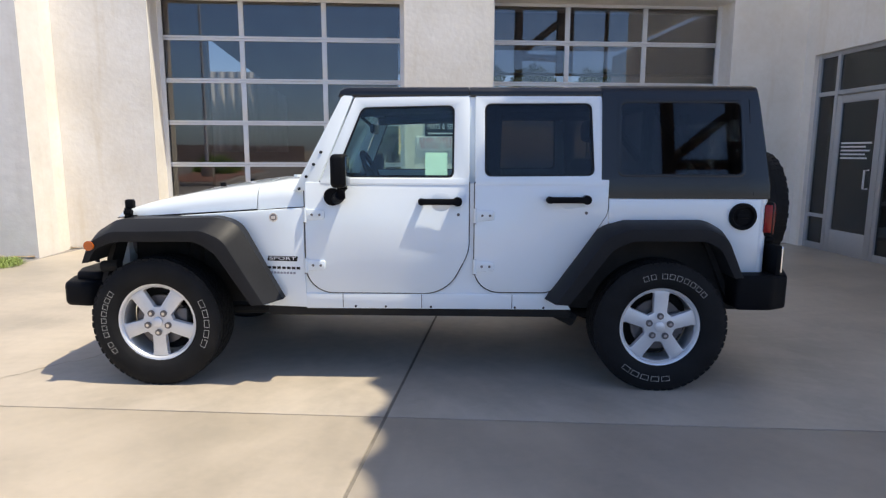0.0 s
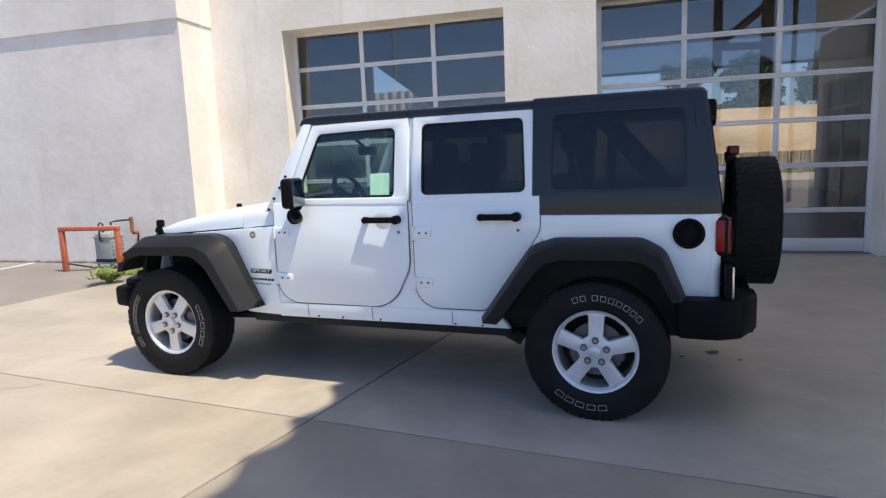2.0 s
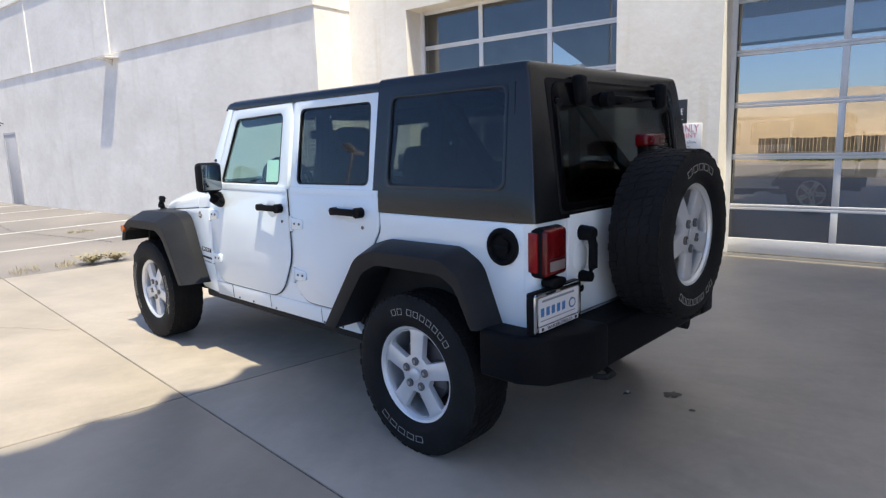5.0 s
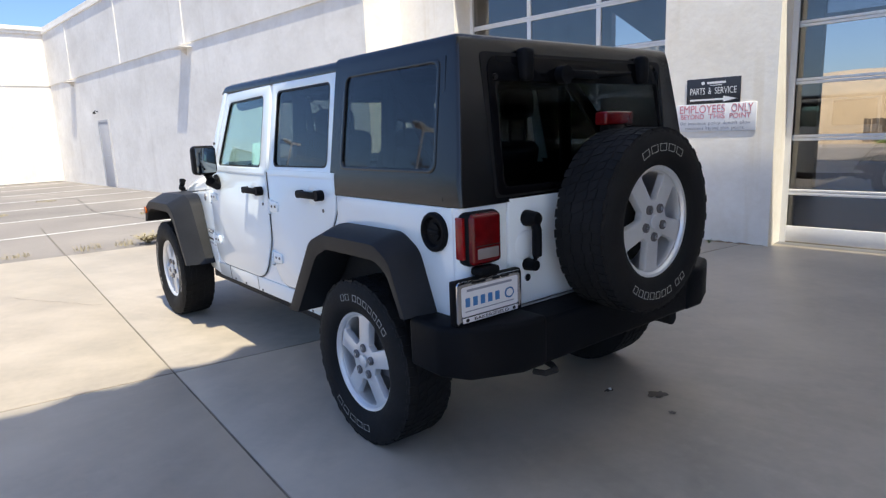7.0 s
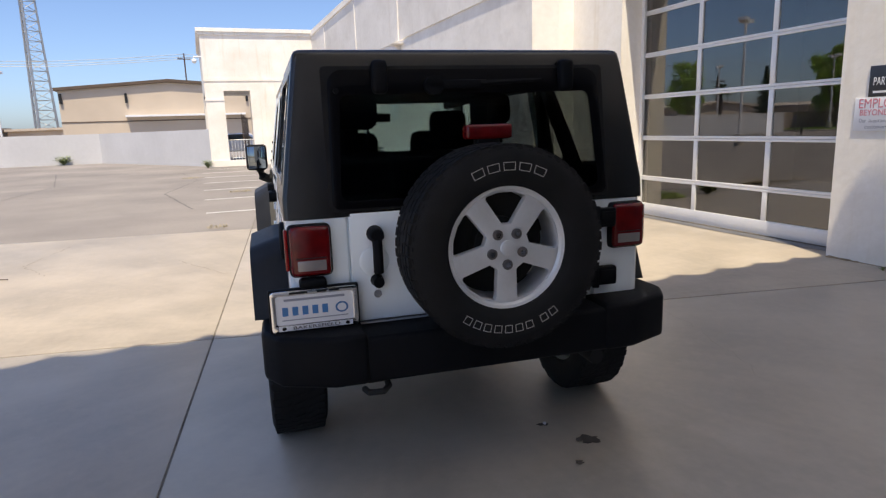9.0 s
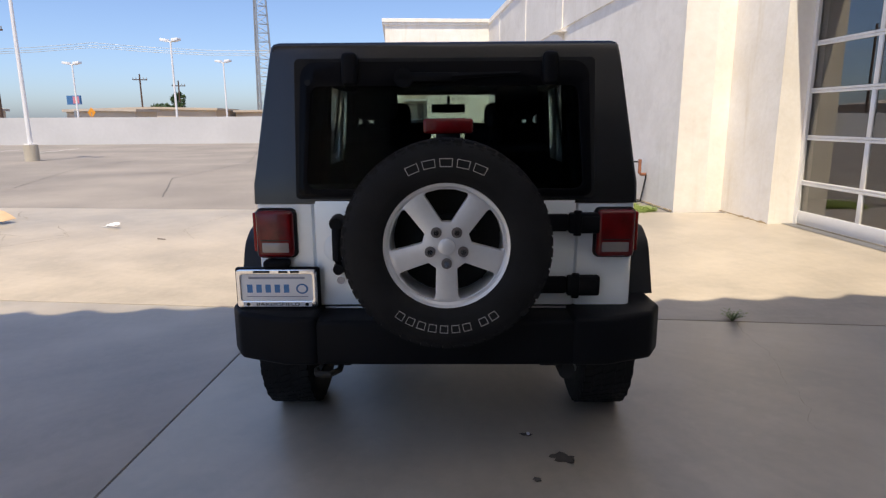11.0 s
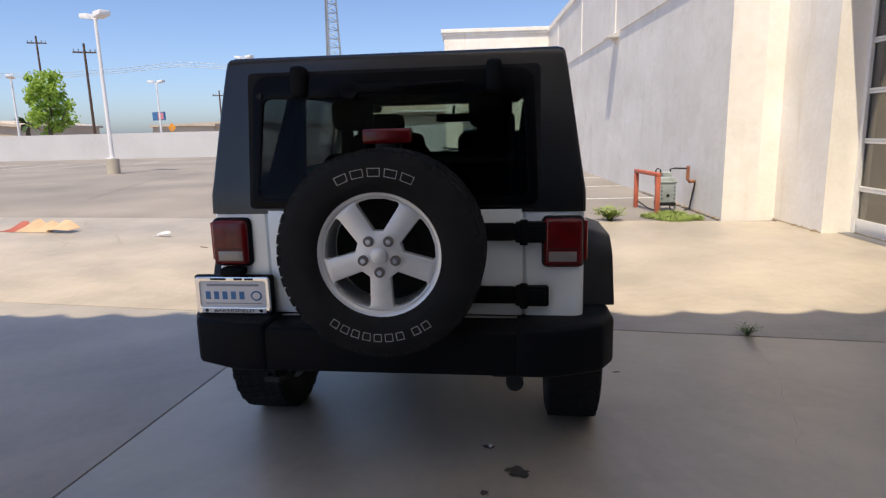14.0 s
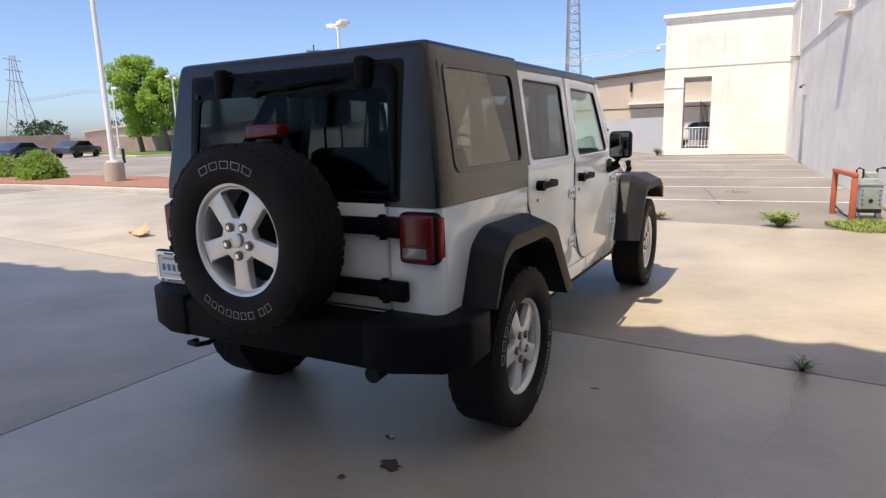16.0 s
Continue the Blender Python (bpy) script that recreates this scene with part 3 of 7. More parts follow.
for k, (w, m) in enumerate(((0.56, WHITE_INK), (0.46, WHITE_INK), (0.54, WHITE_INK), (0.46, WHITE_INK), (0.5, WHITE_INK))):
    bm = B()
    box(bm, (FXa + 0.016, 3.88 - w, 1.50 - 0.05 * k), (FXa + 0.019, 3.88, 1.522 - 0.05 * k))
    part("notice_line", bm, m, dl, "white printed line on the glass", soft=0)
for a, b in (((SX + 3.2, -1.7, 0), (SX + 3.3, 5, 3)), ((SX + 0.3, -1.7, 2.9), (SX + 3.2, 5, 3.0))):
    bm = B()
    box(bm, a, b)
    solid("wall_shop_inside", bm, INNER, "dark shop interior behind the glass", "wall", soft=0)

# ---- unseen canopy, added to cast the scalloped shade ----
CAN_X, CAN_Z, CAN_Y = 2.78, 6.9, 3.83
canopy = thing("canopy", "unseen cloth canopy added to cast the scalloped shade", "canopy")
rng = random.Random(4)
pts, y = [], -7.69
while y < CAN_Y - 0.02:
    step = rng.uniform(0.42, 0.56)
    amp = rng.uniform(0.08, 0.14)
    for k in range(6):
        yy = y + step * k / 6
        if yy < CAN_Y - 0.02:
            pts.append((CAN_X - 0.08 + 0.13 * max(-1, min(0, (yy + 0.59) / 1.2)) + amp * math.sin(math.pi * k / 6), yy))
    y += step
# cloth is split here: translucent half lifts the shade, dense half deepens it
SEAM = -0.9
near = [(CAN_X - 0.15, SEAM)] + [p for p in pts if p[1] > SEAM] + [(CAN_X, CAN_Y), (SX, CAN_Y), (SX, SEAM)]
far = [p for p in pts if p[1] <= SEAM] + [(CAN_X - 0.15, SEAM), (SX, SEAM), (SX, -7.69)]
for ring, mat, label in ((near, CLOTH, "unseen translucent cloth that lifts the shade below"), (far, CLOTH_DENSE, "unseen denser cloth that deepens the shade below")):
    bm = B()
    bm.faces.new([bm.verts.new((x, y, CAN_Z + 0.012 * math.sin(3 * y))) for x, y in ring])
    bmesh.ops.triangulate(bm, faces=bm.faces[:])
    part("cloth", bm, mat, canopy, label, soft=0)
# rafters, posts and beam are added to carry the unseen cloth
for y in (-7.49, -3.69, 0.11, 3.71):
    bm = B()
    tube(bm, [(CAN_X + 0.1, y, CAN_Z - 0.07), (SX + 0.1, y, CAN_Z - 0.07)], 0.04, 8)
    part("rafter", bm, BROWN, canopy)
for y in (-7.49, -3.69):
    bm = B()
    tube(bm, [(SX - 0.02, y, -0.1), (SX - 0.02, y, CAN_Z - 0.11)], 0.06, 10)
    part("post", bm, BROWN, canopy)
bm = B()
box(bm, (SX - 0.08, -7.55, CAN_Z - 0.25), (SX - 0.004, -2.0, CAN_Z - 0.12), 0.005)
part("back_beam", bm, BROWN, canopy)
# timber frame standing beyond the drive
fr = thing("timber_frame", "tall dark timber frame with a diagonal brace beyond the drive", "frame", pose(0, -20.0, 0))
for x in (6.2, 8.5):
    bm = B()
    box(bm, (x - 0.2, -0.2, -0.1), (x + 0.2, 0.2, 9.0), 0.02)
    part("post", bm, BROWN, fr)
for a, b in (((8.3, 0, 8.2), (6.4, 0, 6.7)), ((6.4, 0, 6.45), (8.3, 0, 6.4)), ((6.0, 0, 9.1), (8.7, 0, 9.1))):
    bm = B()
    tube(bm, [a, b], 0.19, 4)
    part("beam", bm, BROWN, fr, soft=0)

# ---- signs on the pier ----


def line(text, size, x, y, z, mat, parent, width):
    """Words side by side, spread over a width by their count of letters."""
    unit = width / len(text)
    at = x - width / 2
    for word in text.split():
        w = unit * len(word)
        words(word, size, pose(at + w / 2, y, z), mat, parent, 0.001, name="word", width=w * 0.97)
        at += w + unit


sg = thing("wall_sign", "black sign with white lettering and arrow on the pier", "sign", pose(0.525, GW, 1.735, 90))
bm = B()
box(bm, (-0.305, -0.14, 0.0), (0.305, 0.14, 0.012), 0.004)
part("board", bm, BLACK_SIGN, sg)
line("PARTS & SERVICE", 0.105, 0, -0.005, 0.014, WHITE_INK, sg, 0.53)
bm = B()
prism(bm, [(-0.26, -0.088), (0.12, -0.088), (0.12, -0.062), (0.27, -0.098), (0.12, -0.128), (0.12, -0.108), (-0.26, -0.108)], 2, 0.012, 0.015)
part("arrow", bm, WHITE_INK, sg, soft=0)
for a, b in (((-0.07, 0.075, 0.012), (0.14, 0.10, 0.014)), ((-0.03, 0.055, 0.012), (0.10, 0.063, 0.014))):
    bm = B()
    box(bm, a, b)
    part("printed_line", bm, WHITE_INK, sg, soft=0)
bm = B()
tube(bm, [(-0.115, 0.088, 0.012), (-0.115, 0.088, 0.015)], 0.02, 12)
part("emblem", bm, WHITE_INK, sg)
sg = thing("wall_sign", "white sign with faded red and grey lettering on the pier", "sign", pose(0.555, GW, 1.435, 90))
bm = B()
box(bm, (-0.455, -0.155, 0.0), (0.455, 0.155, 0.012), 0.004)
part("board", bm, WHITE_SIGN, sg)
line("EMPLOYEES ONLY", 0.125, 0, 0.095, 0.0135, RED_INK, sg, 0.84)
line("BEYOND THIS POINT", 0.08, 0, 0.012, 0.0135, RED_INK, sg, 0.80)
line("Our insurance policy doesn't allow", 0.052, 0, -0.062, 0.0135, GREY_INK, sg, 0.80)
line("customers beyond this point.", 0.052, 0, -0.118, 0.0135, GREY_INK, sg, 0.68)


# ---- lamp posts, poles, towers ----
def lamp_post(x, y, h, heads=2, turn=0.0, base=0.75, wide=0.55):
    t = thing("parking_lamp_post", "white parking lot lamp post with square heads on a concrete base", "lamp post", pose(x, y, -0.02, 0, 0, turn), "lamp posts")
    bm = B()
    tube(bm, [(0, 0, 0), (0, 0, base)], wide / 2, 20)
    part("base", bm, POLE_BASE, t)
    bm = B()
    tube(bm, [(0, 0, base), (0, 0, h)], 0.085, 10, 0.06)
    part("pole", bm, POLE_WHITE, t)
    bm = B()
    box(bm, (-0.16, -0.16, base), (0.16, 0.16, base + 0.05), 0.008)
    part("foot_plate", bm, POLE_WHITE, t)
    for k in range(heads):
        s = 1 if k else -1
        bm = B()
        tube(bm, [(0, 0, h - 0.1), (s * 0.22, 0, h)], 0.035, 6)
        prism(bm, [(s * 0.18, h - 0.06), (s * 0.72, h + 0.03), (s * 0.72, h + 0.2), (s * 0.24, h + 0.16)], 1, -0.22, 0.22, 0.015)
        part("lamp_head", bm, POLE_WHITE, t, soft=30)
    return t


lamp_post(-20.1, -14.1, 6.0, 2, 60, 0.6, 0.5)
lamp_post(-9.3, -15.6, 8.2, 2, 40, wide=0.6)
lamp_post(-42.3, -16.1, 6.9, 2, 70)
lamp_post(-49.5, -26.4, 5.95, 2, 80)
lamp_post(-53.5, -15.5, 6.45, 2, 70)
lamp_post(-35.6, -40.6, 6.3, 2, 20)
lamp_post(-40.5, -32.6, 5.8, 2, 30)
lamp_post(-33.4, -45.1, 5.6, 1, 20)


def utility_pole(x, y, h, lean=0.0):
    t = thing("utility_pole", "dark wooden utility pole with a cross arm", "utility pole", pose(x, y, -0.1, 0, lean, 115), "utility poles")
    bm = B()
    tube(bm, [(0, 0, 0), (0, 0, h)], 0.14, 8, 0.10)
    part("pole", bm, TIMBER_POLE, t)
    bm = B()
    box(bm, (-1.0, -0.05, h - 0.88), (1.0, 0.05, h - 0.74))
    part("cross_arm", bm, TIMBER_POLE, t, soft=0)
    for s in (-0.9, -0.5, 0.5, 0.9):
        bm = B()
        tube(bm, [(s, 0, h - 0.72), (s, 0, h - 0.5)], 0.06, 6)
        part("insulator", bm, STEEL, t)


for x, y, h in ((-55.6, -36.0, 10.3), (-92.5, -37.8, 8.2), (-99.9, -34.8, 7.7), (-69.9, -50.2, 13.4), (-100, -2.2, 13.5), (-79, -70.8, 6.0), (-84, -77.5, 6.2), (-65, -56.4, 7.2)):
    utility_pole(x, y, h)

t = thing("power_lines", "thin overhead power lines far off", "cables")
for z in (12.6, 12.9, 13.3):
    bm = B()
    tube(bm, [(-100, 87.8 - 9 * s, z - 1.2 * math.sin(math.pi * (s % 5) / 5)) for s in range(31)], 0.035, 4)
    part("cable", bm, STEEL, t)

tw = thing("lattice_tower", "tall grey lattice radio tower with antennas", "tower", pose(-113, -24.2, 0, 0, 0, 20))
H = 30.0


def corner(k, z):
    r = 2.0 - 1.0 * z / H
    a = radians(90 + 120 * k)
    return Vector((r * math.cos(a), r * math.sin(a), z))


for k in range(3):
    bm = B()
    tube(bm, [corner(k, 0), corner(k, H)], 0.2, 6, 0.13)
    part("leg", bm, STEEL, tw)
bm = B()
for i in range(20):
    z0, z1 = H * i / 20, H * (i + 1) / 20
    for k in range(3):
        tube(bm, [corner(k, z0), corner((k + 1) % 3, z1)], 0.05, 4, caps=False)
        tube(bm, [corner(k, z1), corner((k + 1) % 3, z1)], 0.05, 4, caps=False)
part("bracing", bm, STEEL, tw)
for k in range(9):
    a = radians(40 * k)
    bm = B()
    box(bm, (2.0 * math.cos(a) - 0.12, 2.0 * math.sin(a) - 0.12, 25.8), (2.0 * math.cos(a) + 0.12, 2.0 * math.sin(a) + 0.12, 27.8))
    part("antenna", bm, POLE_WHITE, tw, soft=0)
for k in range(9):
    a = radians(40 * k)
    bm = B()
    tube(bm, [(0, 0, 26.8), (2.0 * math.cos(a), 2.0 * math.sin(a), 26.8)], 0.06, 4)
    part("platform_arm", bm, STEEL, tw)

# distance haze is put into this pale bluish steel colour
HAZED_STEEL = material("haze_tinted_steel", (0.42, 0.47, 0.55), 0.6, 0.0, var=0.05)
tw = thing("transmission_tower", "far grey steel transmission tower", "tower", pose(-76.5, -124.8, 0, 0, 0, 30))
for sx in (-1, 1):
    for sy in (-1, 1):
        bm = B()
        tube(bm, [(sx * 2.6, sy * 2.6, 0), (sx * 0.7, sy * 0.7, 13), (sx * 0.3, sy * 0.3, 18)], 0.09, 4)
        part("leg", bm, HAZED_STEEL, tw)
bm = B()
for i in range(7):
    r0, r1 = 2.6 - 0.27 * i, 2.6 - 0.27 * (i + 1)
    z0, z1 = i * 1.86, i * 1.86 + 1.86
    for s in (-1, 1):
        tube(bm, [(-r0, s * r0, z0), (r1, s * r1, z1)], 0.045, 4)
        tube(bm, [(r0, s * r0, z0), (-r1, s * r1, z1)], 0.045, 4)
part("bracing", bm, HAZED_STEEL, tw)
for z in (13.2, 15.2, 17.2):
    bm = B()
    tube(bm, [(-3, 0, z), (3, 0, z)], 0.12, 4)
    part("cross_arm", bm, HAZED_STEEL, tw)

# ---- low wall and far buildings ----
bm = B()
wall_line = [(-25.8, -0.6), (-36.5, -6.6), (-37.2, -37.0)]
for (x0, y0), (x1, y1) in zip(wall_line, wall_line[1:]):
    w = Vector((x1 - x0, y1 - y0, 0)).normalized().cross(Vector((0, 0, 1))) * 0.2
    prism(bm, [(x0, y0), (x1, y1), (x1 + w.x, y1 + w.y), (x0 + w.x, y0 + w.y)], 2, -0.1, 1.66)
solid("wall_parking", bm, LOW_WALL, "low grey-white painted wall around the parking lot", "wall", soft=0)
bm = B()
prism(bm, [(-37.4, -37.0), (-41.5, -37.0), (-41.5, -37.3), (-37.4, -37.3)], 2, -0.1, 1.66)
prism(bm, [(-41.2, -37.3), (-41.2, -75), (-41.6, -75), (-41.6, -37.3)], 2, -0.1, 1.7)
prism(bm, [(-41.2, -62), (-15, -82), (-15, -82.4), (-41.2, -62.4)], 2, -0.1, 2.1)
solid("wall_block", bm, BRICK_PINK, "pinkish brown block wall behind the parking lot", "wall", soft=0)


def shed(name, x0, y0, x1, y1, h, mat, label, peak=0.0, turn=0.0, roof=None):
    t = thing(name, label, "building", pose(x0, y0, -0.1, 0, 0, turn))
    w, d = x1 - x0, y1 - y0
    bm = B()
    prism(bm, [(0, 0), (d, 0), (d, h), (d / 2, h + peak), (0, h)], 0, 0, -abs(w))
    part("wall", bm, mat, t, soft=0)
    bm = B()
    prism(bm, [(-0.3, h), (d / 2, h + peak + 0.02), (d + 0.3, h), (d + 0.3, h + 0.3), (d / 2, h + peak + 0.32), (-0.3, h + 0.3)], 0, 0.4, -abs(w) - 0.4)
    part("roof", bm, roof or mat, t, soft=0)
    return t


wh = shed("warehouse", -70, -14.2, -110, 6.5, 6.3, BEIGE, "beige metal warehouse with a low gable", 0.8, roof=BROWN)
bm = B()
box(bm, (0.02, 6.0, 3.55), (0.9, 18.0, 3.75), 0.01)
part("awning", bm, POLE_WHITE, wh, soft=0)
bm = B()
box(bm, (0.0, 0.0, 3.1), (0.05, 20.6, 3.2))
part("band", bm, BROWN, wh, soft=0)
for y in (0.2, 6.2, 18.3):
    bm = B()
    box(bm, (0.0, y - 0.12, 5.0), (0.25, y + 0.12, 6.0), 0.02)
    part("wall_light", bm, IRON, wh, soft=0)
shed("far_shed", -88, -44, -100, -26, 2.9, BEIGE, "long low tan shed across the road", 0.2)
shed("far_shed", -75, -40, -82, -32, 2.6, BEIGE, "long low tan shed across the road", 0.1, roof=TAN_ROOF)
shed("far_shed", -95, -25, -105, -2, 2.7, BEIGE, "long low tan shed across the road", 0.1, roof=TAN_ROOF)
shed("far_house", -62, -62, -75, -47, 2.7, BEIGE, "low house with a pale tan gable roof", 0.7, roof=TAN_ROOF)
shed("far_house", -60, -85, -75, -68, 2.6, BEIGE, "low house with a pale tan gable roof", 0.6, roof=TAN_ROOF)
bb = thing("billboard", "far roadside billboard with a faded picture", "billboard", pose(-63.8, -33.5, 0, 0, 0, 65))
bm = B()
tube(bm, [(0, 0, 0), (0, 0, 2.5)], 0.15, 8)
part("post", bm, STEEL, bb)
bm = B()
box(bm, (-0.95, -0.08, 3.1), (0.95, 0.08, 4.0))
part("panel", bm, [BLUE_INK], bb, soft=0)
bm = B()
box(bm, (-0.05, -0.1, 3.2), (0.8, 0.1, 3.9))
part("picture", bm, [RED_INK], bb, soft=0)
ws = thing("road_sign", "small orange diamond road sign", "sign", pose(-39.5, -20.7, 0, 0, 0, 65))
bm = B()
tube(bm, [(0, 0, 0), (0, 0, 2.0)], 0.03, 6)
part("post", bm, STEEL, ws)
bm = B()
prism(bm, [(0, 1.62), (0.36, 1.98), (0, 2.34), (-0.36, 1.98)], 1, -0.01, 0.01)
part("plate", bm, material("orange_sign", (0.8, 0.32, 0.03), 0.5), ws, soft=0)


# ---- trees and plants ----
def blades(bm, spots, size, rng, mats=1, upright=0.3):
    """Small bent leaf quads at spots."""
    for p in spots:
        n = Vector((rng.gauss(0, 1), rng.gauss(0, 1), rng.gauss(upright, 1))).normalized()
        u = n.cross(Vector((rng.gauss(0, 1), rng.gauss(0, 1), rng.gauss(0, 1)))).normalized()
        v = n.cross(u)
        s = size * rng.uniform(0.6, 1.4)
        a = [bm.verts.new(p + s * (x * u + y * v) + n * s * b) for x, y, b in ((-0.5, 0, 0), (0, -0.32, 0.12), (0.5, 0, 0), (0, 0.32, 0.12))]
        f = bm.faces.new(a)
        f.material_index = rng.randrange(mats)


def tree(x, y, h, wide, mat, label, trunk=0.35, leaf=0.3, count=2600, seed=1, low=0.3, name="tree"):
    rng = random.Random(seed)
    t = thing(name, label, "tree", pose(x, y, -0.1), "trees")
    bm = B()
    tube(bm, [(0, 0, 0), (0.05 * h, 0.0, h * 0.3), (0.0, 0.02 * h, h * 0.6), (0, 0, h * 0.85)], 0.028 * h, 8, 0.008 * h)
    limbs = []
    for k in range(11):
        z = h * rng.uniform(0.28, 0.7)
        a = rng.uniform(0, 6.28)
        r = wide * rng.uniform(0.3, 0.48)
        e = Vector((r * math.cos(a), r * math.sin(a), z + h * rng.uniform(0.1, 0.28)))
        limbs.append(e)
        tube(bm, [(0, 0, z), tuple(Vector((0, 0, z)).lerp(e, 0.5) + Vector((0, 0, -0.03 * h))), tuple(e)], 0.012 * h, 5, 0.004 * h)
    part("trunk", bm, BARK, t)
    bm = B()
    spots, centres = [], [(e, wide * rng.uniform(0.12, 0.22)) for e in limbs]
    for k in range(46):
        a, q = rng.uniform(0, 6.28), rng.uniform(0, 1) ** 0.6
        z = h * (low + (0.96 - low) * rng.uniform(0.05, 1))
        env = wide / 2 * math.sqrt(max(0.05, 1 - ((z / h - 0.62) / 0.42) ** 2))
        centres.append((Vector((env * q * math.cos(a), env * q * math.sin(a), z)), wide * rng.uniform(0.09, 0.2)))
    for k in range(count):
        c, r = rng.choice(centres)
        d = Vector((rng.gauss(0, 1), rng.gauss(0, 1), rng.gauss(0, 0.8))).normalized() * r * rng.uniform(0.4, 1.05)
        p = c + d
        if p.z > h * low * 0.8:
            spots.append(p)
    blades(bm, spots, leaf, rng)
    part("crown", bm, mat, t, soft=0)
    return t


GREEN = "tree with a bright green spring crown"
tree(-38.7, -48.5, 9.0, 4.2, LEAF, GREEN, seed=3, leaf=0.26, count=15000, low=0.2)
tree(-39.1, -45.5, 7.7, 4.2, LEAF, GREEN, seed=5, leaf=0.26, count=12000, low=0.24)
tree(-45.2, -33.2, 6.9, 3.4, LEAF, GREEN, seed=8, leaf=0.3, count=3200, low=0.22)
for k, (x, y, h, w) in enumerate(((-96, -36.3, 3.9, 3.0), (-100.5, -35.3, 6.0, 2.2), (-72, -90, 5, 6), (-60, -95, 4.5, 7))):
    tree(x, y, h, w, LEAF_DARK, "far dark green tree", seed=20 + k, leaf=0.4, count=1500, low=0.12)
for k, (x, y) in enumerate(((6.9, 55), (12.5, 56), (19, 57))):
    tree(x, y, 9.4, 4.8, LEAF_DARK, "dark green tree on the dry slope", seed=40 + k, leaf=0.36, count=9000, low=0.3)


def conifer(x, y, h, wide, seed):
    rng = random.Random(seed)
    t = thing("conifer", "far dark green conifer with a pointed crown", "tree", pose(x, y, -0.1), "trees")
    bm = B()
    tube(bm, [(0, 0, 0), (0, 0, h * 0.95)], 0.02 * h, 7, 0.01)
    part("trunk", bm, BARK, t)
    bm = B()
    spots = []
    for k in range(2600):
        q = rng.uniform(0, 1) ** 0.75
        z = h * (1 - 0.9 * q)
        r = wide / 2 * min(1, 0.12 + q * 1.05) * (0.75 + 0.35 * math.sin(9 * q * h + k % 3)) * rng.uniform(0.5, 1.0)
        a = rng.uniform(0, 6.28)
        spots.append(Vector((r * math.cos(a), r * math.sin(a), z)))
    blades(bm, spots, 0.26, rng)
    part("crown", bm, LEAF_DARK, t, soft=0)


conifer(-55.6, -55.0, 7.6, 2.5, 3)


def palm(x, y, h, seed):
    rng = random.Random(seed)
    t = thing("palm_tree", "far fan palm with a slim trunk", "palm", pose(x, y, -0.1), "trees")
    bm = B()
    tube(bm, [(0, 0, 0), (0.05, 0, h * 0.5), (0, 0, h)], 0.24, 8, 0.18)
    part("trunk", bm, BARK, t)
    for k in range(22):
        a, up = rng.uniform(0, 6.28), rng.uniform(-0.7, 1.0)
        w = Vector((math.cos(a), math.sin(a), up)).normalized()
        side = w.cross(Vector((0, 0, 1))).normalized()
        bm = B()
        o = Vector((0, 0, h))
        quads(bm, [o, o + 0.7 * w + 0.22 * side, o + 1.3 * w - Vector((0, 0, 0.25)), o + 0.7 * w - 0.22 * side], [(0, 1, 2, 3)])
        part("frond", bm, LEAF_DARK, t, soft=0)


palm(-50.5, -42.8, 4.6, 1)
palm(-54.0, -41.5, 3.0, 2)


def shrub(name, x, y, r, h, mat, label, count, leaf, seed, category="bush"):
    rng = random.Random(seed)
    t = thing(name, label, category, pose(x, y, 0), name + "s")
    bm = B()
    for k in range(9):
        a = rng.uniform(0, 6.28)
        tube(bm, [(0, 0, 0), (0.3 * r * math.cos(a), 0.3 * r * math.sin(a), h * 0.5), (0.7 * r * math.cos(a), 0.7 * r * math.sin(a), h * 0.8)], 0.012 * h + 0.004, 4, 0.003)
    part("stem", bm, BARK, t)
    bm = B()
    spots = []
    for k in range(count):
        d = Vector((rng.gauss(0, 1), rng.gauss(0, 1), abs(rng.gauss(0, 1)))).normalized() * rng.uniform(0.55, 1.0) ** 0.6
        lump = 1 + 0.18 * math.sin(5 * d.x + 3 * d.y + seed)
        spots.append(Vector((d.x * r * lump, d.y * r * lump, 0.04 + d.z * h * lump)))
    blades(bm, spots, leaf, rng)
    part("foliage", bm, mat, t, soft=0)


shrub("bush", -11.2, -22.0, 0.85, 0.95, LEAF_BUSH, "rounded green bush in a planting bed", 2600, 0.12, 1)
shrub("bush", -9.9, -20.0, 0.75, 0.95, LEAF_BUSH, "rounded green bush in a planting bed", 2000, 0.12, 2)
shrub("bush", -10.7, -23.8, 1.0, 0.9, LEAF_BUSH, "rounded green bush in a planting bed", 1800, 0.12, 3)


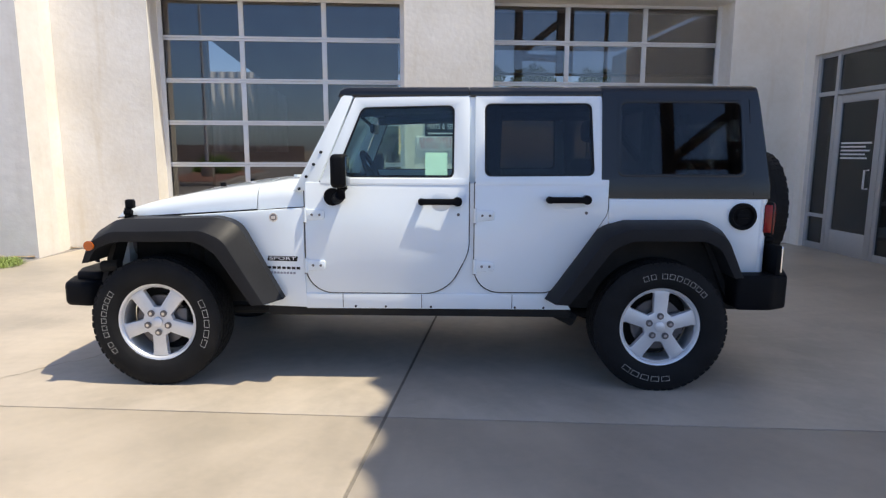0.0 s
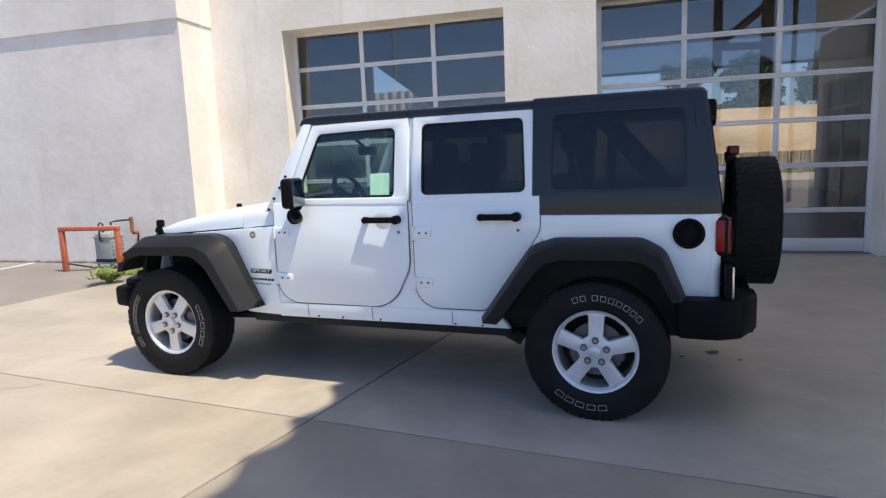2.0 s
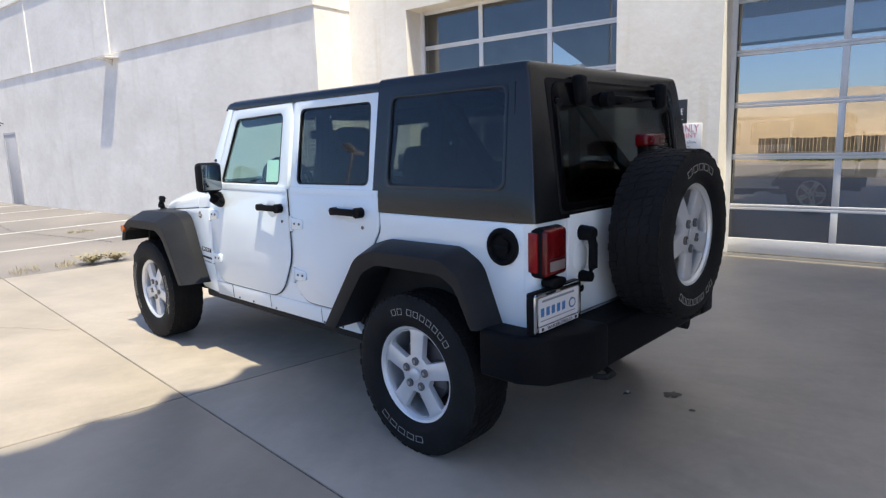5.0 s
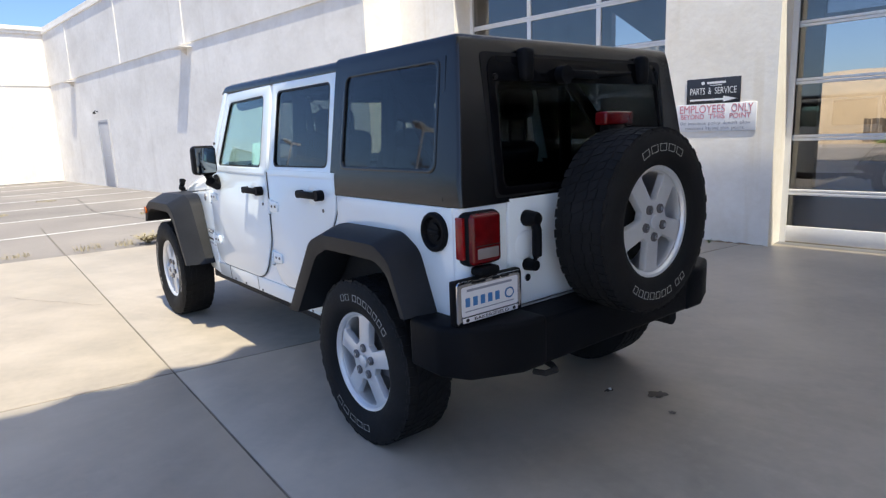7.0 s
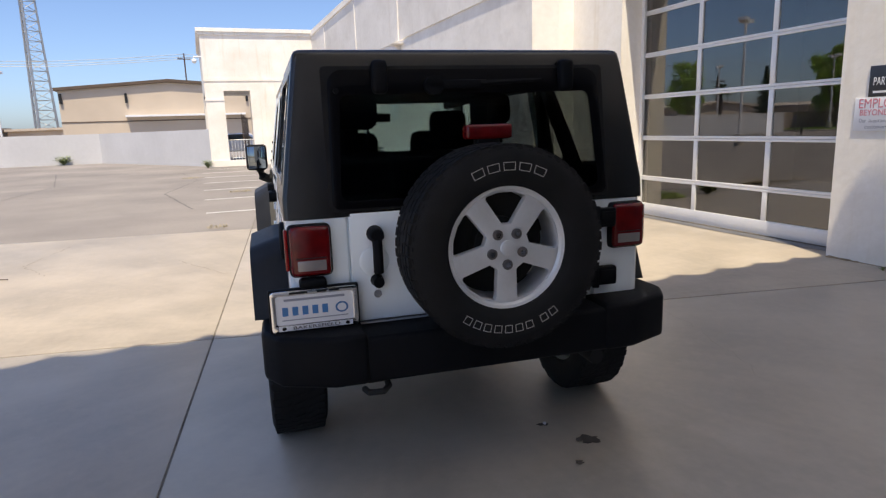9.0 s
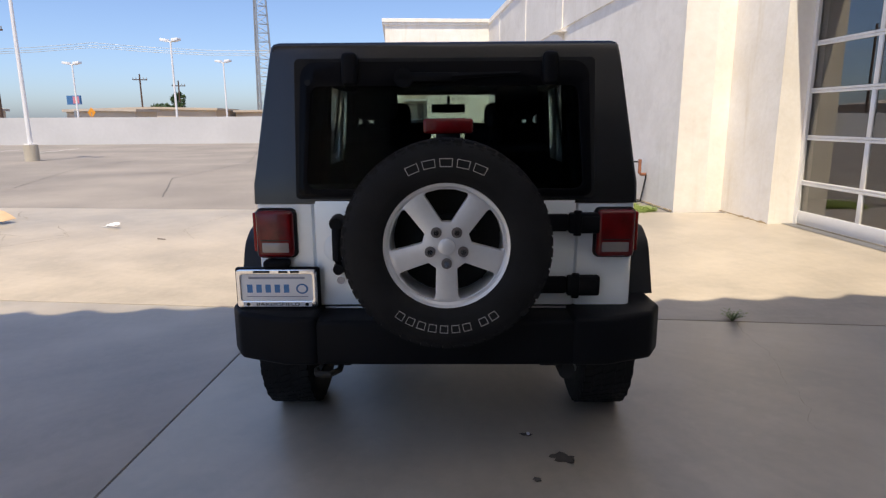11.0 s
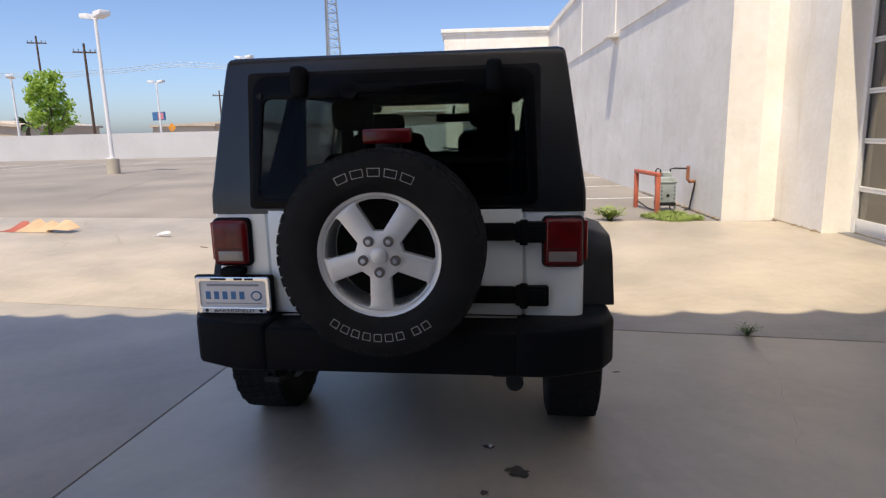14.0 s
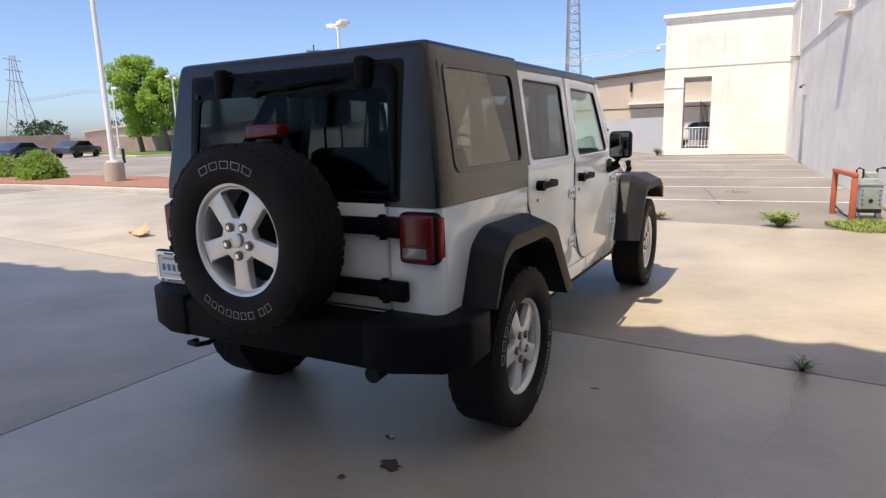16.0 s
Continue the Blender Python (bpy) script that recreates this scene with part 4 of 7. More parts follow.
def weed(x, y, r, h, count, seed, mat=WEED, z=0.0, label="tuft of green weeds growing from the pavement edge", leafy=True):
    """Thin bent stems spreading from a root, with narrow leaves along them if leafy."""
    rng = random.Random(seed)
    t = thing("weed", label, "plant", pose(x, y, z), "weeds")
    bm = B()
    for k in range(count):
        b = rng.uniform(0, 6.28)
        reach, hh = r * rng.uniform(0.25, 1.0), h * rng.uniform(0.35, 1.0)
        q = r * (0.12 if leafy else 0.8) * rng.uniform(0, 1) ** 0.5
        a = rng.uniform(0, 6.28)
        p = Vector((q * math.cos(a), q * math.sin(a), 0))
        if not leafy:
            reach *= 0.35
        e = p + Vector((reach * math.cos(b), reach * math.sin(b), hh))
        w = Vector((-math.sin(b), math.cos(b), 0)) * rng.uniform(0.0015, 0.004)
        m = p.lerp(e, 0.5) + Vector((0, 0, 0.22 * hh))
        quads(bm, [p - w, p + w, m + w, m - w], [(0, 1, 2, 3)])
        quads(bm, [m - w, m + w, e], [(0, 1, 2)])
        if leafy:
            for j in range(4):
                o = p.lerp(m, 0.5 + 0.25 * j) if j < 2 else m.lerp(e, 0.33 * (j - 1))
                d = Vector((math.cos(b + (0.9 if j % 2 else -0.9)), math.sin(b + (0.9 if j % 2 else -0.9)), rng.uniform(0.1, 0.6))) * r * rng.uniform(0.18, 0.34)
                v = d.cross(Vector((0, 0, 1))).normalized() * d.length * 0.16
                quads(bm, [o, o + 0.5 * d + v, o + d, o + 0.5 * d - v], [(0, 1, 2, 3)])
    part("foliage", bm, mat, t, soft=0)


weed(0.40, 2.05, 0.11, 0.085, 30, 1)
weed(-5.05, 2.33, 0.30, 0.20, 120, 2, GRASS)
GRASS_PATCH = "patch of low green grass by the gas meter"
for k, (gx, gy, gr) in enumerate(((-5.35, 3.15, 0.32), (-4.98, 3.30, 0.34), (-5.1, 3.55, 0.28), (-5.55, 3.45, 0.25))):
    weed(gx, gy, gr, 0.075, 900, 3 + k, GRASS, -0.012, GRASS_PATCH, False)
DRY_TUFT = "tuft of dry yellow weeds in the pavement seam"
for k, (gx, gy, gr, gh) in enumerate(((-5.55, 0.75, 0.20, 0.10), (-5.6, 0.45, 0.24, 0.13), (-5.65, 0.15, 0.16, 0.09), (-5.72, -0.3, 0.22, 0.09), (-5.9, -1.1, 0.2, 0.07))):
    weed(gx, gy, gr, gh, 75, 15 + k, DRY_WEED, 0.0, DRY_TUFT, k < 2)
weed(0.6, 4.6, 0.06, 0.05, 20, 9)
weed(-24.9, -1.0, 0.3, 0.35, 120, 11)
weed(-36.2, -8.5, 0.5, 0.5, 120, 12)

# ---- gas meter, guard frame ----
g = thing("pipe_guard", "faded red steel guard frame before the gas meter", "guard", pose(-6.2, 3.2, 0, 0, 0, 6))
for x in (-0.47, 0.47):
    bm = B()
    box(bm, (x - 0.034, -0.034, -0.05), (x + 0.034, 0.034, 0.60), 0.008)
    part("post", bm, RED_PAINT, g)
bm = B()
box(bm, (-0.51, -0.036, 0.60), (0.51, 0.036, 0.665), 0.010)
part("top_bar", bm, RED_PAINT, g)
bm = B()
tube(bm, [(-0.47, 0.03, 0.10), (0.0, 0.03, 0.03), (0.47, 0.03, 0.02)], 0.012, 6)
part("ground_pipe", bm, IRON, g)
g = thing("gas_meter", "grey gas meter with black and rusty pipes beside the long wall", "gas meter", pose(-6.14, 3.50, 0) @ Matrix.Diagonal((0.9, 0.9, 0.86, 1)))
bm = B()
prism(bm, rounded([(-0.15, 0.12), (-0.15, 0.60), (-0.09, 0.66), (0.09, 0.66), (0.15, 0.60), (0.15, 0.12)], 0.03, 3), 0, -0.17, 0.17, 0.018, 2)
body = part("body", bm, METER_GREY, g)
bm = B()
box(bm, (-0.185, -0.165, 0.545), (0.185, 0.165, 0.575), 0.006)
part("flange", bm, METER_GREY, body)
bm = B()
box(bm, (-0.175, -0.155, 0.10), (0.175, 0.155, 0.17), 0.012)
part("dark_foot", bm, IRON, body, "dark foot band")
for k in range(4):
    for yy in (-0.115, 0.115):
        bm = B()
        tube(bm, [(0.168, yy, 0.24 + 0.075 * k), (0.179, yy, 0.24 + 0.075 * k)], 0.011, 6)
        part("bolt", bm, IRON, body, soft=0)
bm = B()
tube(bm, [(0.165, 0.0, 0.30), (0.182, 0.0, 0.30)], 0.03, 12)
part("plug", bm, IRON, body)
bm = B()
box(bm, (-0.10, -0.085, 0.655), (0.10, 0.085, 0.75), 0.02, 3)
hd = part("index_box", bm, METER_GREY, g)
bm = B()
tube(bm, [(0.098, 0.0, 0.70), (0.108, 0.0, 0.70)], 0.045, 16)
part("dial", bm, METER_GREY, hd)
bm = B()
tube(bm, [(0.0, -0.10, 0.60), (0.0, -0.10, 0.79), (0.0, -0.16, 0.82), (0.0, -0.19, 0.78), (0.0, -0.19, 0.50), (0.0, -0.14, 0.48)], 0.014, 8)
part("inlet_pipe", bm, IRON, g)
bm = B()
tube(bm, [(0.0, 0.08, 0.62), (0.0, 0.08, 0.80), (0.06, 0.14, 0.82), (0.20, 0.34, 0.82)], 0.016, 8)
part("outlet_pipe", bm, IRON, g)
bm = B()
tube(bm, [(0.20, 0.34, 0.87), (0.20, 0.34, 0.60), (0.20, 0.37, 0.57), (0.20, 0.46, 0.57)], 0.032, 10)
part("elbow_pipe", bm, RUST, g, "rusty red elbow pipe")
bm = B()
tube(bm, [(0.20, 0.47, 0.59), (0.20, 0.47, 0.50), (0.20, 0.39, 0.02), (0.20, 0.30, 0.01)], 0.016, 8)
part("riser_pipe", bm, IRON, g)
for yy in (-0.14, 0.14):
    bm = B()
    box(bm, (-0.15, yy - 0.014, -0.05), (-0.12, yy + 0.014, 0.11), 0.003)
    box(bm, (0.14, yy - 0.014, -0.05), (0.17, yy + 0.014, 0.11), 0.003)
    box(bm, (-0.18, yy - 0.016, 0.07), (0.20, yy + 0.016, 0.10), 0.003)
    part("stand", bm, STEEL, g, "galvanised stand under the meter")

# ---- island, cardboard, stains ----
isl = thing("kerb_island", "planting island with concrete kerb and red mulch", "island", kind="structure")
ring = [(-8.2 - 0.0, -10.6), (-7.6, -10.75), (-7.25, -11.2), (-7.9, -16.0), (-8.6, -26), (-12.5, -26), (-11.5, -16.0), (-9.6, -11.2), (-9.0, -10.75)]
cx, cy = -9.3, -17
bm = B()
prism(bm, ring, 2, -0.1, 0.13, 0.02)
part("kerb", bm, KERB, isl)
bm = B()
prism(bm, [(cx + (x - cx) * 0.86, cy + (y - cy) * 0.965) for x, y in ring], 2, 0.1, 0.16)
part("mulch", bm, MULCH, isl, "red bark mulch", soft=0)
for x, y in ((-24.5, -28.5), (-23.2, -32.2), (-29.8, -30.2)):
    t = thing("bollard", "short dark bollard post at the lot's edge", "bollard", pose(x, y, 0), "bollards")
    bm = B()
    tube(bm, [(0, 0, -0.1), (0, 0, 0.85)], 0.09, 10)
    part("post", bm, IRON, t)
isl = thing("grass_strip", "green planting strip with pale kerb beneath trees", "planting strip", kind="structure")
bm = B()
prism(bm, [(-31.5, -41.0), (-36.5, -38.2), (-41.0, -39.0), (-41.0, -56.0), (-37.0, -55.0)], 2, -0.1, 0.12, 0.02)
part("kerb", bm, KERB, isl)
bm = B()
prism(bm, [(-32.2, -41.4), (-36.6, -38.8), (-40.8, -39.6), (-40.8, -55.2), (-37.2, -54.2)], 2, 0.1, 0.2)
part("lawn", bm, LEAF_BUSH, isl, "short green grass", soft=0)


def far_car(x, y, turn, mat, label):
    t = thing("parked_car", label, "car", pose(x, y, 0, 0, 0, turn), "far parked cars")
    bm = B()
    prism(bm, [(-2.2, 0.35), (-2.25, 0.7), (-2.1, 0.9), (-1.1, 0.98), (-0.5, 1.42), (0.9, 1.45), (1.7, 1.0), (2.2, 0.92), (2.3, 0.4)], 1, -0.86, 0.86, 0.08, 3)
    part("body", bm, mat, t)
    for s in (-1, 1):
        bm = B()
        prism(bm, [(-0.92, 1.0), (-0.45, 1.36), (0.82, 1.39), (1.45, 1.02)], 1, s * 0.855, s * 0.868)
        part("side_window", bm, STORE_GLASS, t, soft=0)
        for wx in (-1.4, 1.4):
            bm = B()
            tube(bm, [(wx, s * 0.66, 0.33), (wx, s * 0.88, 0.33)], 0.33, 20)
            part("wheel", bm, IRON, t)


far_car(-29.5, -52.0, 20, material("dark_blue_car_paint", (0.03, 0.04, 0.06), 0.3, coat=1.0), "dark blue car parked far off beneath trees")
far_car(-33.5, -50.5, 20, material("charcoal_car_paint", (0.04, 0.04, 0.045), 0.3, coat=1.0), "charcoal car parked far off beneath trees")
far_car(-35.5, 0.6, 80, POLE_WHITE, "white car parked behind the portico")


def cardboard(x, y, turn, size, seed, red=True, mat=CARD, label="torn flattened cardboard lying on the pavement"):
    rng = random.Random(seed)
    t = thing("cardboard", label, "cardboard", pose(x, y, 0, 0, 0, turn), "litter")
    for k in range(4):
        bm = B()
        n = 7
        cxk, w, d = size * (k - 1.5) * 0.32, size * rng.uniform(0.3, 0.5), size * rng.uniform(0.22, 0.36)
        z0, tilt, sag = 0.006 + 0.012 * k, rng.uniform(-0.25, 0.45), rng.uniform(0.04, 0.14) * min(1, 2 * size)
        vs = {}
        for s in (0, 1):
            for i in range(n):
                for j in range(n):
                    u, v = i / (n - 1) - 0.5, j / (n - 1) - 0.5
                    jag = 0.02 * math.sin(9 * u + seed + k) + 0.025 * math.sin(13 * v + k)
                    z = max(0.004, z0 + sag * math.cos(math.pi * u) * (0.6 + v) + tilt * v * d + 0.006)
                    vs[s, i, j] = bm.verts.new((cxk + w * u + jag * (abs(v) > 0.4), d * v + jag * (abs(u) > 0.4), z + 0.005 * s))
        for s in (0, 1):
            for i in range(n - 1):
                for j in range(n - 1):
                    bm.faces.new((vs[s, i, j], vs[s, i + 1, j], vs[s, i + 1, j + 1], vs[s, i, j + 1]))
        rim = [(i, 0) for i in range(n)] + [(n - 1, j) for j in range(1, n)] + [(i, n - 1) for i in range(n - 2, -1, -1)] + [(0, j) for j in range(n - 2, 0, -1)]
        for a, b in zip(rim, rim[1:] + rim[:1]):
            bm.faces.new((vs[0, *a], vs[0, *b], vs[1, *b], vs[1, *a]))
        part("flap", bm, CARD_RED if red and k == 0 else mat, t, "red printed flap" if red and not k else "")


cardboard(-4.95, -6.7, 75, 1.0, 1)
cardboard(-2.3, -6.4, 60, 0.55, 2, False)
cardboard(-4.22, -4.33, 75, 0.17, 3, False, WHITE_SIGN, "small crumpled pale scrap lying on the pavement")


def stain(x, y, r, seed, name="oil_stain", mat=OIL, label="dark oil stain on the concrete"):
    rng = random.Random(seed)
    bm = B()
    n = 26
    ph = [rng.uniform(0, 6.28) for _ in range(4)]
    ring = [(r * (1 + 0.25 * math.sin(2 * a + ph[0]) + 0.18 * math.sin(5 * a + ph[1]) + 0.1 * math.sin(9 * a + ph[2])), a) for a in [6.283 * k / n for k in range(n)]]
    c = bm.verts.new((x, y, 0.0042))
    vs = [bm.verts.new((x + 0.66 * q * math.cos(a), y + q * math.sin(a), 0.004)) for q, a in ring]
    for k in range(n):
        bm.faces.new((c, vs[k], vs[(k + 1) % n]))
    solid(name, bm, mat, label, "stain", "stains", kind="", soft=0)


stain(2.145, 0.327, 0.055, 1)
stain(1.93, 0.21, 0.025, 2)
stain(2.3, 0.18, 0.02, 3)
stain(1.05, 1.0, 0.02, 5)
t = thing("paper_scrap", "small crumpled white paper scrap on the pavement", "litter", pose(1.93, 0.22, 0.009))
bm = B()
bmesh.ops.create_icosphere(bm, subdivisions=2, radius=0.010)
rng = random.Random(2)
for v in bm.verts:
    v.co *= rng.uniform(0.6, 1.2)
    v.co.z = max(-0.009, v.co.z * 0.6)
part("paper", bm, WHITE_SIGN, t, soft=0)

# cracks in the slabs
CRACK = material("dirty_crack", (0.31, 0.27, 0.22), 0.95, var=0.3)


def crack(pts, w=0.006, seed=1, z=0.0035, mat=None, label="thin dirty crack in the concrete"):
    rng = random.Random(seed)
    bm = B()
    fine = []
    for (x0, y0), (x1, y1) in zip(pts, pts[1:]):
        n = max(2, int(math.hypot(x1 - x0, y1 - y0) / 0.07))
        fine += [(x0 + (x1 - x0) * k / n + rng.gauss(0, 0.012), y0 + (y1 - y0) * k / n + rng.gauss(0, 0.012)) for k in range(n)]
    for (x0, y0), (x1, y1) in zip(fine, fine[1:]):
        d = Vector((x1 - x0, y1 - y0, 0))
        if d.length < 1e-4:
            continue
        s = d.normalized().cross(Vector((0, 0, 1))) * w * rng.uniform(0.3, 1.0)
        quads(bm, [(x0 - s.x, y0 - s.y, z), (x1 - s.x, y1 - s.y, z), (x1 + s.x, y1 + s.y, z), (x0 + s.x, y0 + s.y, z)], [(0, 1, 2, 3)])
    solid("crack", bm, mat or CRACK, label, "crack", "cracks", kind="", soft=0)


crack([(0.42, 2.06), (0.8, 1.97), (1.22, 1.89)], 0.002, 1)
crack([(1.22, 1.89), (1.52, 1.76), (1.8, 1.7), (2.04, 1.54)], 0.0011, 10)
crack([(-2.6, -0.6), (-1.9, 0.1), (-1.2, 0.6)], 0.004, 2)
crack([(-3.4, -1.6), (-2.3, -1.05)], 0.004, 3)
crack([(-4.5, -5.2), (-3.6, -4.6), (-2.8, -5.2)], 0.005, 4)
crack([(-5.2, -3.0), (-4.0, -3.3), (-3.2, -2.9)], 0.004, 5)
crack([(-4.08, -5.97), (-3.82, -5.51), (-3.67, -5.16)], 0.006, 6)
crack([(-3.82, -5.51), (-3.22, -5.22)], 0.004, 7)
crack([(-6.0, -6.55), (-5.6, -6.37), (-5.21, -6.0)], 0.007, 8)
crack([(-3.67, -4.8), (-3.77, -4.56)], 0.005, 9)
t = thing("twig", "short dry twig lying on the pavement", "twig", pose(-3.28, -3.33, 0.006, 0, 0, 65))
bm = B()
tube(bm, [(-0.06, 0, 0.001), (-0.01, 0.006, 0), (0.03, -0.002, 0.002), (0.065, 0.004, 0.001)], 0.005, 6)
part("stem", bm, BROWN, t, soft=0)

DIRT = material("loose_brown_dirt", (0.25, 0.19, 0.12), 0.95, var=0.35, scale=9, fine=60, bump=0.4, relief=90)


def dirt_line(x0, x1, y, wide, seed):
    """Loose dirt lying in the angle between a wall and the pavement."""
    rng, bm, rows, x = random.Random(seed), B(), [], x0
    while x < x1:
        w = wide * rng.uniform(0.15, 1.0) * (0.3 if rng.random() < 0.3 else 1.0)
        rows.append([bm.verts.new(p) for p in ((x, y, 0.004 + 0.32 * w), (x, y - 0.35 * w, 0.004 + 0.16 * w), (x, y - w, 0.004))])
        x += rng.uniform(0.03, 0.09)
    for a, b in zip(rows, rows[1:]):
        for k in range(2):
            bm.faces.new((a[k], a[k + 1], b[k + 1], b[k]))
    solid("dirt", bm, DIRT, "loose brown dirt gathered at the foot of the wall", "dirt", "dirt lines", kind="", soft=50)


for k, (x0, x1, w) in enumerate(((-4.84, D1[0], 0.075), (D1[1], D2[0], 0.05), (D2[1], SX, 0.045))):
    dirt_line(x0, x1, GW, w, 40 + k)
dirt_line(-9.5, -4.86, LW, 0.06, 45)

for k, pts in enumerate((((-7.5, 1.6), (-11, 1.2), (-15, 1.9), (-20, 1.5)), ((-9, -1.5), (-13, -2.2), (-17.5, -1.4), (-22, -2.0)), ((-8, -5), (-12, -6.2), (-18, -5.6), (-26, -7)), ((-14, 3), (-14.6, -2), (-13.8, -8)), ((-10, -9), (-16, -10.5), (-24, -10)), ((-24, 2.5), (-23.4, -4), (-25, -12)))):
    crack(pts, 0.014, 20 + k, -0.0165, TAR, "dark crack in the parking lot asphalt")
for k, (x, y, r) in enumerate(((-18.6, -1.6, 0.5), (-12.3, -0.4, 0.35), (-9.6, 1.9, 0.3), (-15.2, 1.2, 0.3))):
    weed(x, y, r, 0.05, 160, 60 + k, DRY_WEED, -0.02, "tuft of dry yellow weeds in an asphalt crack", False)

# ---- fence and dry hill behind the workshop ----
rng = random.Random(17)
bm = B()
blades(bm, [Vector((rng.uniform(-4, 24), 36.0 - abs(rng.gauss(0, 0.7)), rng.uniform(0.0, 0.22))) for _ in range(5000)], 0.22, rng, 1, 0.0)
solid("grass_verge", bm, GRASS, "uneven green and dry grass along the board fence", "grass", kind="stuff", soft=0)
fe = thing("board_fence", "weathered wooden board fence at the foot of a dry hill", "fence")
fence_mesh = None
rng = random.Random(7)
for k in range(170):
    x = -4.8 + 0.17 * k
    if fence_mesh is None:
        bm = B()
        box(bm, (0, -0.012, 0), (0.15, 0.012, 1.22), 0.004, 1)
        fence_mesh = mesh_of("board", bm, FENCE_WOOD, 0)
    ob = new("board", fence_mesh)
    ob.parent = fe
    ob.matrix_basis = pose(x, 36.2 + rng.gauss(0, 0.008), -0.02 + rng.gauss(0, 0.02), 0, rng.gauss(0, 0.7), 0)
bm = B()
N, M = 60, 34
vs = []
for i in range(N):
    row = []
    for j in range(M):
        x, y = -40 + 1.6 * i, 34.5 + 2.4 * j
        s = min(1, max(0, (y - 36.7) / 14))
        s = s * s * (3 - 2 * s)
        side = min(1, max(0, (x + 38) / 8))
        far = max(0, y - 52) * 0.03
        z = -0.03 + (4.6 * s + far) * side * (1 + 0.12 * noise.noise(Vector((i * 0.12, j * 0.2, 0)))) + 0.22 * noise.noise(Vector((i * 0.6, j * 0.6, 3))) * s
        row.append(bm.verts.new((x, y, z)))
    vs.append(row)
for i in range(N - 1):
    for j in range(M - 1):
        bm.faces.new((vs[i][j], vs[i + 1][j], vs[i + 1][j + 1], vs[i][j + 1]))
solid("dry_hill", bm, DRY_GRASS, "low hill of dry yellow grass behind a board fence", "hill", soft=60)

# ---- the white four-door off-road car ----
PAINT = material("white_car_paint", (0.86, 0.925, 0.955), 0.3, var=0.012, scale=1.2, fine=6, coat=1.0)
PLASTIC = material("black_textured_plastic", (0.0075, 0.008, 0.0095), 0.5, var=0.18, scale=4, fine=60, bump=0.12, relief=260, spec=0.07)
FLARE = material("grey_black_flare_plastic", (0.019, 0.0198, 0.022), 0.46, var=0.2, scale=4, fine=60, bump=0.04, relief=260, spec=0.18)
HARDTOP = material("black_grained_hardtop", (0.007, 0.007, 0.0075), 0.235, var=0.15, scale=3, fine=80, bump=0.02, relief=260, spec=0.68)
RUBBER = material("black_tyre_rubber", (0.0115, 0.0115, 0.012), 0.7, var=0.35, scale=7, fine=50, bump=0.2, relief=200, spec=0.2)
TRIM = material("gloss_black_trim", (0.009, 0.009, 0.010), 0.33, var=0.1, spec=0.22)
BORDER = material("black_printed_glass", (0.004, 0.004, 0.005), 0.1, var=0.1, spec=0.08)
UNDER = material("dark_underbody", (0.014, 0.013, 0.012), 0.85, var=0.35, scale=6)
SILVER = material("silver_alloy", (0.76, 0.77, 0.785), 0.40, 0.50, var=0.06, scale=8, fine=60)
CHROME = material("chrome", (0.7, 0.7, 0.72), 0.12, 1.0, var=0.03)
MIRROR = material("dark_mirror", (0.25, 0.28, 0.29), 0.0, 1.0, var=0.02)
DISC = material("brake_steel", (0.16, 0.15, 0.15), 0.45, 0.7, var=0.2)
SEAT = material("black_seat_cloth", (0.011, 0.011, 0.012), 0.9, var=0.12, fine=25, spec=0.2)
LETTER = material("tyre_letter_white", (0.42, 0.415, 0.39), 0.7, var=0.3, scale=20)
TINT = glass("dark_tinted_glass", (0.18, 0.19, 0.195), 1.45)
CLEAR = glass("pale_green_glass", (0.72, 0.88, 0.80), 1.5)
REAR_GLASS = glass("tinted_rear_glass", (0.26, 0.30, 0.28), 1.15)
LENS_RED = material("dark_red_lens", (0.115, 0.0025, 0.004), 0.20, var=0.3, scale=16, coat=0.3, spec=0.3)
LENS_SIDE = material("red_side_lens", (0.26, 0.007, 0.007), 0.22, var=0.12, scale=30, coat=0.15, spec=0.3)
LENS_WHITE = material("grey_reverse_lens", (0.40, 0.38, 0.38), 0.15, var=0.1, coat=1.0)
LENS_GREY = material("dim_reverse_lens", (0.24, 0.21, 0.205), 0.15, var=0.1, coat=1.0)
LENS_AMBER = material("amber_lens", (0.50, 0.11, 0.01), 0.2, var=0.1, coat=0.8)
PLATE_INK = material("plate_blue_ink", (0.06, 0.20, 0.45), 0.5, var=0.05)
TEAL_PAPER = material("pale_teal_paper", (0.55, 0.78, 0.75), 0.7, var=0.05)

jeep = thing("off_road_car", "white four-door off-road car with black hardtop and flares", "car", pose(-0.012, 0.006, 0, 0, 0, -5.05))


def side_y(x, z):
    y = 0.777
    if x < -0.6:
        y -= (-0.6 - x) * 0.125
    if z > 1.20:
        y -= 0.155 * (z - 1.20)
    if z < 0.62:
        y -= 0.07 * (0.62 - z)
    return y


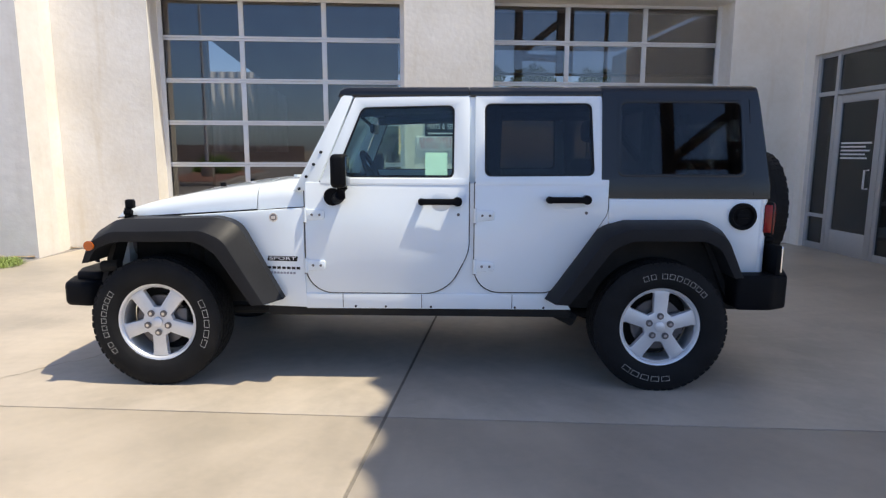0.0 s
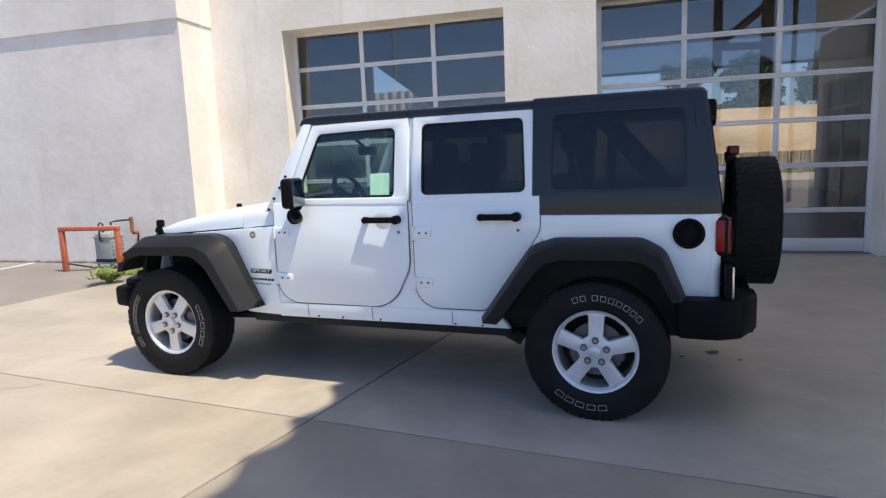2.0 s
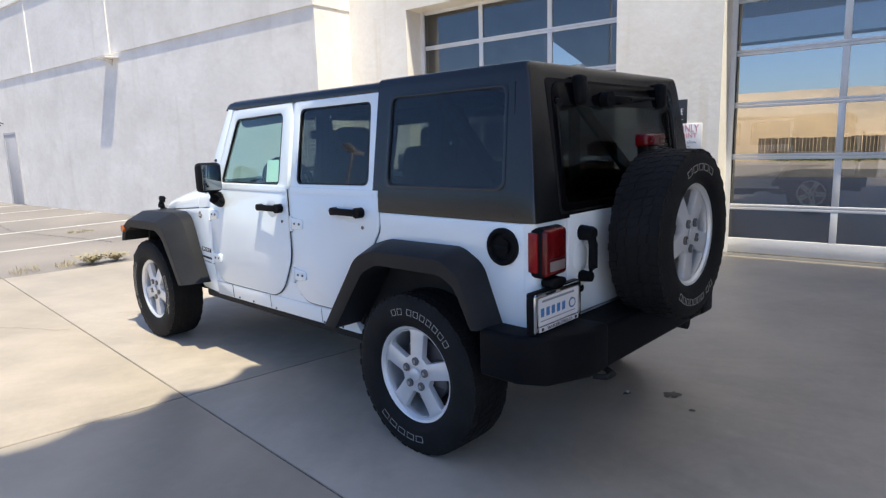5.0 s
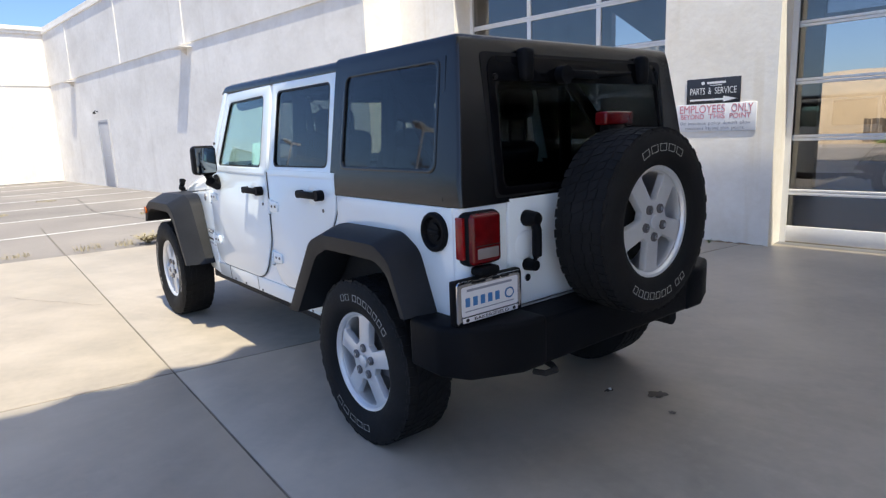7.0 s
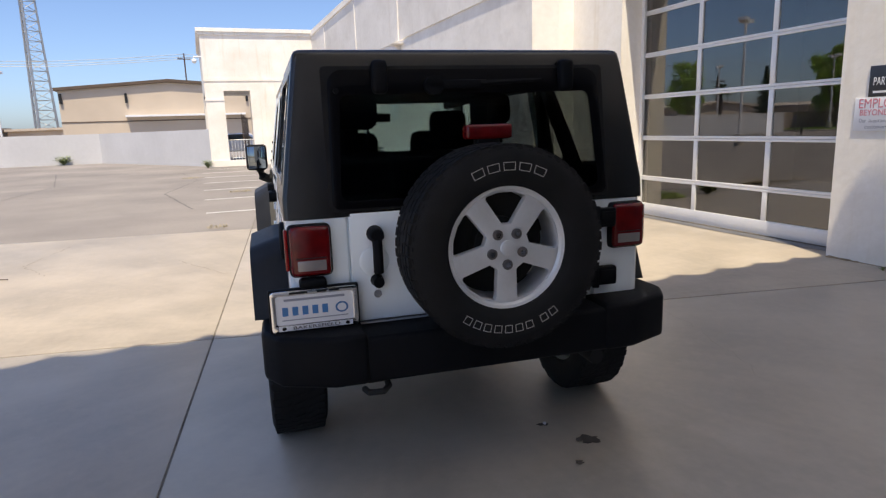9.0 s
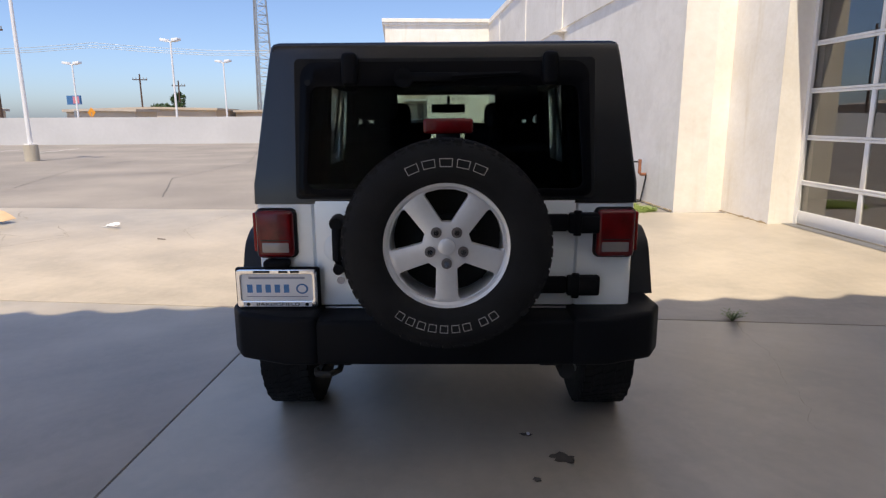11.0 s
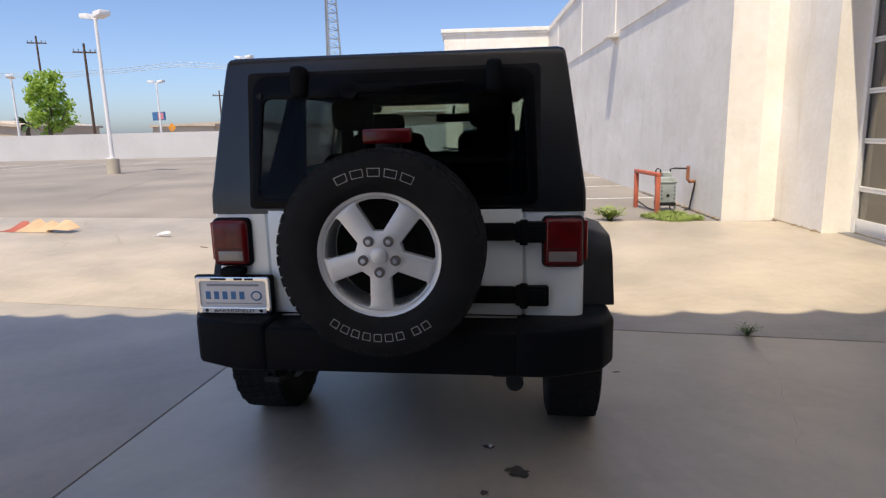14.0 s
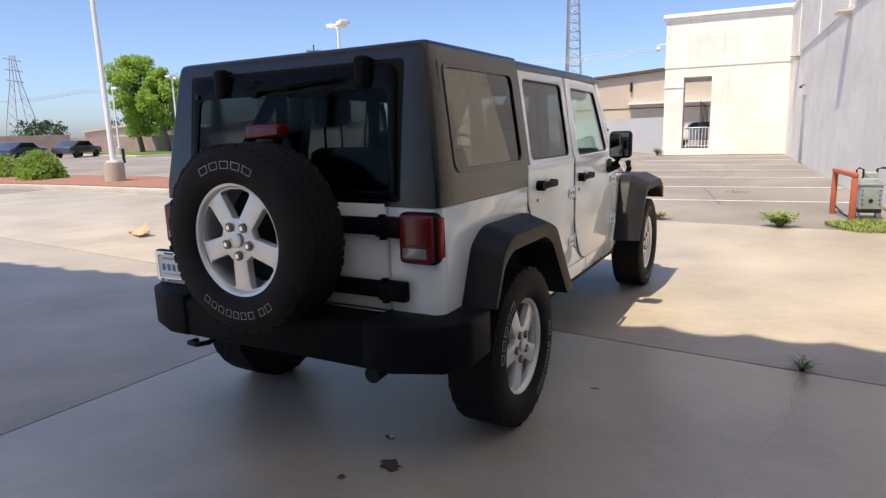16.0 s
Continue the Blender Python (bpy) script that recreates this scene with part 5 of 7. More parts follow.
def filled(bm, outer, holes, place, way, thick, bevel=0.0):
    """A sheet with holes, given in (u, v), put in space by place(u, v) and thickened along way."""
    edges = []
    for loop in [outer] + list(holes):
        vs = [bm.verts.new(place(*p)) for p in loop]
        edges += [bm.edges.new((a, b)) for a, b in zip(vs, vs[1:] + vs[:1])]
    faces = [f for f in bmesh.ops.triangle_fill(bm, use_beauty=True, use_dissolve=False, edges=edges)["geom"] if isinstance(f, bmesh.types.BMFace)]
    ex = bmesh.ops.extrude_face_region(bm, geom=faces)
    moved = [v for v in ex["geom"] if isinstance(v, bmesh.types.BMVert)]
    bmesh.ops.translate(bm, verts=moved, vec=Vector(way) * thick)
    if bevel:
        rim = [e for e in edges if e.is_valid]
        bmesh.ops.bevel(bm, geom=rim, offset=bevel, segments=2, affect="EDGES", profile=0.5)
    return bm


def side_panel(name, outer, holes, s, mat, parent, thick=0.03, out=0.0, label="", bevel=0.006):
    bm = filled(B(), outer, holes, lambda x, z: (x, s * (side_y(x, z) + out), z), (0, -s, 0), thick, bevel)
    return part(name, bm, mat, parent, label, soft=30)


def side_glass(name, pts, s, mat, parent, inset=0.012):
    bm = filled(B(), pts, [], lambda x, z: (x, s * (side_y(x, z) - inset), z), (0, -s, 0), 0.004)
    p = part(name, bm, mat, parent, soft=0)
    p.visible_shadow = False
    return p


# lower body
FENDER = [(-1.735, 0.965), (-0.607, 1.055), (-0.607, 0.64), (-0.60, 0.455), (-0.89, 0.455), (-0.98, 0.52), (-1.12, 0.80), (-1.22, 0.92), (-1.66, 0.92), (-1.74, 0.88)]
QUARTER = [(1.168, 1.118), (2.035, 1.118), (2.04, 0.675), (1.93, 0.675), (1.86, 0.78), (1.80, 0.93), (1.72, 0.96), (1.26, 0.955), (1.20, 0.93), (1.168, 0.99)]
FRONT_DOOR = rounded([(-0.598, 1.205), (-0.600, 0.548), (0.232, 0.548), (0.363, 0.80), (0.363, 1.205)], [0.01, 0.16, 0.22, 0.25, 0.01], 8)
REAR_DOOR = rounded([(0.394, 1.205), (0.394, 0.558), (0.86, 0.558), (1.165, 1.03), (1.165, 1.205)], [0.01, 0.15, 0.12, 0.12, 0.01], 8)
FRONT_FRAME = [(-0.505, 1.210), (-0.305, 1.690), (0.363, 1.704), (0.363, 1.210)]
FRONT_WINDOW = rounded([(-0.425, 1.232), (-0.262, 1.632), (0.275, 1.645), (0.272, 1.232)], [0.02, 0.05, 0.035, 0.03])
REAR_FRAME = [(0.394, 1.210), (0.394, 1.704), (1.118, 1.708), (1.165, 1.210)]
REAR_WINDOW = rounded([(0.452, 1.240), (0.450, 1.655), (1.062, 1.658), (1.082, 1.246)], 0.035)
bolts = []
for s in (-1, 1):
    side_panel("fender", FENDER, [], s, PAINT, jeep, 0.03)
    side_panel("quarter_panel", QUARTER, [], s, PAINT, jeep, 0.03)
    side_panel("sill", [(-0.607, 0.542), (0.90, 0.550), (0.975, 0.452), (-0.607, 0.448)], [], s, PAINT, jeep, 0.04)
    side_panel("tub_side", [(-0.607, 0.50), (-0.607, 1.20), (1.170, 1.20), (1.170, 0.94), (0.90, 0.52)], [], s, PAINT, jeep, 0.02, -0.006, bevel=0)
    for x in (-0.387, 0.083, 0.62):
        side_panel("sill_seam", [(x, 0.458), (x, 0.540), (x + 0.0035, 0.540), (x + 0.0035, 0.458)], [], s, TRIM, jeep, 0.003, 0.001, bevel=0)
    for x in (-0.31, -0.13, 0.14, 0.64, 0.81):
        bm = B()
        tube(bm, [(x, s * 0.75, 0.464), (x, s * (side_y(x, 0.464) + 0.003), 0.464)], 0.007, 8)
        part("sill_bolt", bm, TRIM, jeep, soft=0)
    side_panel("b_post", [(0.340, 0.56), (0.340, 1.7), (0.415, 1.7), (0.415, 0.56)], [], s, PAINT, jeep, 0.02, -0.008, bevel=0)
    for name, low, frame_pts, win, mat, hx, hz in (("front_door", FRONT_DOOR, FRONT_FRAME, FRONT_WINDOW, CLEAR, (0.085, 0.315), 1.094), ("rear_door", REAR_DOOR, REAR_FRAME, REAR_WINDOW, TINT, (0.825, 1.055), 1.108)):
        d = side_panel(name, low, [], s, PAINT, jeep, 0.03, 0.004, bevel=0.007)
        side_panel("window_frame", frame_pts, [win], s, PAINT, d, 0.035, 0.0, bevel=0.006)
        x0, x1 = frame_pts[0][0] + 0.004, max(p[0] for p in low) - 0.002
        for z0, z1 in ((1.190, 1.2), (1.2, 1.224)):
            side_panel("belt_skin", [(x0, z0), (x0, z1), (x1, z1), (x1, z0)], [], s, PAINT, d, 0.02, 0.0048, bevel=0)
        cen = Vector((sum(p[0] for p in low) / len(low), sum(p[1] for p in low) / len(low)))
        wide = [tuple(cen + Vector(((p[0] - cen.x) * (1 + 0.0045 / 0.45), (p[1] - cen.y) * (1 + 0.0045 / 0.33)))) for p in low]
        # dark ring along the door outline stands in for the gap's shade
        side_panel("door_seal", wide, [[tuple(cen + (Vector(p) - cen) * 0.98) for p in low]], s, TRIM, d, 0.004, -0.003, bevel=0)
        mid = Vector((sum(p[0] for p in win) / len(win), sum(p[1] for p in win) / len(win)))
        inner = [tuple(mid + (Vector(p) - mid) * 0.965) for p in win]
        side_panel("gasket", win, [inner], s, TRIM, d, 0.014, -0.004, bevel=0)
        side_glass("window_glass", [tuple(mid + (Vector(p) - mid) * 0.985) for p in win], s, mat, d)
        # pull handle with its cup and lock
        bm = B()
        yh = side_y(0, hz) + 0.004
        tube(bm, [(hx[0], s * yh, hz), (hx[0] + 0.004, s * (yh + 0.034), hz)], 0.021, 10)
        tube(bm, [(hx[1] - 0.02, s * yh, hz + 0.002), (hx[1] - 0.02, s * (yh + 0.04), hz + 0.002)], 0.027, 12)
        box(bm, (hx[0] - 0.008, s * (yh + 0.022), hz - 0.017), (hx[1] - 0.02, s * (yh + 0.042), hz + 0.019), 0.007)
        part("handle", bm, PLASTIC, d, "black pull handle")
        bm = B()
        bmesh.ops.create_uvsphere(bm, u_segments=20, v_segments=10, radius=1, matrix=pose(sum(hx) / 2, s * (yh - 0.003), hz) @ Matrix.Diagonal((0.07, 0.006, 0.062, 1)))
        part("handle_cup", bm, PAINT, d)
        bm = B()
        tube(bm, [(hx[1] - 0.015, s * yh, hz - 0.075), (hx[1] - 0.015, s * (yh + 0.004), hz - 0.075)], 0.009, 12)
        part("lock", bm, DISC, d)
        x0 = min(p[0] for p in low)
        for z in (1.015, 0.715):
            bm = B()
            plate = rounded([(x0 + 0.012, z - 0.034), (x0 + 0.012, z + 0.034), (x0 + 0.118, z + 0.026), (x0 + 0.118, z - 0.026)], [0.004, 0.004, 0.012, 0.012], 3)
            filled(bm, plate, [], lambda x, zz: (x, s * (yh + 0.009), zz), (0, -s, 0), 0.012, 0.004)
            tube(bm, [(x0 + 0.004, s * (yh + 0.004), z - 0.045), (x0 + 0.004, s * (yh + 0.004), z + 0.042)], 0.010, 10)
            hg = part("hinge", bm, PAINT, d)
            for xb in (0.045, 0.09):
                bm = B()
                tube(bm, [(x0 + xb, s * (yh + 0.008), z), (x0 + xb, s * (yh + 0.0125), z)], 0.0075, 8)
                bolts.append((bm, s))
            # dark strip stands for the shaded slot under the hinge barrel
            bm = B()
            box(bm, (x0 - 0.006, s * (yh + 0.002), z - 0.050), (x0 + 0.010, s * (yh + 0.010), z - 0.044))
            bolts.append((bm, s))
    # flares
    def flare(name, outer, inner, y0, y1, slope):
        bm = B()
        m, q = len(outer), len(inner)
        pair = [round(i * (q - 1) / (m - 1)) for i in range(m)]
        crease = [tuple(Vector(p).lerp(Vector(inner[k]), slope)) for p, k in zip(outer, pair)]
        back = [bm.verts.new((x, s * y0, z)) for x, z in outer]
        top = [bm.verts.new((x, s * (y1 - 0.12), z)) for x, z in outer]
        edge = [bm.verts.new((x, s * y1, z)) for x, z in crease]
        low = [bm.verts.new((x, s * (y1 - 0.012), z)) for x, z in inner]
        deep = [bm.verts.new((x, s * y0, z)) for x, z in inner]
        for a, b in ((back, top), (top, edge)):
            for i in range(m - 1):
                bm.faces.new((a[i], a[i + 1], b[i + 1], b[i]))
        for i in range(m - 1):
            a, b = low[pair[i]], low[pair[i + 1]]
            bm.faces.new([edge[i], edge[i + 1], b] + ([a] if a != b else []))
        for i in range(q - 1):
            bm.faces.new((low[i], low[i + 1], deep[i + 1], deep[i]))
        for k, e in ((0, 0), (m - 1, q - 1)):
            bm.faces.new((back[k], top[k], edge[k], low[e], deep[e]))
        bmesh.ops.recalc_face_normals(bm, faces=bm.faces[:])
        es = [e for e in bm.edges if e.verts[0] in edge and e.verts[1] in edge]
        bmesh.ops.bevel(bm, geom=es, offset=0.005, segments=2, affect="EDGES", profile=0.5)
        part(name, bm, FLARE, jeep, "black plastic wheel arch flare", soft=24)

    arc = rounded([(-1.885, 0.74), (-1.83, 0.90), (-1.69, 0.985), (-1.11, 1.00), (-0.985, 0.965), (-0.735, 0.515)], [0, 0.12, 0.15, 0.2, 0.2, 0], 4)
    inn = rounded([(-1.82, 0.745), (-1.775, 0.825), (-1.665, 0.866), (-1.195, 0.870), (-1.09, 0.805), (-0.89, 0.50)], [0, 0.08, 0.12, 0.14, 0.2, 0], 4)
    flare("front_flare", arc, inn, 0.56, 0.935, 0.50)
    arc = rounded([(0.815, 0.525), (1.115, 0.952), (1.25, 0.994), (1.71, 0.998), (1.825, 0.935), (1.925, 0.690)], [0, 0.14, 0.15, 0.14, 0.12, 0], 4)
    inn = rounded([(0.935, 0.515), (1.175, 0.84), (1.28, 0.888), (1.69, 0.89), (1.775, 0.845), (1.86, 0.680)], [0, 0.12, 0.12, 0.12, 0.1, 0], 4)
    flare("rear_flare", arc, inn, 0.72, 0.925, 0.36)
    bm = B()
    tube(bm, [(-1.80, s * 0.925, 0.845), (-1.80, s * 0.942, 0.845)], 0.028, 14)
    part("side_marker", bm, LENS_AMBER, jeep, "amber side marker lamp")
    # wheel wells
    for x0, x1 in ((-1.86, -0.98), (0.95, 1.90)):
        bm = B()
        prism(bm, [(x0, 0.5), (x0 + 0.12, 0.86), (x1 - 0.16, 0.86), (x1, 0.5), (x1 + 0.03, 0.5), (x1 - 0.14, 0.9), (x0 + 0.1, 0.9), (x0 - 0.03, 0.5)], 1, s * 0.42, s * 0.74)
        box(bm, (x0, s * 0.40, 0.45), (x1, s * 0.42, 0.95))
        part("wheel_well", bm, UNDER, jeep, soft=0)
    # mirror
    bm = B()
    box(bm, (-0.412, s * 0.805, 1.178), (-0.323, s * 0.957, 1.366), 0.028, 4)
    mr = part("mirror", bm, PLASTIC, jeep, "black door mirror")
    bm = B()
    box(bm, (-0.325, s * 0.819, 1.192), (-0.320, s * 0.943, 1.352), 0.002)
    part("mirror_glass", bm, MIRROR, mr, "dark mirror glass")
    bm = B()
    tube(bm, [(-0.405, s * 0.77, 1.115), (-0.40, s * 0.81, 1.11), (-0.375, s * 0.85, 1.13), (-0.36, s * 0.86, 1.18)], 0.034, 10)
    tube(bm, [(-0.43, s * 0.765, 1.12), (-0.43, s * 0.795, 1.12)], 0.052, 16)
    part("mirror_arm", bm, PLASTIC, mr)
    # windscreen pillar with bolts
    bm = B()
    pil = [(-0.665, 1.15), (-0.375, 1.712), (-0.308, 1.705), (-0.508, 1.212), (-0.52, 1.15)]
    filled(bm, pil, [], lambda x, z: (x, s * (side_y(-0.3, z) + 0.002), z), (0, -s, 0), 0.06, 0.012)
    pl = part("windscreen_pillar", bm, PAINT, jeep)
    for k in range(4):
        x, z = -0.625 + 0.042 * k, 1.165 + 0.07 * k
        bm = B()
        tube(bm, [(x, s * (side_y(-0.3, z)), z), (x, s * (side_y(-0.3, z) + 0.009), z)], 0.009, 8)
        part("bolt", bm, TRIM, pl, "black pillar bolt")
    # badges
    bm = B()
    tube(bm, [(-0.79, s * 0.749, 0.995), (-0.79, s * 0.760, 0.995)], 0.026, 20)
    rb0 = part("round_badge", bm, CHROME, jeep, "round chrome badge")
    bm = B()
    tube(bm, [(-0.79, s * 0.759, 0.995), (-0.79, s * 0.7615, 0.995)], 0.019, 20)
    part("badge_field", bm, DISC, rb0)
    bm = B()
    box(bm, (-0.803, s * 0.761, 0.985), (-0.777, s * 0.7632, 1.005), 0.001)
    part("badge_relief", bm, CHROME, rb0, soft=0)
    side_panel("badge_bar", [(-0.838, 0.735), (-0.832, 0.764), (-0.648, 0.764), (-0.654, 0.735)], [], s, TRIM, jeep, 0.004, 0.003, "black badge strip", 0)
    for k in range(8):
        bm = B()
        x = -0.868 + 0.03 * k
        yy = side_y(x, 0.69)
        box(bm, (x, s * (yy - 0.004), 0.686), (x + 0.022, s * (yy + 0.003), 0.701))
        part("badge_letter", bm, TRIM, jeep, soft=0)
    bm = B()
    for k in range(9):
        x = -0.84 + 0.02 * k
        yy = side_y(x, 0.66)
        box(bm, (x, s * (yy - 0.004), 0.657), (x + 0.014, s * (yy + 0.002), 0.669))
    part("badge_line", bm, GREY_INK, jeep, soft=0)
words("SPORT", 0.027, Matrix.Translation((-0.7425, -(side_y(-0.7425, 0.75) + 0.0036), 0.75)) @ pose(0, 0, 0, 90, 0, -7.125), WHITE_INK, jeep, 0.0006, width=0.165, name="badge_word")
words("SPORT", 0.027, Matrix.Translation((-0.7425, (side_y(-0.7425, 0.75) + 0.0036), 0.75)) @ pose(0, 0, 0, 90, 0, 187.125), WHITE_INK, jeep, 0.0006, width=0.165, name="badge_word")

for bm, s in bolts:
    part("hinge_bolt", bm, DISC, jeep, soft=0)

# bonnet, cowl, grille
ST = [(-1.815, 0.975, 0.965, 0.58), (-1.785, 1.02, 0.97, 0.595), (-1.6, 1.072, 0.982, 0.625), (-1.35, 1.125, 1.0, 0.655), (-1.1, 1.165, 1.018, 0.69), (-0.897, 1.19, 1.035, 0.715)]
def lofted(rows, mat, name, parent, label=""):
    bm = B()
    rings = []
    for x, zt, zs, w in rows:
        sec = [(-w, zs), (-w * 0.995, zs + 0.35 * (zt - zs)), (-w * 0.965, zs + 0.72 * (zt - zs)), (-w * 0.90, zs + 0.92 * (zt - zs)), (-w * 0.62, zt), (-w * 0.3, zt + 0.012), (0, zt + 0.016)]
        sec = sec + [(-y, z) for y, z in sec[-2::-1]]
        rings.append([bm.verts.new((x, y, z)) for y, z in sec])
    for a, b in zip(rings, rings[1:]):
        for k in range(len(a) - 1):
            bm.faces.new((a[k], a[k + 1], b[k + 1], b[k]))
    bm.faces.new(rings[0])
    bm.faces.new(rings[-1])
    return part(name, bm, mat, parent, label, soft=40)


hood = lofted(ST, PAINT, "bonnet", jeep)
cowl = lofted([(-0.891, 1.19, 1.035, 0.716), (-0.75, 1.215, 1.05, 0.735), (-0.60, 1.222, 1.06, 0.755), (-0.5, 1.215, 1.06, 0.76)], PAINT, "cowl", jeep)
for y in (-0.5, 0.5):
    bm = B()
    tube(bm, [(-0.70, y, 1.222), (-0.70, y, 1.238)], 0.025, 10)
    part("washer_jet", bm, PAINT, cowl)
bm = B()
box(bm, (-0.70, -0.35, 1.22), (-0.60, 0.35, 1.245), 0.006)
part("cowl_vent", bm, PLASTIC, cowl)
for s in (-1, 1):
    bm = B()
    tube(bm, [(-0.64, s * 0.30, 1.235), (-0.6, s * 0.1, 1.27), (-0.56, -s * 0.22 + s * 0.1, 1.30)], 0.009, 6)
    part("wiper", bm, TRIM, cowl)
    bm = B()
    tube(bm, [(-1.71, s * 0.63, 0.965), (-1.715, s * 0.645, 1.03), (-1.69, s * 0.63, 1.075)], 0.022, 8)
    box(bm, (-1.74, s * 0.615, 0.955), (-1.67, s * 0.65, 0.99), 0.006)
    box(bm, (-1.735, s * 0.628, 0.992), (-1.688, s * 0.668, 1.024), 0.008, 2)
    box(bm, (-1.728, s * 0.622, 1.032), (-1.672, s * 0.66, 1.088), 0.012, 2)
    part("bonnet_latch", bm, PLASTIC, jeep, "black rubber bonnet latch")
    # dark tube painted in as the shade of the bonnet gap
    bm = B()
    tube(bm, [(x, s * (w + 0.001), zs + 0.003) for x, zt, zs, w in ST], 0.0035, 6)
    part("bonnet_gap", bm, TRIM, hood, soft=0)
    bm = B()
    tube(bm, [(-1.25, s * 0.3, 1.15), (-1.25, s * 0.3, 1.175)], 0.02, 8)
    part("bonnet_stop", bm, PLASTIC, hood)
holes = [rounded([(-0.29 + 0.083 * k - 0.025 + 0.0405, 0.66), (-0.29 + 0.083 * k - 0.025 + 0.0405, 0.93), (-0.29 + 0.083 * k + 0.025 + 0.0405, 0.93), (-0.29 + 0.083 * k + 0.025 + 0.0405, 0.66)], 0.022) for k in range(7)]
holes += [[(s * 0.455 + 0.092 * math.cos(a), 0.80 + 0.092 * math.sin(a)) for a in [6.283 * k / 24 for k in range(24)]] for s in (-1, 1)]
bm = filled(B(), rounded([(-0.60, 0.60), (-0.60, 0.965), (0.60, 0.965), (0.60, 0.60)], 0.05), holes, lambda y, z: (-1.80, y, z), (1, 0, 0), 0.05, 0.005)
gr = part("grille", bm, PAINT, jeep)
for s in (-1, 1):
    bm = B()
    bmesh.ops.create_uvsphere(bm, u_segments=20, v_segments=12, radius=1, matrix=pose(-1.775, s * 0.455, 0.80) @ Matrix.Diagonal((0.04, 0.088, 0.088, 1)))
    part("headlamp", bm, LENS_WHITE, gr)
bm = B()
box(bm, (-1.74, -0.52, 0.5), (-0.62, 0.52, 0.96))
part("engine_bay", bm, UNDER, jeep, soft=0)
bm = B()
prism(bm, rounded([(-2.12, -0.62), (-2.06, -0.79), (-1.90, -0.82), (-1.82, -0.70), (-1.82, 0.70), (-1.90, 0.82), (-2.06, 0.79), (-2.12, 0.62)], 0.05, 3), 2, 0.455, 0.605, 0.03, 3)
prism(bm, rounded([(-2.07, -0.60), (-2.02, -0.72), (-1.88, -0.75), (-1.82, -0.66), (-1.82, 0.66), (-1.88, 0.75), (-2.02, 0.72), (-2.07, 0.60)], 0.04, 3), 2, 0.59, 0.655, 0.022, 3)
fb = part("front_bumper", bm, PLASTIC, jeep, "black plastic front bumper")
for s in (-1, 1):
    bm = B()
    tube(bm, [(-1.98, s * 0.36, 0.655), (-1.98, s * 0.36, 0.71), (-2.08, s * 0.36, 0.71), (-2.10, s * 0.36, 0.65)], 0.016, 8)
    part("tow_hook", bm, TRIM, fb)
    bm = B()
    tube(bm, [(-1.84, s * 0.74, 0.69), (-1.74, s * 0.74, 0.70)], 0.035, 10)
    part("strut", bm, UNDER, fb)

# windscreen
bm = B()
wx = lambda z: -0.645 + (z - 1.16) * 0.516
for z0, z1 in ((1.17, 1.245), (1.655, 1.715)):
    quads(bm, [(wx(z0), -0.70, z0), (wx(z0), 0.70, z0), (wx(z1), 0.66, z1), (wx(z1), -0.66, z1), (wx(z0) + 0.05, -0.70, z0), (wx(z0) + 0.05, 0.70, z0), (wx(z1) + 0.05, 0.66, z1), (wx(z1) + 0.05, -0.66, z1)],
          [(0, 1, 2, 3), (4, 5, 6, 7), (0, 1, 5, 4), (2, 3, 7, 6), (0, 3, 7, 4), (1, 2, 6, 5)])
wsf = part("windscreen_frame", bm, PAINT, jeep, soft=0)
bm = B()
quads(bm, [(wx(1.24) + 0.02, -0.715, 1.24), (wx(1.24) + 0.02, 0.715, 1.24), (wx(1.66) + 0.02, 0.645, 1.66), (wx(1.66) + 0.02, -0.645, 1.66),
           (wx(1.24) + 0.025, -0.715, 1.24), (wx(1.24) + 0.025, 0.715, 1.24), (wx(1.66) + 0.025, 0.645, 1.66), (wx(1.66) + 0.025, -0.645, 1.66)],
      [(0, 1, 2, 3), (7, 6, 5, 4), (0, 1, 5, 4), (2, 3, 7, 6), (0, 3, 7, 4), (1, 2, 6, 5)])
p = part("windscreen_glass", bm, CLEAR, wsf, soft=0)
p.visible_shadow = False


# hardtop: front roof panels, rear shell
def roof_section(x0, x1, name, front=0.0):
    sec = [(-0.699, 1.694), (-0.703, 1.715), (-0.691, 1.738), (-0.66, 1.752), (-0.35, 1.763), (0, 1.767)]
    sec = sec + [(-y, z) for y, z in sec[-2::-1]]
    bm = B()
    rows = [(x0, 0.0), (x1, 0.0)] if not front else [(x0, -0.03), (x0 + 0.012, -0.012), (x0 + 0.04, -0.002), (x0 + 0.1, 0.0), (x1, 0.0)]
    rings = []
    for x, dz in rows:
        rings.append([bm.verts.new((x, y, max(1.692, z + dz))) for y, z in sec])
    for a, b in zip(rings, rings[1:]):
        for k in range(len(a)):
            bm.faces.new((a[k], a[(k + 1) % len(a)], b[(k + 1) % len(b)], b[k]))
    bm.faces.new(rings[0])
    bm.faces.new(rings[-1])
    return part(name, bm, HARDTOP, jeep, "black hardtop roof panel", soft=40)


roof_section(-0.40, -0.003 + 0.36, "roof_panel", 1.0)
roof_section(0.362, 1.118, "roof_panel")
WIN_X, WIN_Z = (1.232, 1.925), (1.255, 1.668)
LEVELS = [(1.120, 0.0, 0.0), (1.20, 0.001, 0.006), (WIN_Z[0], 0.010, 0.014), (1.45, 0.038, 0.040), (WIN_Z[1], 0.070, 0.072), (1.712, 0.077, 0.080), (1.740, 0.082, 0.087), (1.752, 0.089, 0.095), (1.759, 0.104, 0.112), (1.765, 0.30, 0.30)]


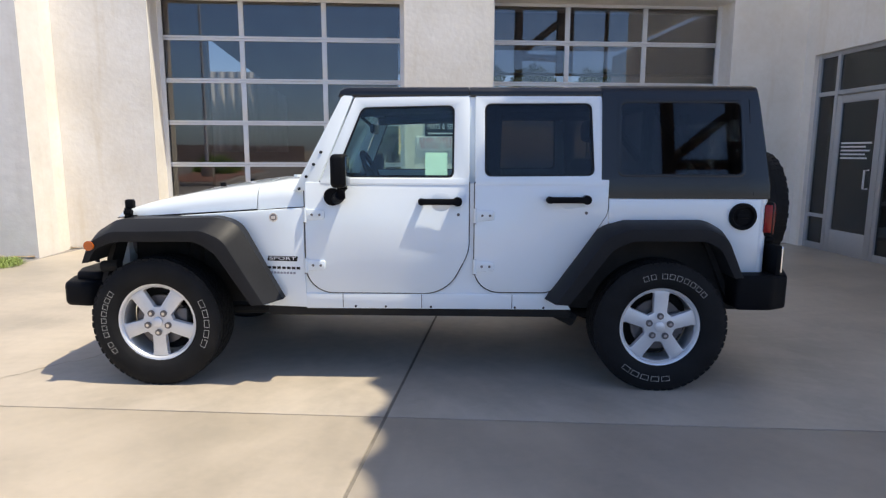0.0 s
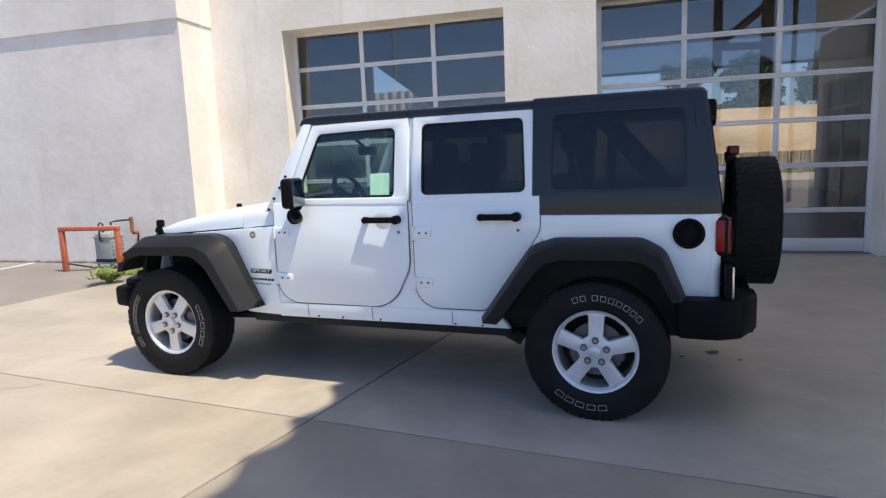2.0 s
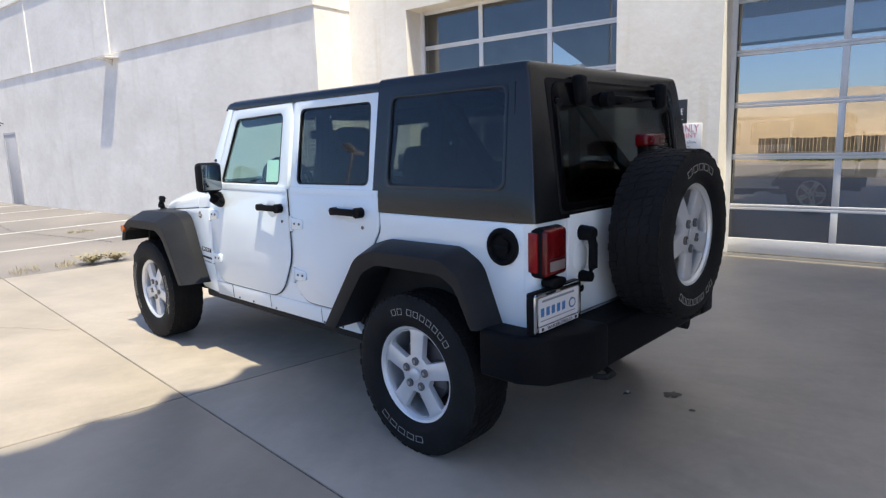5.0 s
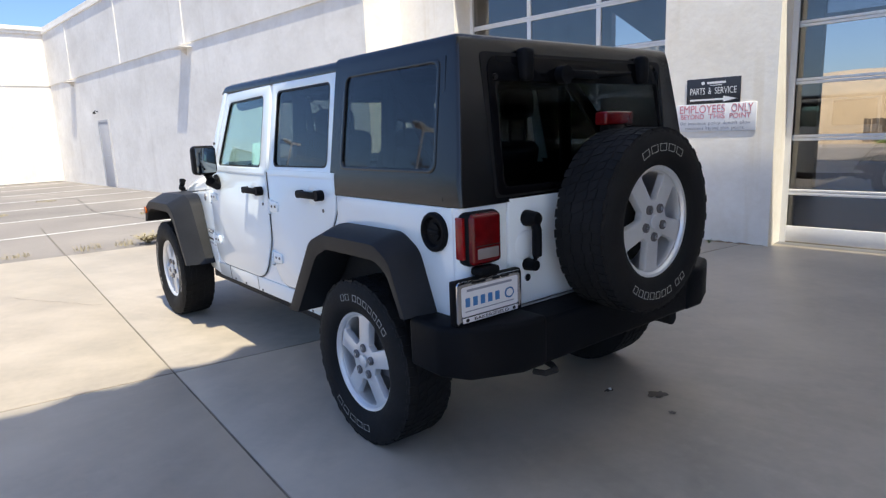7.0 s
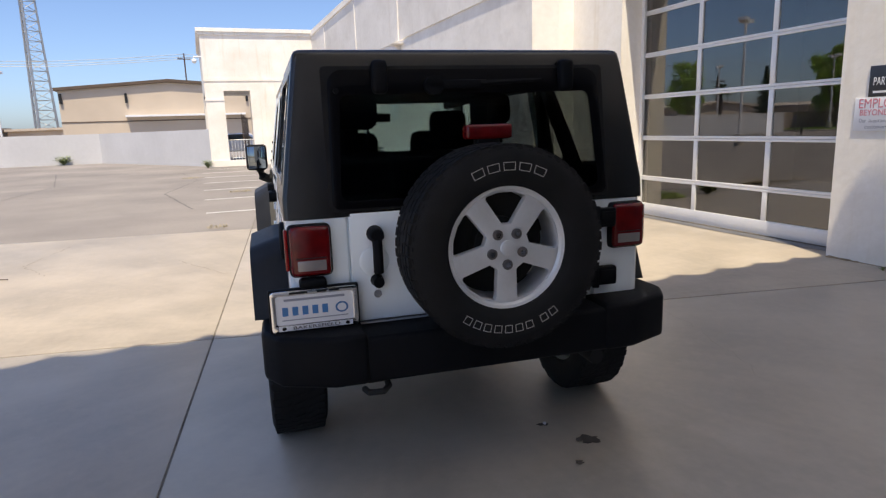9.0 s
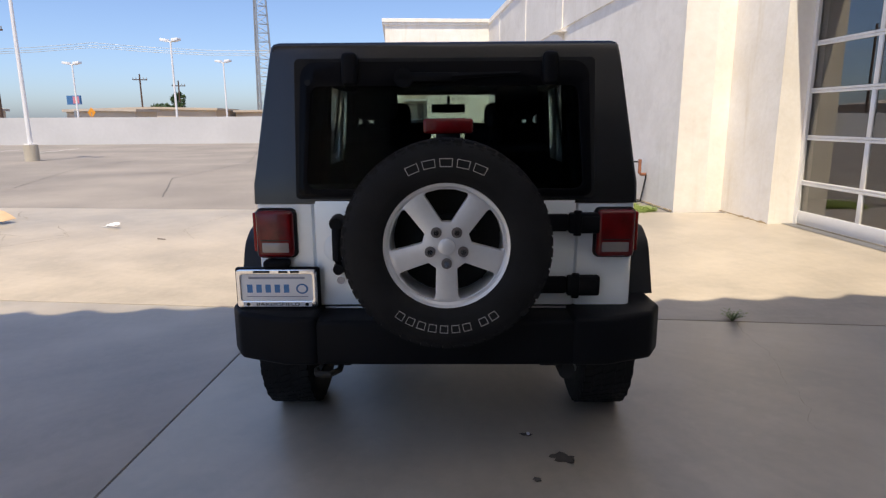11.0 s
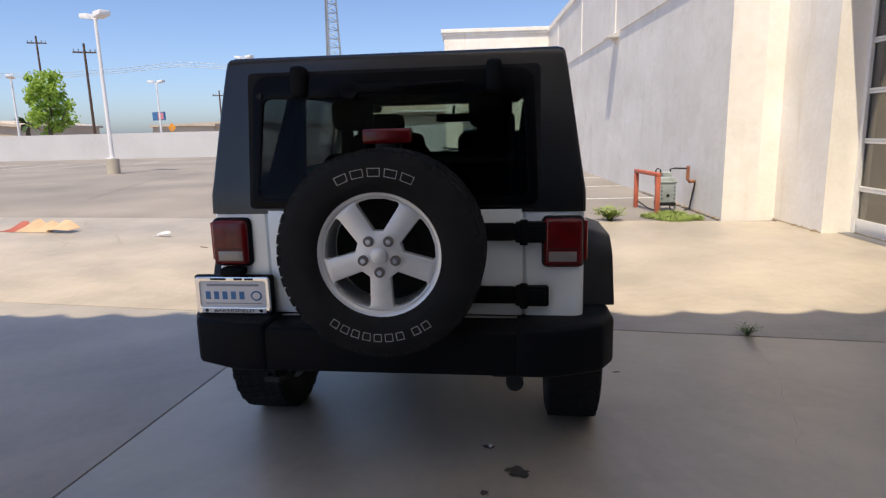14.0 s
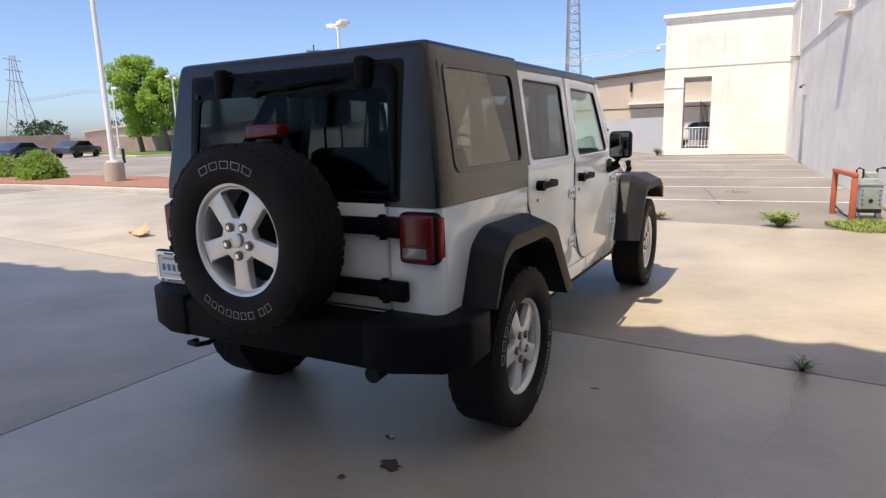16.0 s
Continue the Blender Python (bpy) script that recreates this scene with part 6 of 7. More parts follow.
def ring_at(z, dy, dx):
    """One level of the rear shell: left side, round the back, right side."""
    w, e, r = 0.779 - dy, 2.092 - dx, 0.018
    pts = [(1.121, -w), (WIN_X[0], -w), (WIN_X[1] - dx * 0.25, -w)]
    pts += [(e - r + r * math.sin(a), -w + r - r * math.cos(a)) for a in [math.pi / 2 * k / 6 for k in range(7)]]
    pts += [(e, -0.585), (e, -0.3), (e, 0.0)]
    return [(x, y, z) for x, y in pts] + [(x, -y, z) for x, y in pts[-2::-1]]


bm = B()
rings = [[bm.verts.new(p) for p in ring_at(*lv)] for lv in LEVELS]
for i, (a, b) in enumerate(zip(rings, rings[1:])):
    n = len(a) - 1
    for k in range(n):
        if i in (2, 3) and (k == 1 or k == n - 2):
            continue
        if i in (1, 2, 3) and 10 <= k <= n - 11:
            continue
        bm.faces.new((a[k], a[k + 1], b[k + 1], b[k]))
top = rings[-1]
half = len(top) // 2
for k in range(half):
    a, b, c, d = top[k], top[k + 1], top[-2 - k], top[-1 - k]
    bm.faces.new((a, b, c, d) if b is not c else (a, b, d))
bmesh.ops.recalc_face_normals(bm, faces=bm.faces[:])
bm.normal_update()
inner = {v: bm.verts.new(v.co - 0.03 * v.normal) for v in bm.verts[:]}
rim = [e.verts[:] for e in bm.edges if len(e.link_faces) == 1]
for f in bm.faces[:]:
    bm.faces.new([inner[v] for v in reversed(f.verts[:])])
for a, b in rim:
    bm.faces.new((a, b, inner[b], inner[a]))
ht = part("hardtop", bm, HARDTOP, jeep, "black grained hardtop shell", soft=40)


def shell_side(x, z):
    for (z0, y0, _), (z1, y1, _) in zip(LEVELS, LEVELS[1:]):
        if z <= z1:
            return 0.779 - (y0 + (y1 - y0) * (z - z0) / (z1 - z0))
    return 0.6


def shell_back(z):
    for (z0, _, x0), (z1, _, x1) in zip(LEVELS, LEVELS[1:]):
        if z <= z1:
            return 2.092 - (x0 + (x1 - x0) * (z - z0) / (z1 - z0))
    return 1.9


for s in (-1, 1):
    out = [(WIN_X[0] - 0.02, WIN_Z[0] - 0.012), (WIN_X[0] - 0.022, WIN_Z[1] + 0.008), (WIN_X[1] - 0.005, WIN_Z[1] + 0.008), (WIN_X[1] + 0.015, WIN_Z[0] - 0.012)]
    o = rounded(out, 0.038, 6)
    mid = Vector((1.58, 1.46))
    inn = [tuple(mid + Vector(((p[0] - mid.x) * 0.955, (p[1] - mid.y) * 0.93))) for p in o]
    bm = filled(B(), o, [inn], lambda x, z: (x, s * (shell_side(x, z) + 0.004), z), (0, -s, 0), 0.02, 0.003)
    part("window_surround", bm, HARDTOP, ht)
    inn2 = [tuple(mid + Vector(((p[0] - mid.x) * 0.975, (p[1] - mid.y) * 0.96))) for p in o]
    bm = filled(B(), inn2, [], lambda x, z: (x, s * (shell_side(x, z) - 0.006), z), (0, -s, 0), 0.004)
    p = part("quarter_glass", bm, TINT, ht, "dark tinted quarter glass", soft=0)
    p.visible_shadow = False
    # seam and screws behind the window
    bm = B()
    filled(bm, [(1.985, 1.14), (1.95, 1.68), (1.954, 1.68), (1.989, 1.14)], [], lambda x, z: (x, s * (shell_side(x, z) + 0.002), z), (0, -s, 0), 0.004)
    part("seam", bm, TRIM, ht, soft=0)

# liftgate glass
gp = rounded([(-0.592, 1.150), (-0.574, 1.680), (0.574, 1.680), (0.592, 1.150)], [0.03, 0.06, 0.06, 0.03], 6)
lg_in = rounded([(-0.556, 1.180), (-0.532, 1.585), (0.532, 1.585), (0.556, 1.180)], 0.035, 5)
bm = filled(B(), gp, [lg_in], lambda y, z: (shell_back(z) + 0.010, y, z), (-1, 0, 0), 0.012, 0.002)
lg = part("liftgate", bm, BORDER, jeep, "black glass hatch with dark printed border")
bm = filled(B(), [(p[0] * 1.01, p[1]) for p in lg_in], [], lambda y, z: (shell_back(z) + 0.006, y, z), (-1, 0, 0), 0.004)
p = part("rear_glass", bm, REAR_GLASS, lg, soft=0)
p.visible_shadow = False
gasket = rounded([(-0.602, 1.140), (-0.600, 1.694), (0.600, 1.694), (0.602, 1.140)], [0.02, 0.02, 0.02, 0.02], 6)
bm = filled(B(), gasket, [gp], lambda y, z: (shell_back(z) + 0.004, y, z), (-1, 0, 0), 0.02)
part("gasket", bm, RUBBER, lg, soft=0)
for y in (-0.375, 0.42):
    bm = B()
    box(bm, (shell_back(1.66) - 0.01, y - 0.032, 1.585), (shell_back(1.66) + 0.05, y + 0.032, 1.715), 0.02, 3)
    part("hatch_hinge", bm, PLASTIC, lg, "black hatch hinge cover")
bm = B()
xw = shell_back(1.62) + 0.03
tube(bm, [(xw - 0.02, -0.16, 1.615), (xw + 0.02, -0.16, 1.615)], 0.038, 12)
box(bm, (xw, -0.19, 1.60), (xw + 0.02, 0.06, 1.635), 0.008)
tube(bm, [(xw + 0.012, 0.03, 1.62), (xw + 0.008, 0.30, 1.632)], 0.014, 6, 0.007)
part("rear_wiper", bm, PLASTIC, lg, "black rear wiper")
for y, z in ((-0.545, 1.60), (0.0, 1.155)):
    bm = B()
    tube(bm, [(shell_back(z), y, z), (shell_back(z) + 0.02, y, z)], 0.012, 8)
    part("hatch_knob", bm, TRIM, lg)

# rear: corners, tailgate, lamps, plate
for s in (-1, 1):
    bm = B()
    r = 0.045
    path = [(2.037, 0.777)] + [(2.044 + r * math.sin(a), 0.777 - r + r * math.cos(a)) for a in [math.pi / 2 * k / 6 for k in range(1, 7)]] + [(2.089, 0.545)]
    inner = [(x - 0.03, y - 0.02) for x, y in path]
    loop = [(x, s * y) for x, y in path] + [(x, s * y) for x, y in inner[::-1]]
    prism(bm, loop, 2, 0.668, 1.118, 0)
    part("rear_corner", bm, PAINT, jeep, soft=40)
bm = B()
box(bm, (2.055, -0.534, 0.690), (2.092, 0.534, 1.136), 0.008, 3)
tg = part("tailgate", bm, PAINT, jeep, "white swing tailgate")
bm = B()
box(bm, (2.05, -0.70, 0.648), (2.082, 0.70, 0.682), 0.004)
part("tailgate_sill", bm, LENS_WHITE, jeep, "grey sill strip under the tailgate")
bm = B()
tube(bm, [(2.09, -0.434, 1.05), (2.135, -0.434, 1.045), (2.15, -0.434, 1.0), (2.15, -0.434, 0.90), (2.135, -0.434, 0.862), (2.09, -0.434, 0.855)], 0.020, 10)
tube(bm, [(2.092, -0.434, 1.046), (2.150, -0.434, 1.046), (2.158, -0.434, 1.046)], 0.034, 14, 0.024)
tube(bm, [(2.092, -0.434, 0.856), (2.145, -0.434, 0.856)], 0.027, 12, 0.022)
part("tailgate_handle", bm, PLASTIC, tg, "black tailgate handle")
bm = B()
bmesh.ops.create_uvsphere(bm, u_segments=20, v_segments=10, radius=1, matrix=pose(2.091, -0.440, 0.935) @ Matrix.Diagonal((0.009, 0.062, 0.062, 1)))
part("handle_cup", bm, PAINT, tg)
bm = B()
tube(bm, [(2.09, -0.434, 0.80), (2.098, -0.434, 0.80)], 0.016, 14)
part("lock", bm, CHROME, tg)
for z in (1.042, 0.782):
    bm = B()
    box(bm, (2.094, 0.15, z - 0.036), (2.118, 0.50, z + 0.036), 0.008)
    box(bm, (2.094, 0.50, z - 0.042), (2.134, 0.635, z + 0.042), 0.010)
    box(bm, (2.134, 0.55, z - 0.028), (2.139, 0.62, z + 0.028), 0.004)
    tube(bm, [(2.122, 0.535, z - 0.050), (2.122, 0.535, z + 0.050)], 0.016, 10)
    part("tailgate_hinge", bm, PLASTIC, tg, "black tailgate hinge")
for s in (-1, 1):
    bm = B()
    box(bm, (2.045, s * 0.606, 0.898), (2.124, s * 0.772, 1.104), 0.022, 3)
    tl = part("tail_lamp", bm, PLASTIC, jeep, "black tail lamp housing")
    bm = B()
    box(bm, (2.10, s * 0.613, 0.905), (2.137, s * 0.766, 1.098), 0.018, 3)
    part("red_lens", bm, LENS_RED, tl, "dark red lens")
    bm = B()
    box(bm, (2.12, s * 0.632, 0.975), (2.1375, s * 0.746, 0.979))
    part("lens_groove", bm, TRIM, tl, soft=0)
    bm = B()
    box(bm, (2.12, s * 0.632, 0.926), (2.1385, s * 0.742, 0.968), 0.004, 2)
    part("reverse_lens", bm, LENS_GREY, tl, "grey reversing lens")
    bm = B()
    box(bm, (2.06, s * 0.770, 0.925), (2.103, s * 0.785, 1.085), 0.005, 2)
    part("side_lens", bm, LENS_SIDE, tl, "red side lens")
bm = B()
box(bm, (2.092, -0.875, 0.678), (2.125, -0.545, 0.868), 0.008)
box(bm, (2.075, -0.76, 0.865), (2.14, -0.66, 0.905), 0.015, 3)
ph = part("plate_holder", bm, PLASTIC, jeep, "black plate holder")
bm = B()
box(bm, (2.126, -0.855, 0.695), (2.129, -0.565, 0.85))
part("plate", bm, WHITE_SIGN, ph, "white dealer plate", soft=0)
bm = filled(B(), rounded([(-0.868, 0.683), (-0.868, 0.863), (-0.552, 0.863), (-0.552, 0.683)], 0.014), [rounded([(-0.850, 0.716), (-0.850, 0.842), (-0.570, 0.842), (-0.570, 0.716)], 0.01)],
           lambda y, z: (2.134, y, z), (-1, 0, 0), 0.009, 0.002)
part("plate_frame", bm, CHROME, ph, "chrome plate frame")
for k in range(5):
    bm = B()
    y = -0.828 + 0.036 * k
    box(bm, (2.129, y, 0.754), (2.1305, y + 0.021, 0.792))
    part("plate_mark", bm, PLATE_INK, ph, "blue printed mark", soft=0)
bm = B()
tube(bm, [(2.129, -0.612, 0.772), (2.1305, -0.612, 0.772)], 0.024, 20)
part("plate_emblem", bm, BLUE_INK, ph)
bm = B()
tube(bm, [(2.1302, -0.612, 0.772), (2.1312, -0.612, 0.772)], 0.017, 20)
part("plate_emblem", bm, WHITE_SIGN, ph)
for z, w, h in ((0.818, 0.22, 0.010), (0.733, 0.24, 0.004)):
    bm = B()
    box(bm, (2.129, -0.71 - w / 2, z), (2.1302, -0.71 + w / 2, z + h))
    part("plate_line", bm, GREY_INK, ph, soft=0)
bm = B()
box(bm, (2.1345, -0.845, 0.690), (2.136, -0.575, 0.711))
part("frame_strip", bm, WHITE_SIGN, ph, "white strip with dark lettering", soft=0)
for y0, y1 in ((-0.80, -0.735), (-0.70, -0.665), (-0.655, -0.62)):
    bm = B()
    box(bm, (2.1345, y0, 0.848), (2.136, y1, 0.858))
    part("frame_mark", bm, TRIM, ph, soft=0)
for y in (-0.825, -0.594):
    bm = B()
    tube(bm, [(2.136, y, 0.7005), (2.1368, y, 0.7005)], 0.008, 12)
    part("frame_emblem", bm, TRIM, ph, soft=0)
ph.matrix_basis = Matrix.Translation((0.012, 0.0564, 0.0813)) @ Matrix.Diagonal((1, 1.05, 0.9, 1))
words("BAKERSFIELD", 0.020, Matrix.Translation((2.1368, -0.708, 0.700)) @ pose(0, 0, 0, 90, 0, 90), TRIM, ph, 0.0004, width=0.17, name="frame_word")

# rear bumper
bm = B()
prism(bm, [(1.95, -0.7), (2.19, -0.7), (2.262, -0.52), (2.262, 0.52), (2.19, 0.7), (1.95, 0.7)], 2, 0.49, 0.675, 0.018, 3)
rb = part("rear_bumper", bm, PLASTIC, jeep, "black plastic rear bumper")
for s in (-1, 1):
    bm = B()
    prism(bm, [(1.885, s * 0.72), (1.885, s * 0.895), (2.08, s * 0.90), (2.19, s * 0.84), (2.272, s * 0.64), (2.272, s * 0.505), (2.06, s * 0.505)], 2, 0.49, 0.692, 0.022, 3)
    part("bumper_end", bm, PLASTIC, rb, "black bumper end cap")
bm = B()
tube(bm, [(2.10, -0.43, 0.475), (2.22, -0.43, 0.455), (2.268, -0.46, 0.455), (2.262, -0.515, 0.455), (2.21, -0.525, 0.45)], 0.013, 8)
part("tow_hook", bm, UNDER, rb, "dark steel tow hook")
bm = B()
tube(bm, [(1.7, 0.48, 0.46), (2.2, 0.50, 0.44)], 0.035, 12)
part("tailpipe", bm, UNDER, jeep, "dark exhaust tailpipe")

# fuel filler
for s in (-1,):
    bm = B()
    prof = [(0.078, -0.004), (0.078, 0.014), (0.070, 0.020), (0.060, 0.019), (0.056, 0.012), (0.053, 0.003), (0.0, 0.003)]
    n, rg = 28, []
    for r, h in prof[:-1]:
        rg.append([bm.verts.new((1.934 + r * math.cos(a), s * (0.7775 + h), 1.018 + r * math.sin(a))) for a in [6.2832 * k / n for k in range(n)]])
    for a, b in zip(rg, rg[1:]):
        for k in range(n):
            bm.faces.new((a[k], a[(k + 1) % n], b[(k + 1) % n], b[k]))
    bm.faces.new(rg[-1])
    ff = part("fuel_filler", bm, PLASTIC, jeep, "black fuel filler surround")
    bm = B()
    tube(bm, [(1.934, s * 0.779, 1.018), (1.934, s * 0.788, 1.018)], 0.036, 20)
    box(bm, (1.90, s * 0.786, 1.008), (1.968, s * 0.794, 1.028), 0.003)
    part("fuel_cap", bm, PLASTIC, ff)


# wheels: centred at the origin, outer face towards -y
def make_wheel(rim, marks):
    lip, W = 0.222, 0.098
    n = 48

    def lathe(bm, prof, n=n):
        rg = [[bm.verts.new((r * math.cos(a), y, r * math.sin(a))) for a in [2 * math.pi * k / n for k in range(n)]] for r, y in prof]
        for a, b in zip(rg, rg[1:]):
            for k in range(n):
                bm.faces.new((a[k], a[(k + 1) % n], b[(k + 1) % n], b[k]))
        return rg
    bm = B()
    lathe(bm, [(0.206, -0.086), (0.214, -0.098), (0.224, -0.102), (0.227, -0.094), (0.224, -0.085), (0.206, -0.07), (0.200, 0.05), (0.224, 0.10)])
    holes = []
    for k in range(5):
        c = radians(90 + rim + 72 * k)
        pts = []
        for r, wd in ((0.089, 0.0375), (0.202, 0.0425)):
            half = radians(36) - math.asin(wd / r)
            pts += [(r, -half), (r, half)] if r < 0.15 else [(r, half), (r, half / 3), (r, -half / 3), (r, -half)]
        xy = [(r * math.cos(c + a), r * math.sin(c + a)) for r, a in pts]
        holes.append(rounded(xy, [0.006, 0.006, 0.010, 0, 0, 0.010], 3))
    disc = [(0.209 * math.cos(a), 0.209 * math.sin(a)) for a in [2 * math.pi * k / 60 for k in range(60)]]

    def dish(x, z):
        r = math.hypot(x, z)
        return (x, -0.094 + 0.010 * min(1, (r / 0.2)) - 0.004 * max(0, 1 - r / 0.08), z)
    filled(bm, disc, holes, dish, (0, 1, 0), 0.032, 0.005)
    bm.transform(Matrix.Diagonal((1.03, 1, 1.03, 1)))
    w = new("wheel", mesh_of("wheel", bm, SILVER, 30))
    tagged(w, "silver five-spoke alloy wheel")
    bm = B()
    prof = [(0.229, -0.092), (0.234, -0.108), (0.247, -0.118), (0.262, -0.1225), (0.268, -0.1255), (0.340, -0.1255), (0.350, -0.121), (0.371, -0.1145), (0.3795, -0.104), (0.3815, -0.06), (0.3815, 0.06), (0.3795, 0.104), (0.370, 0.1145), (0.340, 0.127), (0.27, 0.127), (0.234, 0.108), (0.229, 0.092), (0.212, 0.05)]
    lathe(bm, prof, 64)
    ty = part("tyre", bm, RUBBER, w, "black all-terrain tyre")
    bm = B()
    rng = random.Random(3)

    def lug(a0, a1, y0, y1, r0, r1, skew=0.0):
        vs = []
        for r in (r0, r1):
            for a, y in ((a0, y0), (a1, y0), (a1 + skew, y1), (a0 + skew, y1)):
                vs.append((r * math.cos(a), y, r * math.sin(a)))
        quads(bm, vs, [(0, 1, 2, 3), (4, 5, 6, 7), (0, 1, 5, 4), (1, 2, 6, 5), (2, 3, 7, 6), (3, 0, 4, 7)])
    N = 58
    for k in range(N):
        a, d = 2 * math.pi * k / N, 2 * math.pi / N
        z = 0.0035 if k % 2 else -0.0035
        for s in (-1, 1):
            lug(a, a + 0.80 * d, s * (0.0745 + z), s * (0.109 + 0.004 * (k % 2)), 0.366, 0.3835, 0.10 * d)
            lug(a + 0.1 * d, a + (0.62 if k % 2 else 0.5) * d, s * 0.106, s * 0.1165, 0.352 + 0.006 * (k % 2), 0.3705)
            lug(a + 0.35 * d, a + 1.22 * d, s * (0.033 - z), s * (0.0655 + z), 0.37, 0.385, s * 0.45 * d)
        lug(a + 0.1 * d, a + 0.97 * d, -0.0235 - z, 0.0235 - z, 0.37, 0.385, 0.5 * d)
    tagged(part("tread", bm, RUBBER, w, "chunky tread blocks", soft=0), kind="stuff")
    # raised outlined marks on the sidewall
    def mark(ang, wid):
        bmk = B()
        r0, r1, t = 0.290, 0.320, 0.0024
        h = wid / 2 / 0.305
        def at(r, a):
            return (r * math.cos(a), -0.1265, r * math.sin(a))
        for ra, rb_, aa, ab in ((r0, r0 + t, -h, h), (r1 - t, r1, -h, h), (r0 + t, r1 - t, -h, -h + t / 0.305), (r0 + t, r1 - t, h - t / 0.305, h)):
            vs = [at(ra, ang + aa), at(ra, ang + ab), at(rb_, ang + ab), at(rb_, ang + aa)]
            quads(bmk, vs + [(x, y + 0.002, z) for x, y, z in vs], [(0, 1, 2, 3), (0, 1, 5, 4), (1, 2, 6, 5), (2, 3, 7, 6), (3, 0, 4, 7)])
        part("sidewall_mark", bmk, LETTER, w, "raised off-white sidewall mark", soft=0)
    for k in range(5):
        mark(radians(90 + marks + 11.5 * (k - 2)), 0.046)
    for k, a in enumerate([-30, -22, -14, -6, 2, 10, 18, 30, 38]):
        mark(radians(270 + marks + a - 4), 0.030)
    bm = B()
    lathe(bm, [(0.030, -0.094), (0.030, -0.1005), (0.027, -0.1025), (0.002, -0.103)], 24)
    part("centre_cap", bm, SILVER, w)
    for k in range(5):
        a = radians(270 + rim + 72 * k)
        x, z = 0.0635 * math.cos(a), 0.0635 * math.sin(a)
        # flush dark disc stands in for the shade of a sunk nut pocket
        bm = B()
        tube(bm, [(x, -0.090, z), (x, -0.0985, z)], 0.0195, 16)
        part("pocket_shade", bm, DISC, w, soft=0)
        bm = B()
        tube(bm, [(x, -0.095, z), (x, -0.1035, z)], 0.0105, 6)
        part("lug_nut", bm, CHROME, w, soft=0)
    bm = B()
    tube(bm, [(0, -0.03, 0), (0, -0.01, 0)], 0.15, 32)
    part("brake_disc", bm, DISC, w)
    bm = B()
    box(bm, (0.07, -0.045, -0.06), (0.155, 0.03, 0.075), 0.015, 2)
    part("caliper", bm, DISC, w)
    bm = B()
    tube(bm, [(0, 0.06, 0), (0, 0.09, 0)], 0.205, 32)
    part("wheel_back", bm, UNDER, w)
    bm = B()
    tube(bm, [(0.17, -0.075, -0.135), (0.175, -0.088, -0.145)], 0.006, 6)
    part("valve", bm, TRIM, w)
    return w


WZ = 0.381
for x, y, rim, marks, turn in ((-1.470, -0.768, 0, -90, 0), (1.470, -0.768, -38, -195, 0), (-1.470, 0.768, 20, 20, 180), (1.470, 0.768, 60, 60, 180)):
    wh = make_wheel(rim, marks)
    wh.parent = jeep
    wh.matrix_basis = pose(x, y, WZ, 0, 0, turn)
sp = make_wheel(0, 0)
sp.parent = jeep
sp.matrix_basis = pose(2.298, 0.011, 1.003, 0, 0, 90)
for o in list(sp.children):
    if o.name.startswith(("brake_disc", "caliper")):
        bpy.data.objects.remove(o)
bm = B()
tube(bm, [(2.05, 0.018, 1.0), (2.31, 0.018, 1.0)], 0.11, 16)
part("spare_mount", bm, UNDER, jeep)
bm = B()
tube(bm, [(2.16, 0.018, 1.1), (2.17, 0.018, 1.40)], 0.02, 8)
box(bm, (2.14, -0.03, 1.36), (2.20, 0.065, 1.425), 0.01)
st2 = part("brake_lamp_stalk", bm, TRIM, jeep)
bm = B()
box(bm, (2.15, -0.078, 1.40), (2.215, 0.112, 1.458), 0.012, 3)
part("high_brake_lamp", bm, LENS_RED, st2, "red high brake lamp")

# underside
for s in (-1, 1):
    bm = B()
    box(bm, (-1.95, s * 0.40, 0.42), (2.1, s * 0.50, 0.54), 0.01)
    part("frame_rail", bm, UNDER, jeep)
    bm = B()
    box(bm, (-0.85, s * 0.66, 0.395), (0.98, s * 0.73, 0.452), 0.012)
    part("rock_rail", bm, UNDER, jeep)
bm = B()
box(bm, (-0.65, -0.66, 0.44), (2.04, 0.66, 0.50))
part("floor_pan", bm, UNDER, jeep, soft=0)
for x in (-1.47, 1.47):
    bm = B()
    tube(bm, [(x, -0.68, WZ), (x, 0.68, WZ)], 0.045, 10)
    bmesh.ops.create_uvsphere(bm, u_segments=14, v_segments=10, radius=0.14, matrix=pose(x, 0.12 if x < 0 else 0, WZ))
    part("axle", bm, UNDER, jeep)
bm = B()
box(bm, (-0.2, -0.35, 0.30), (0.5, 0.35, 0.43), 0.03)
part("skid_plate", bm, UNDER, jeep)
bm = B()
tube(bm, [(1.5, -0.45, 0.44), (1.5, 0.5, 0.44)], 0.1, 12)
part("muffler", bm, UNDER, jeep)
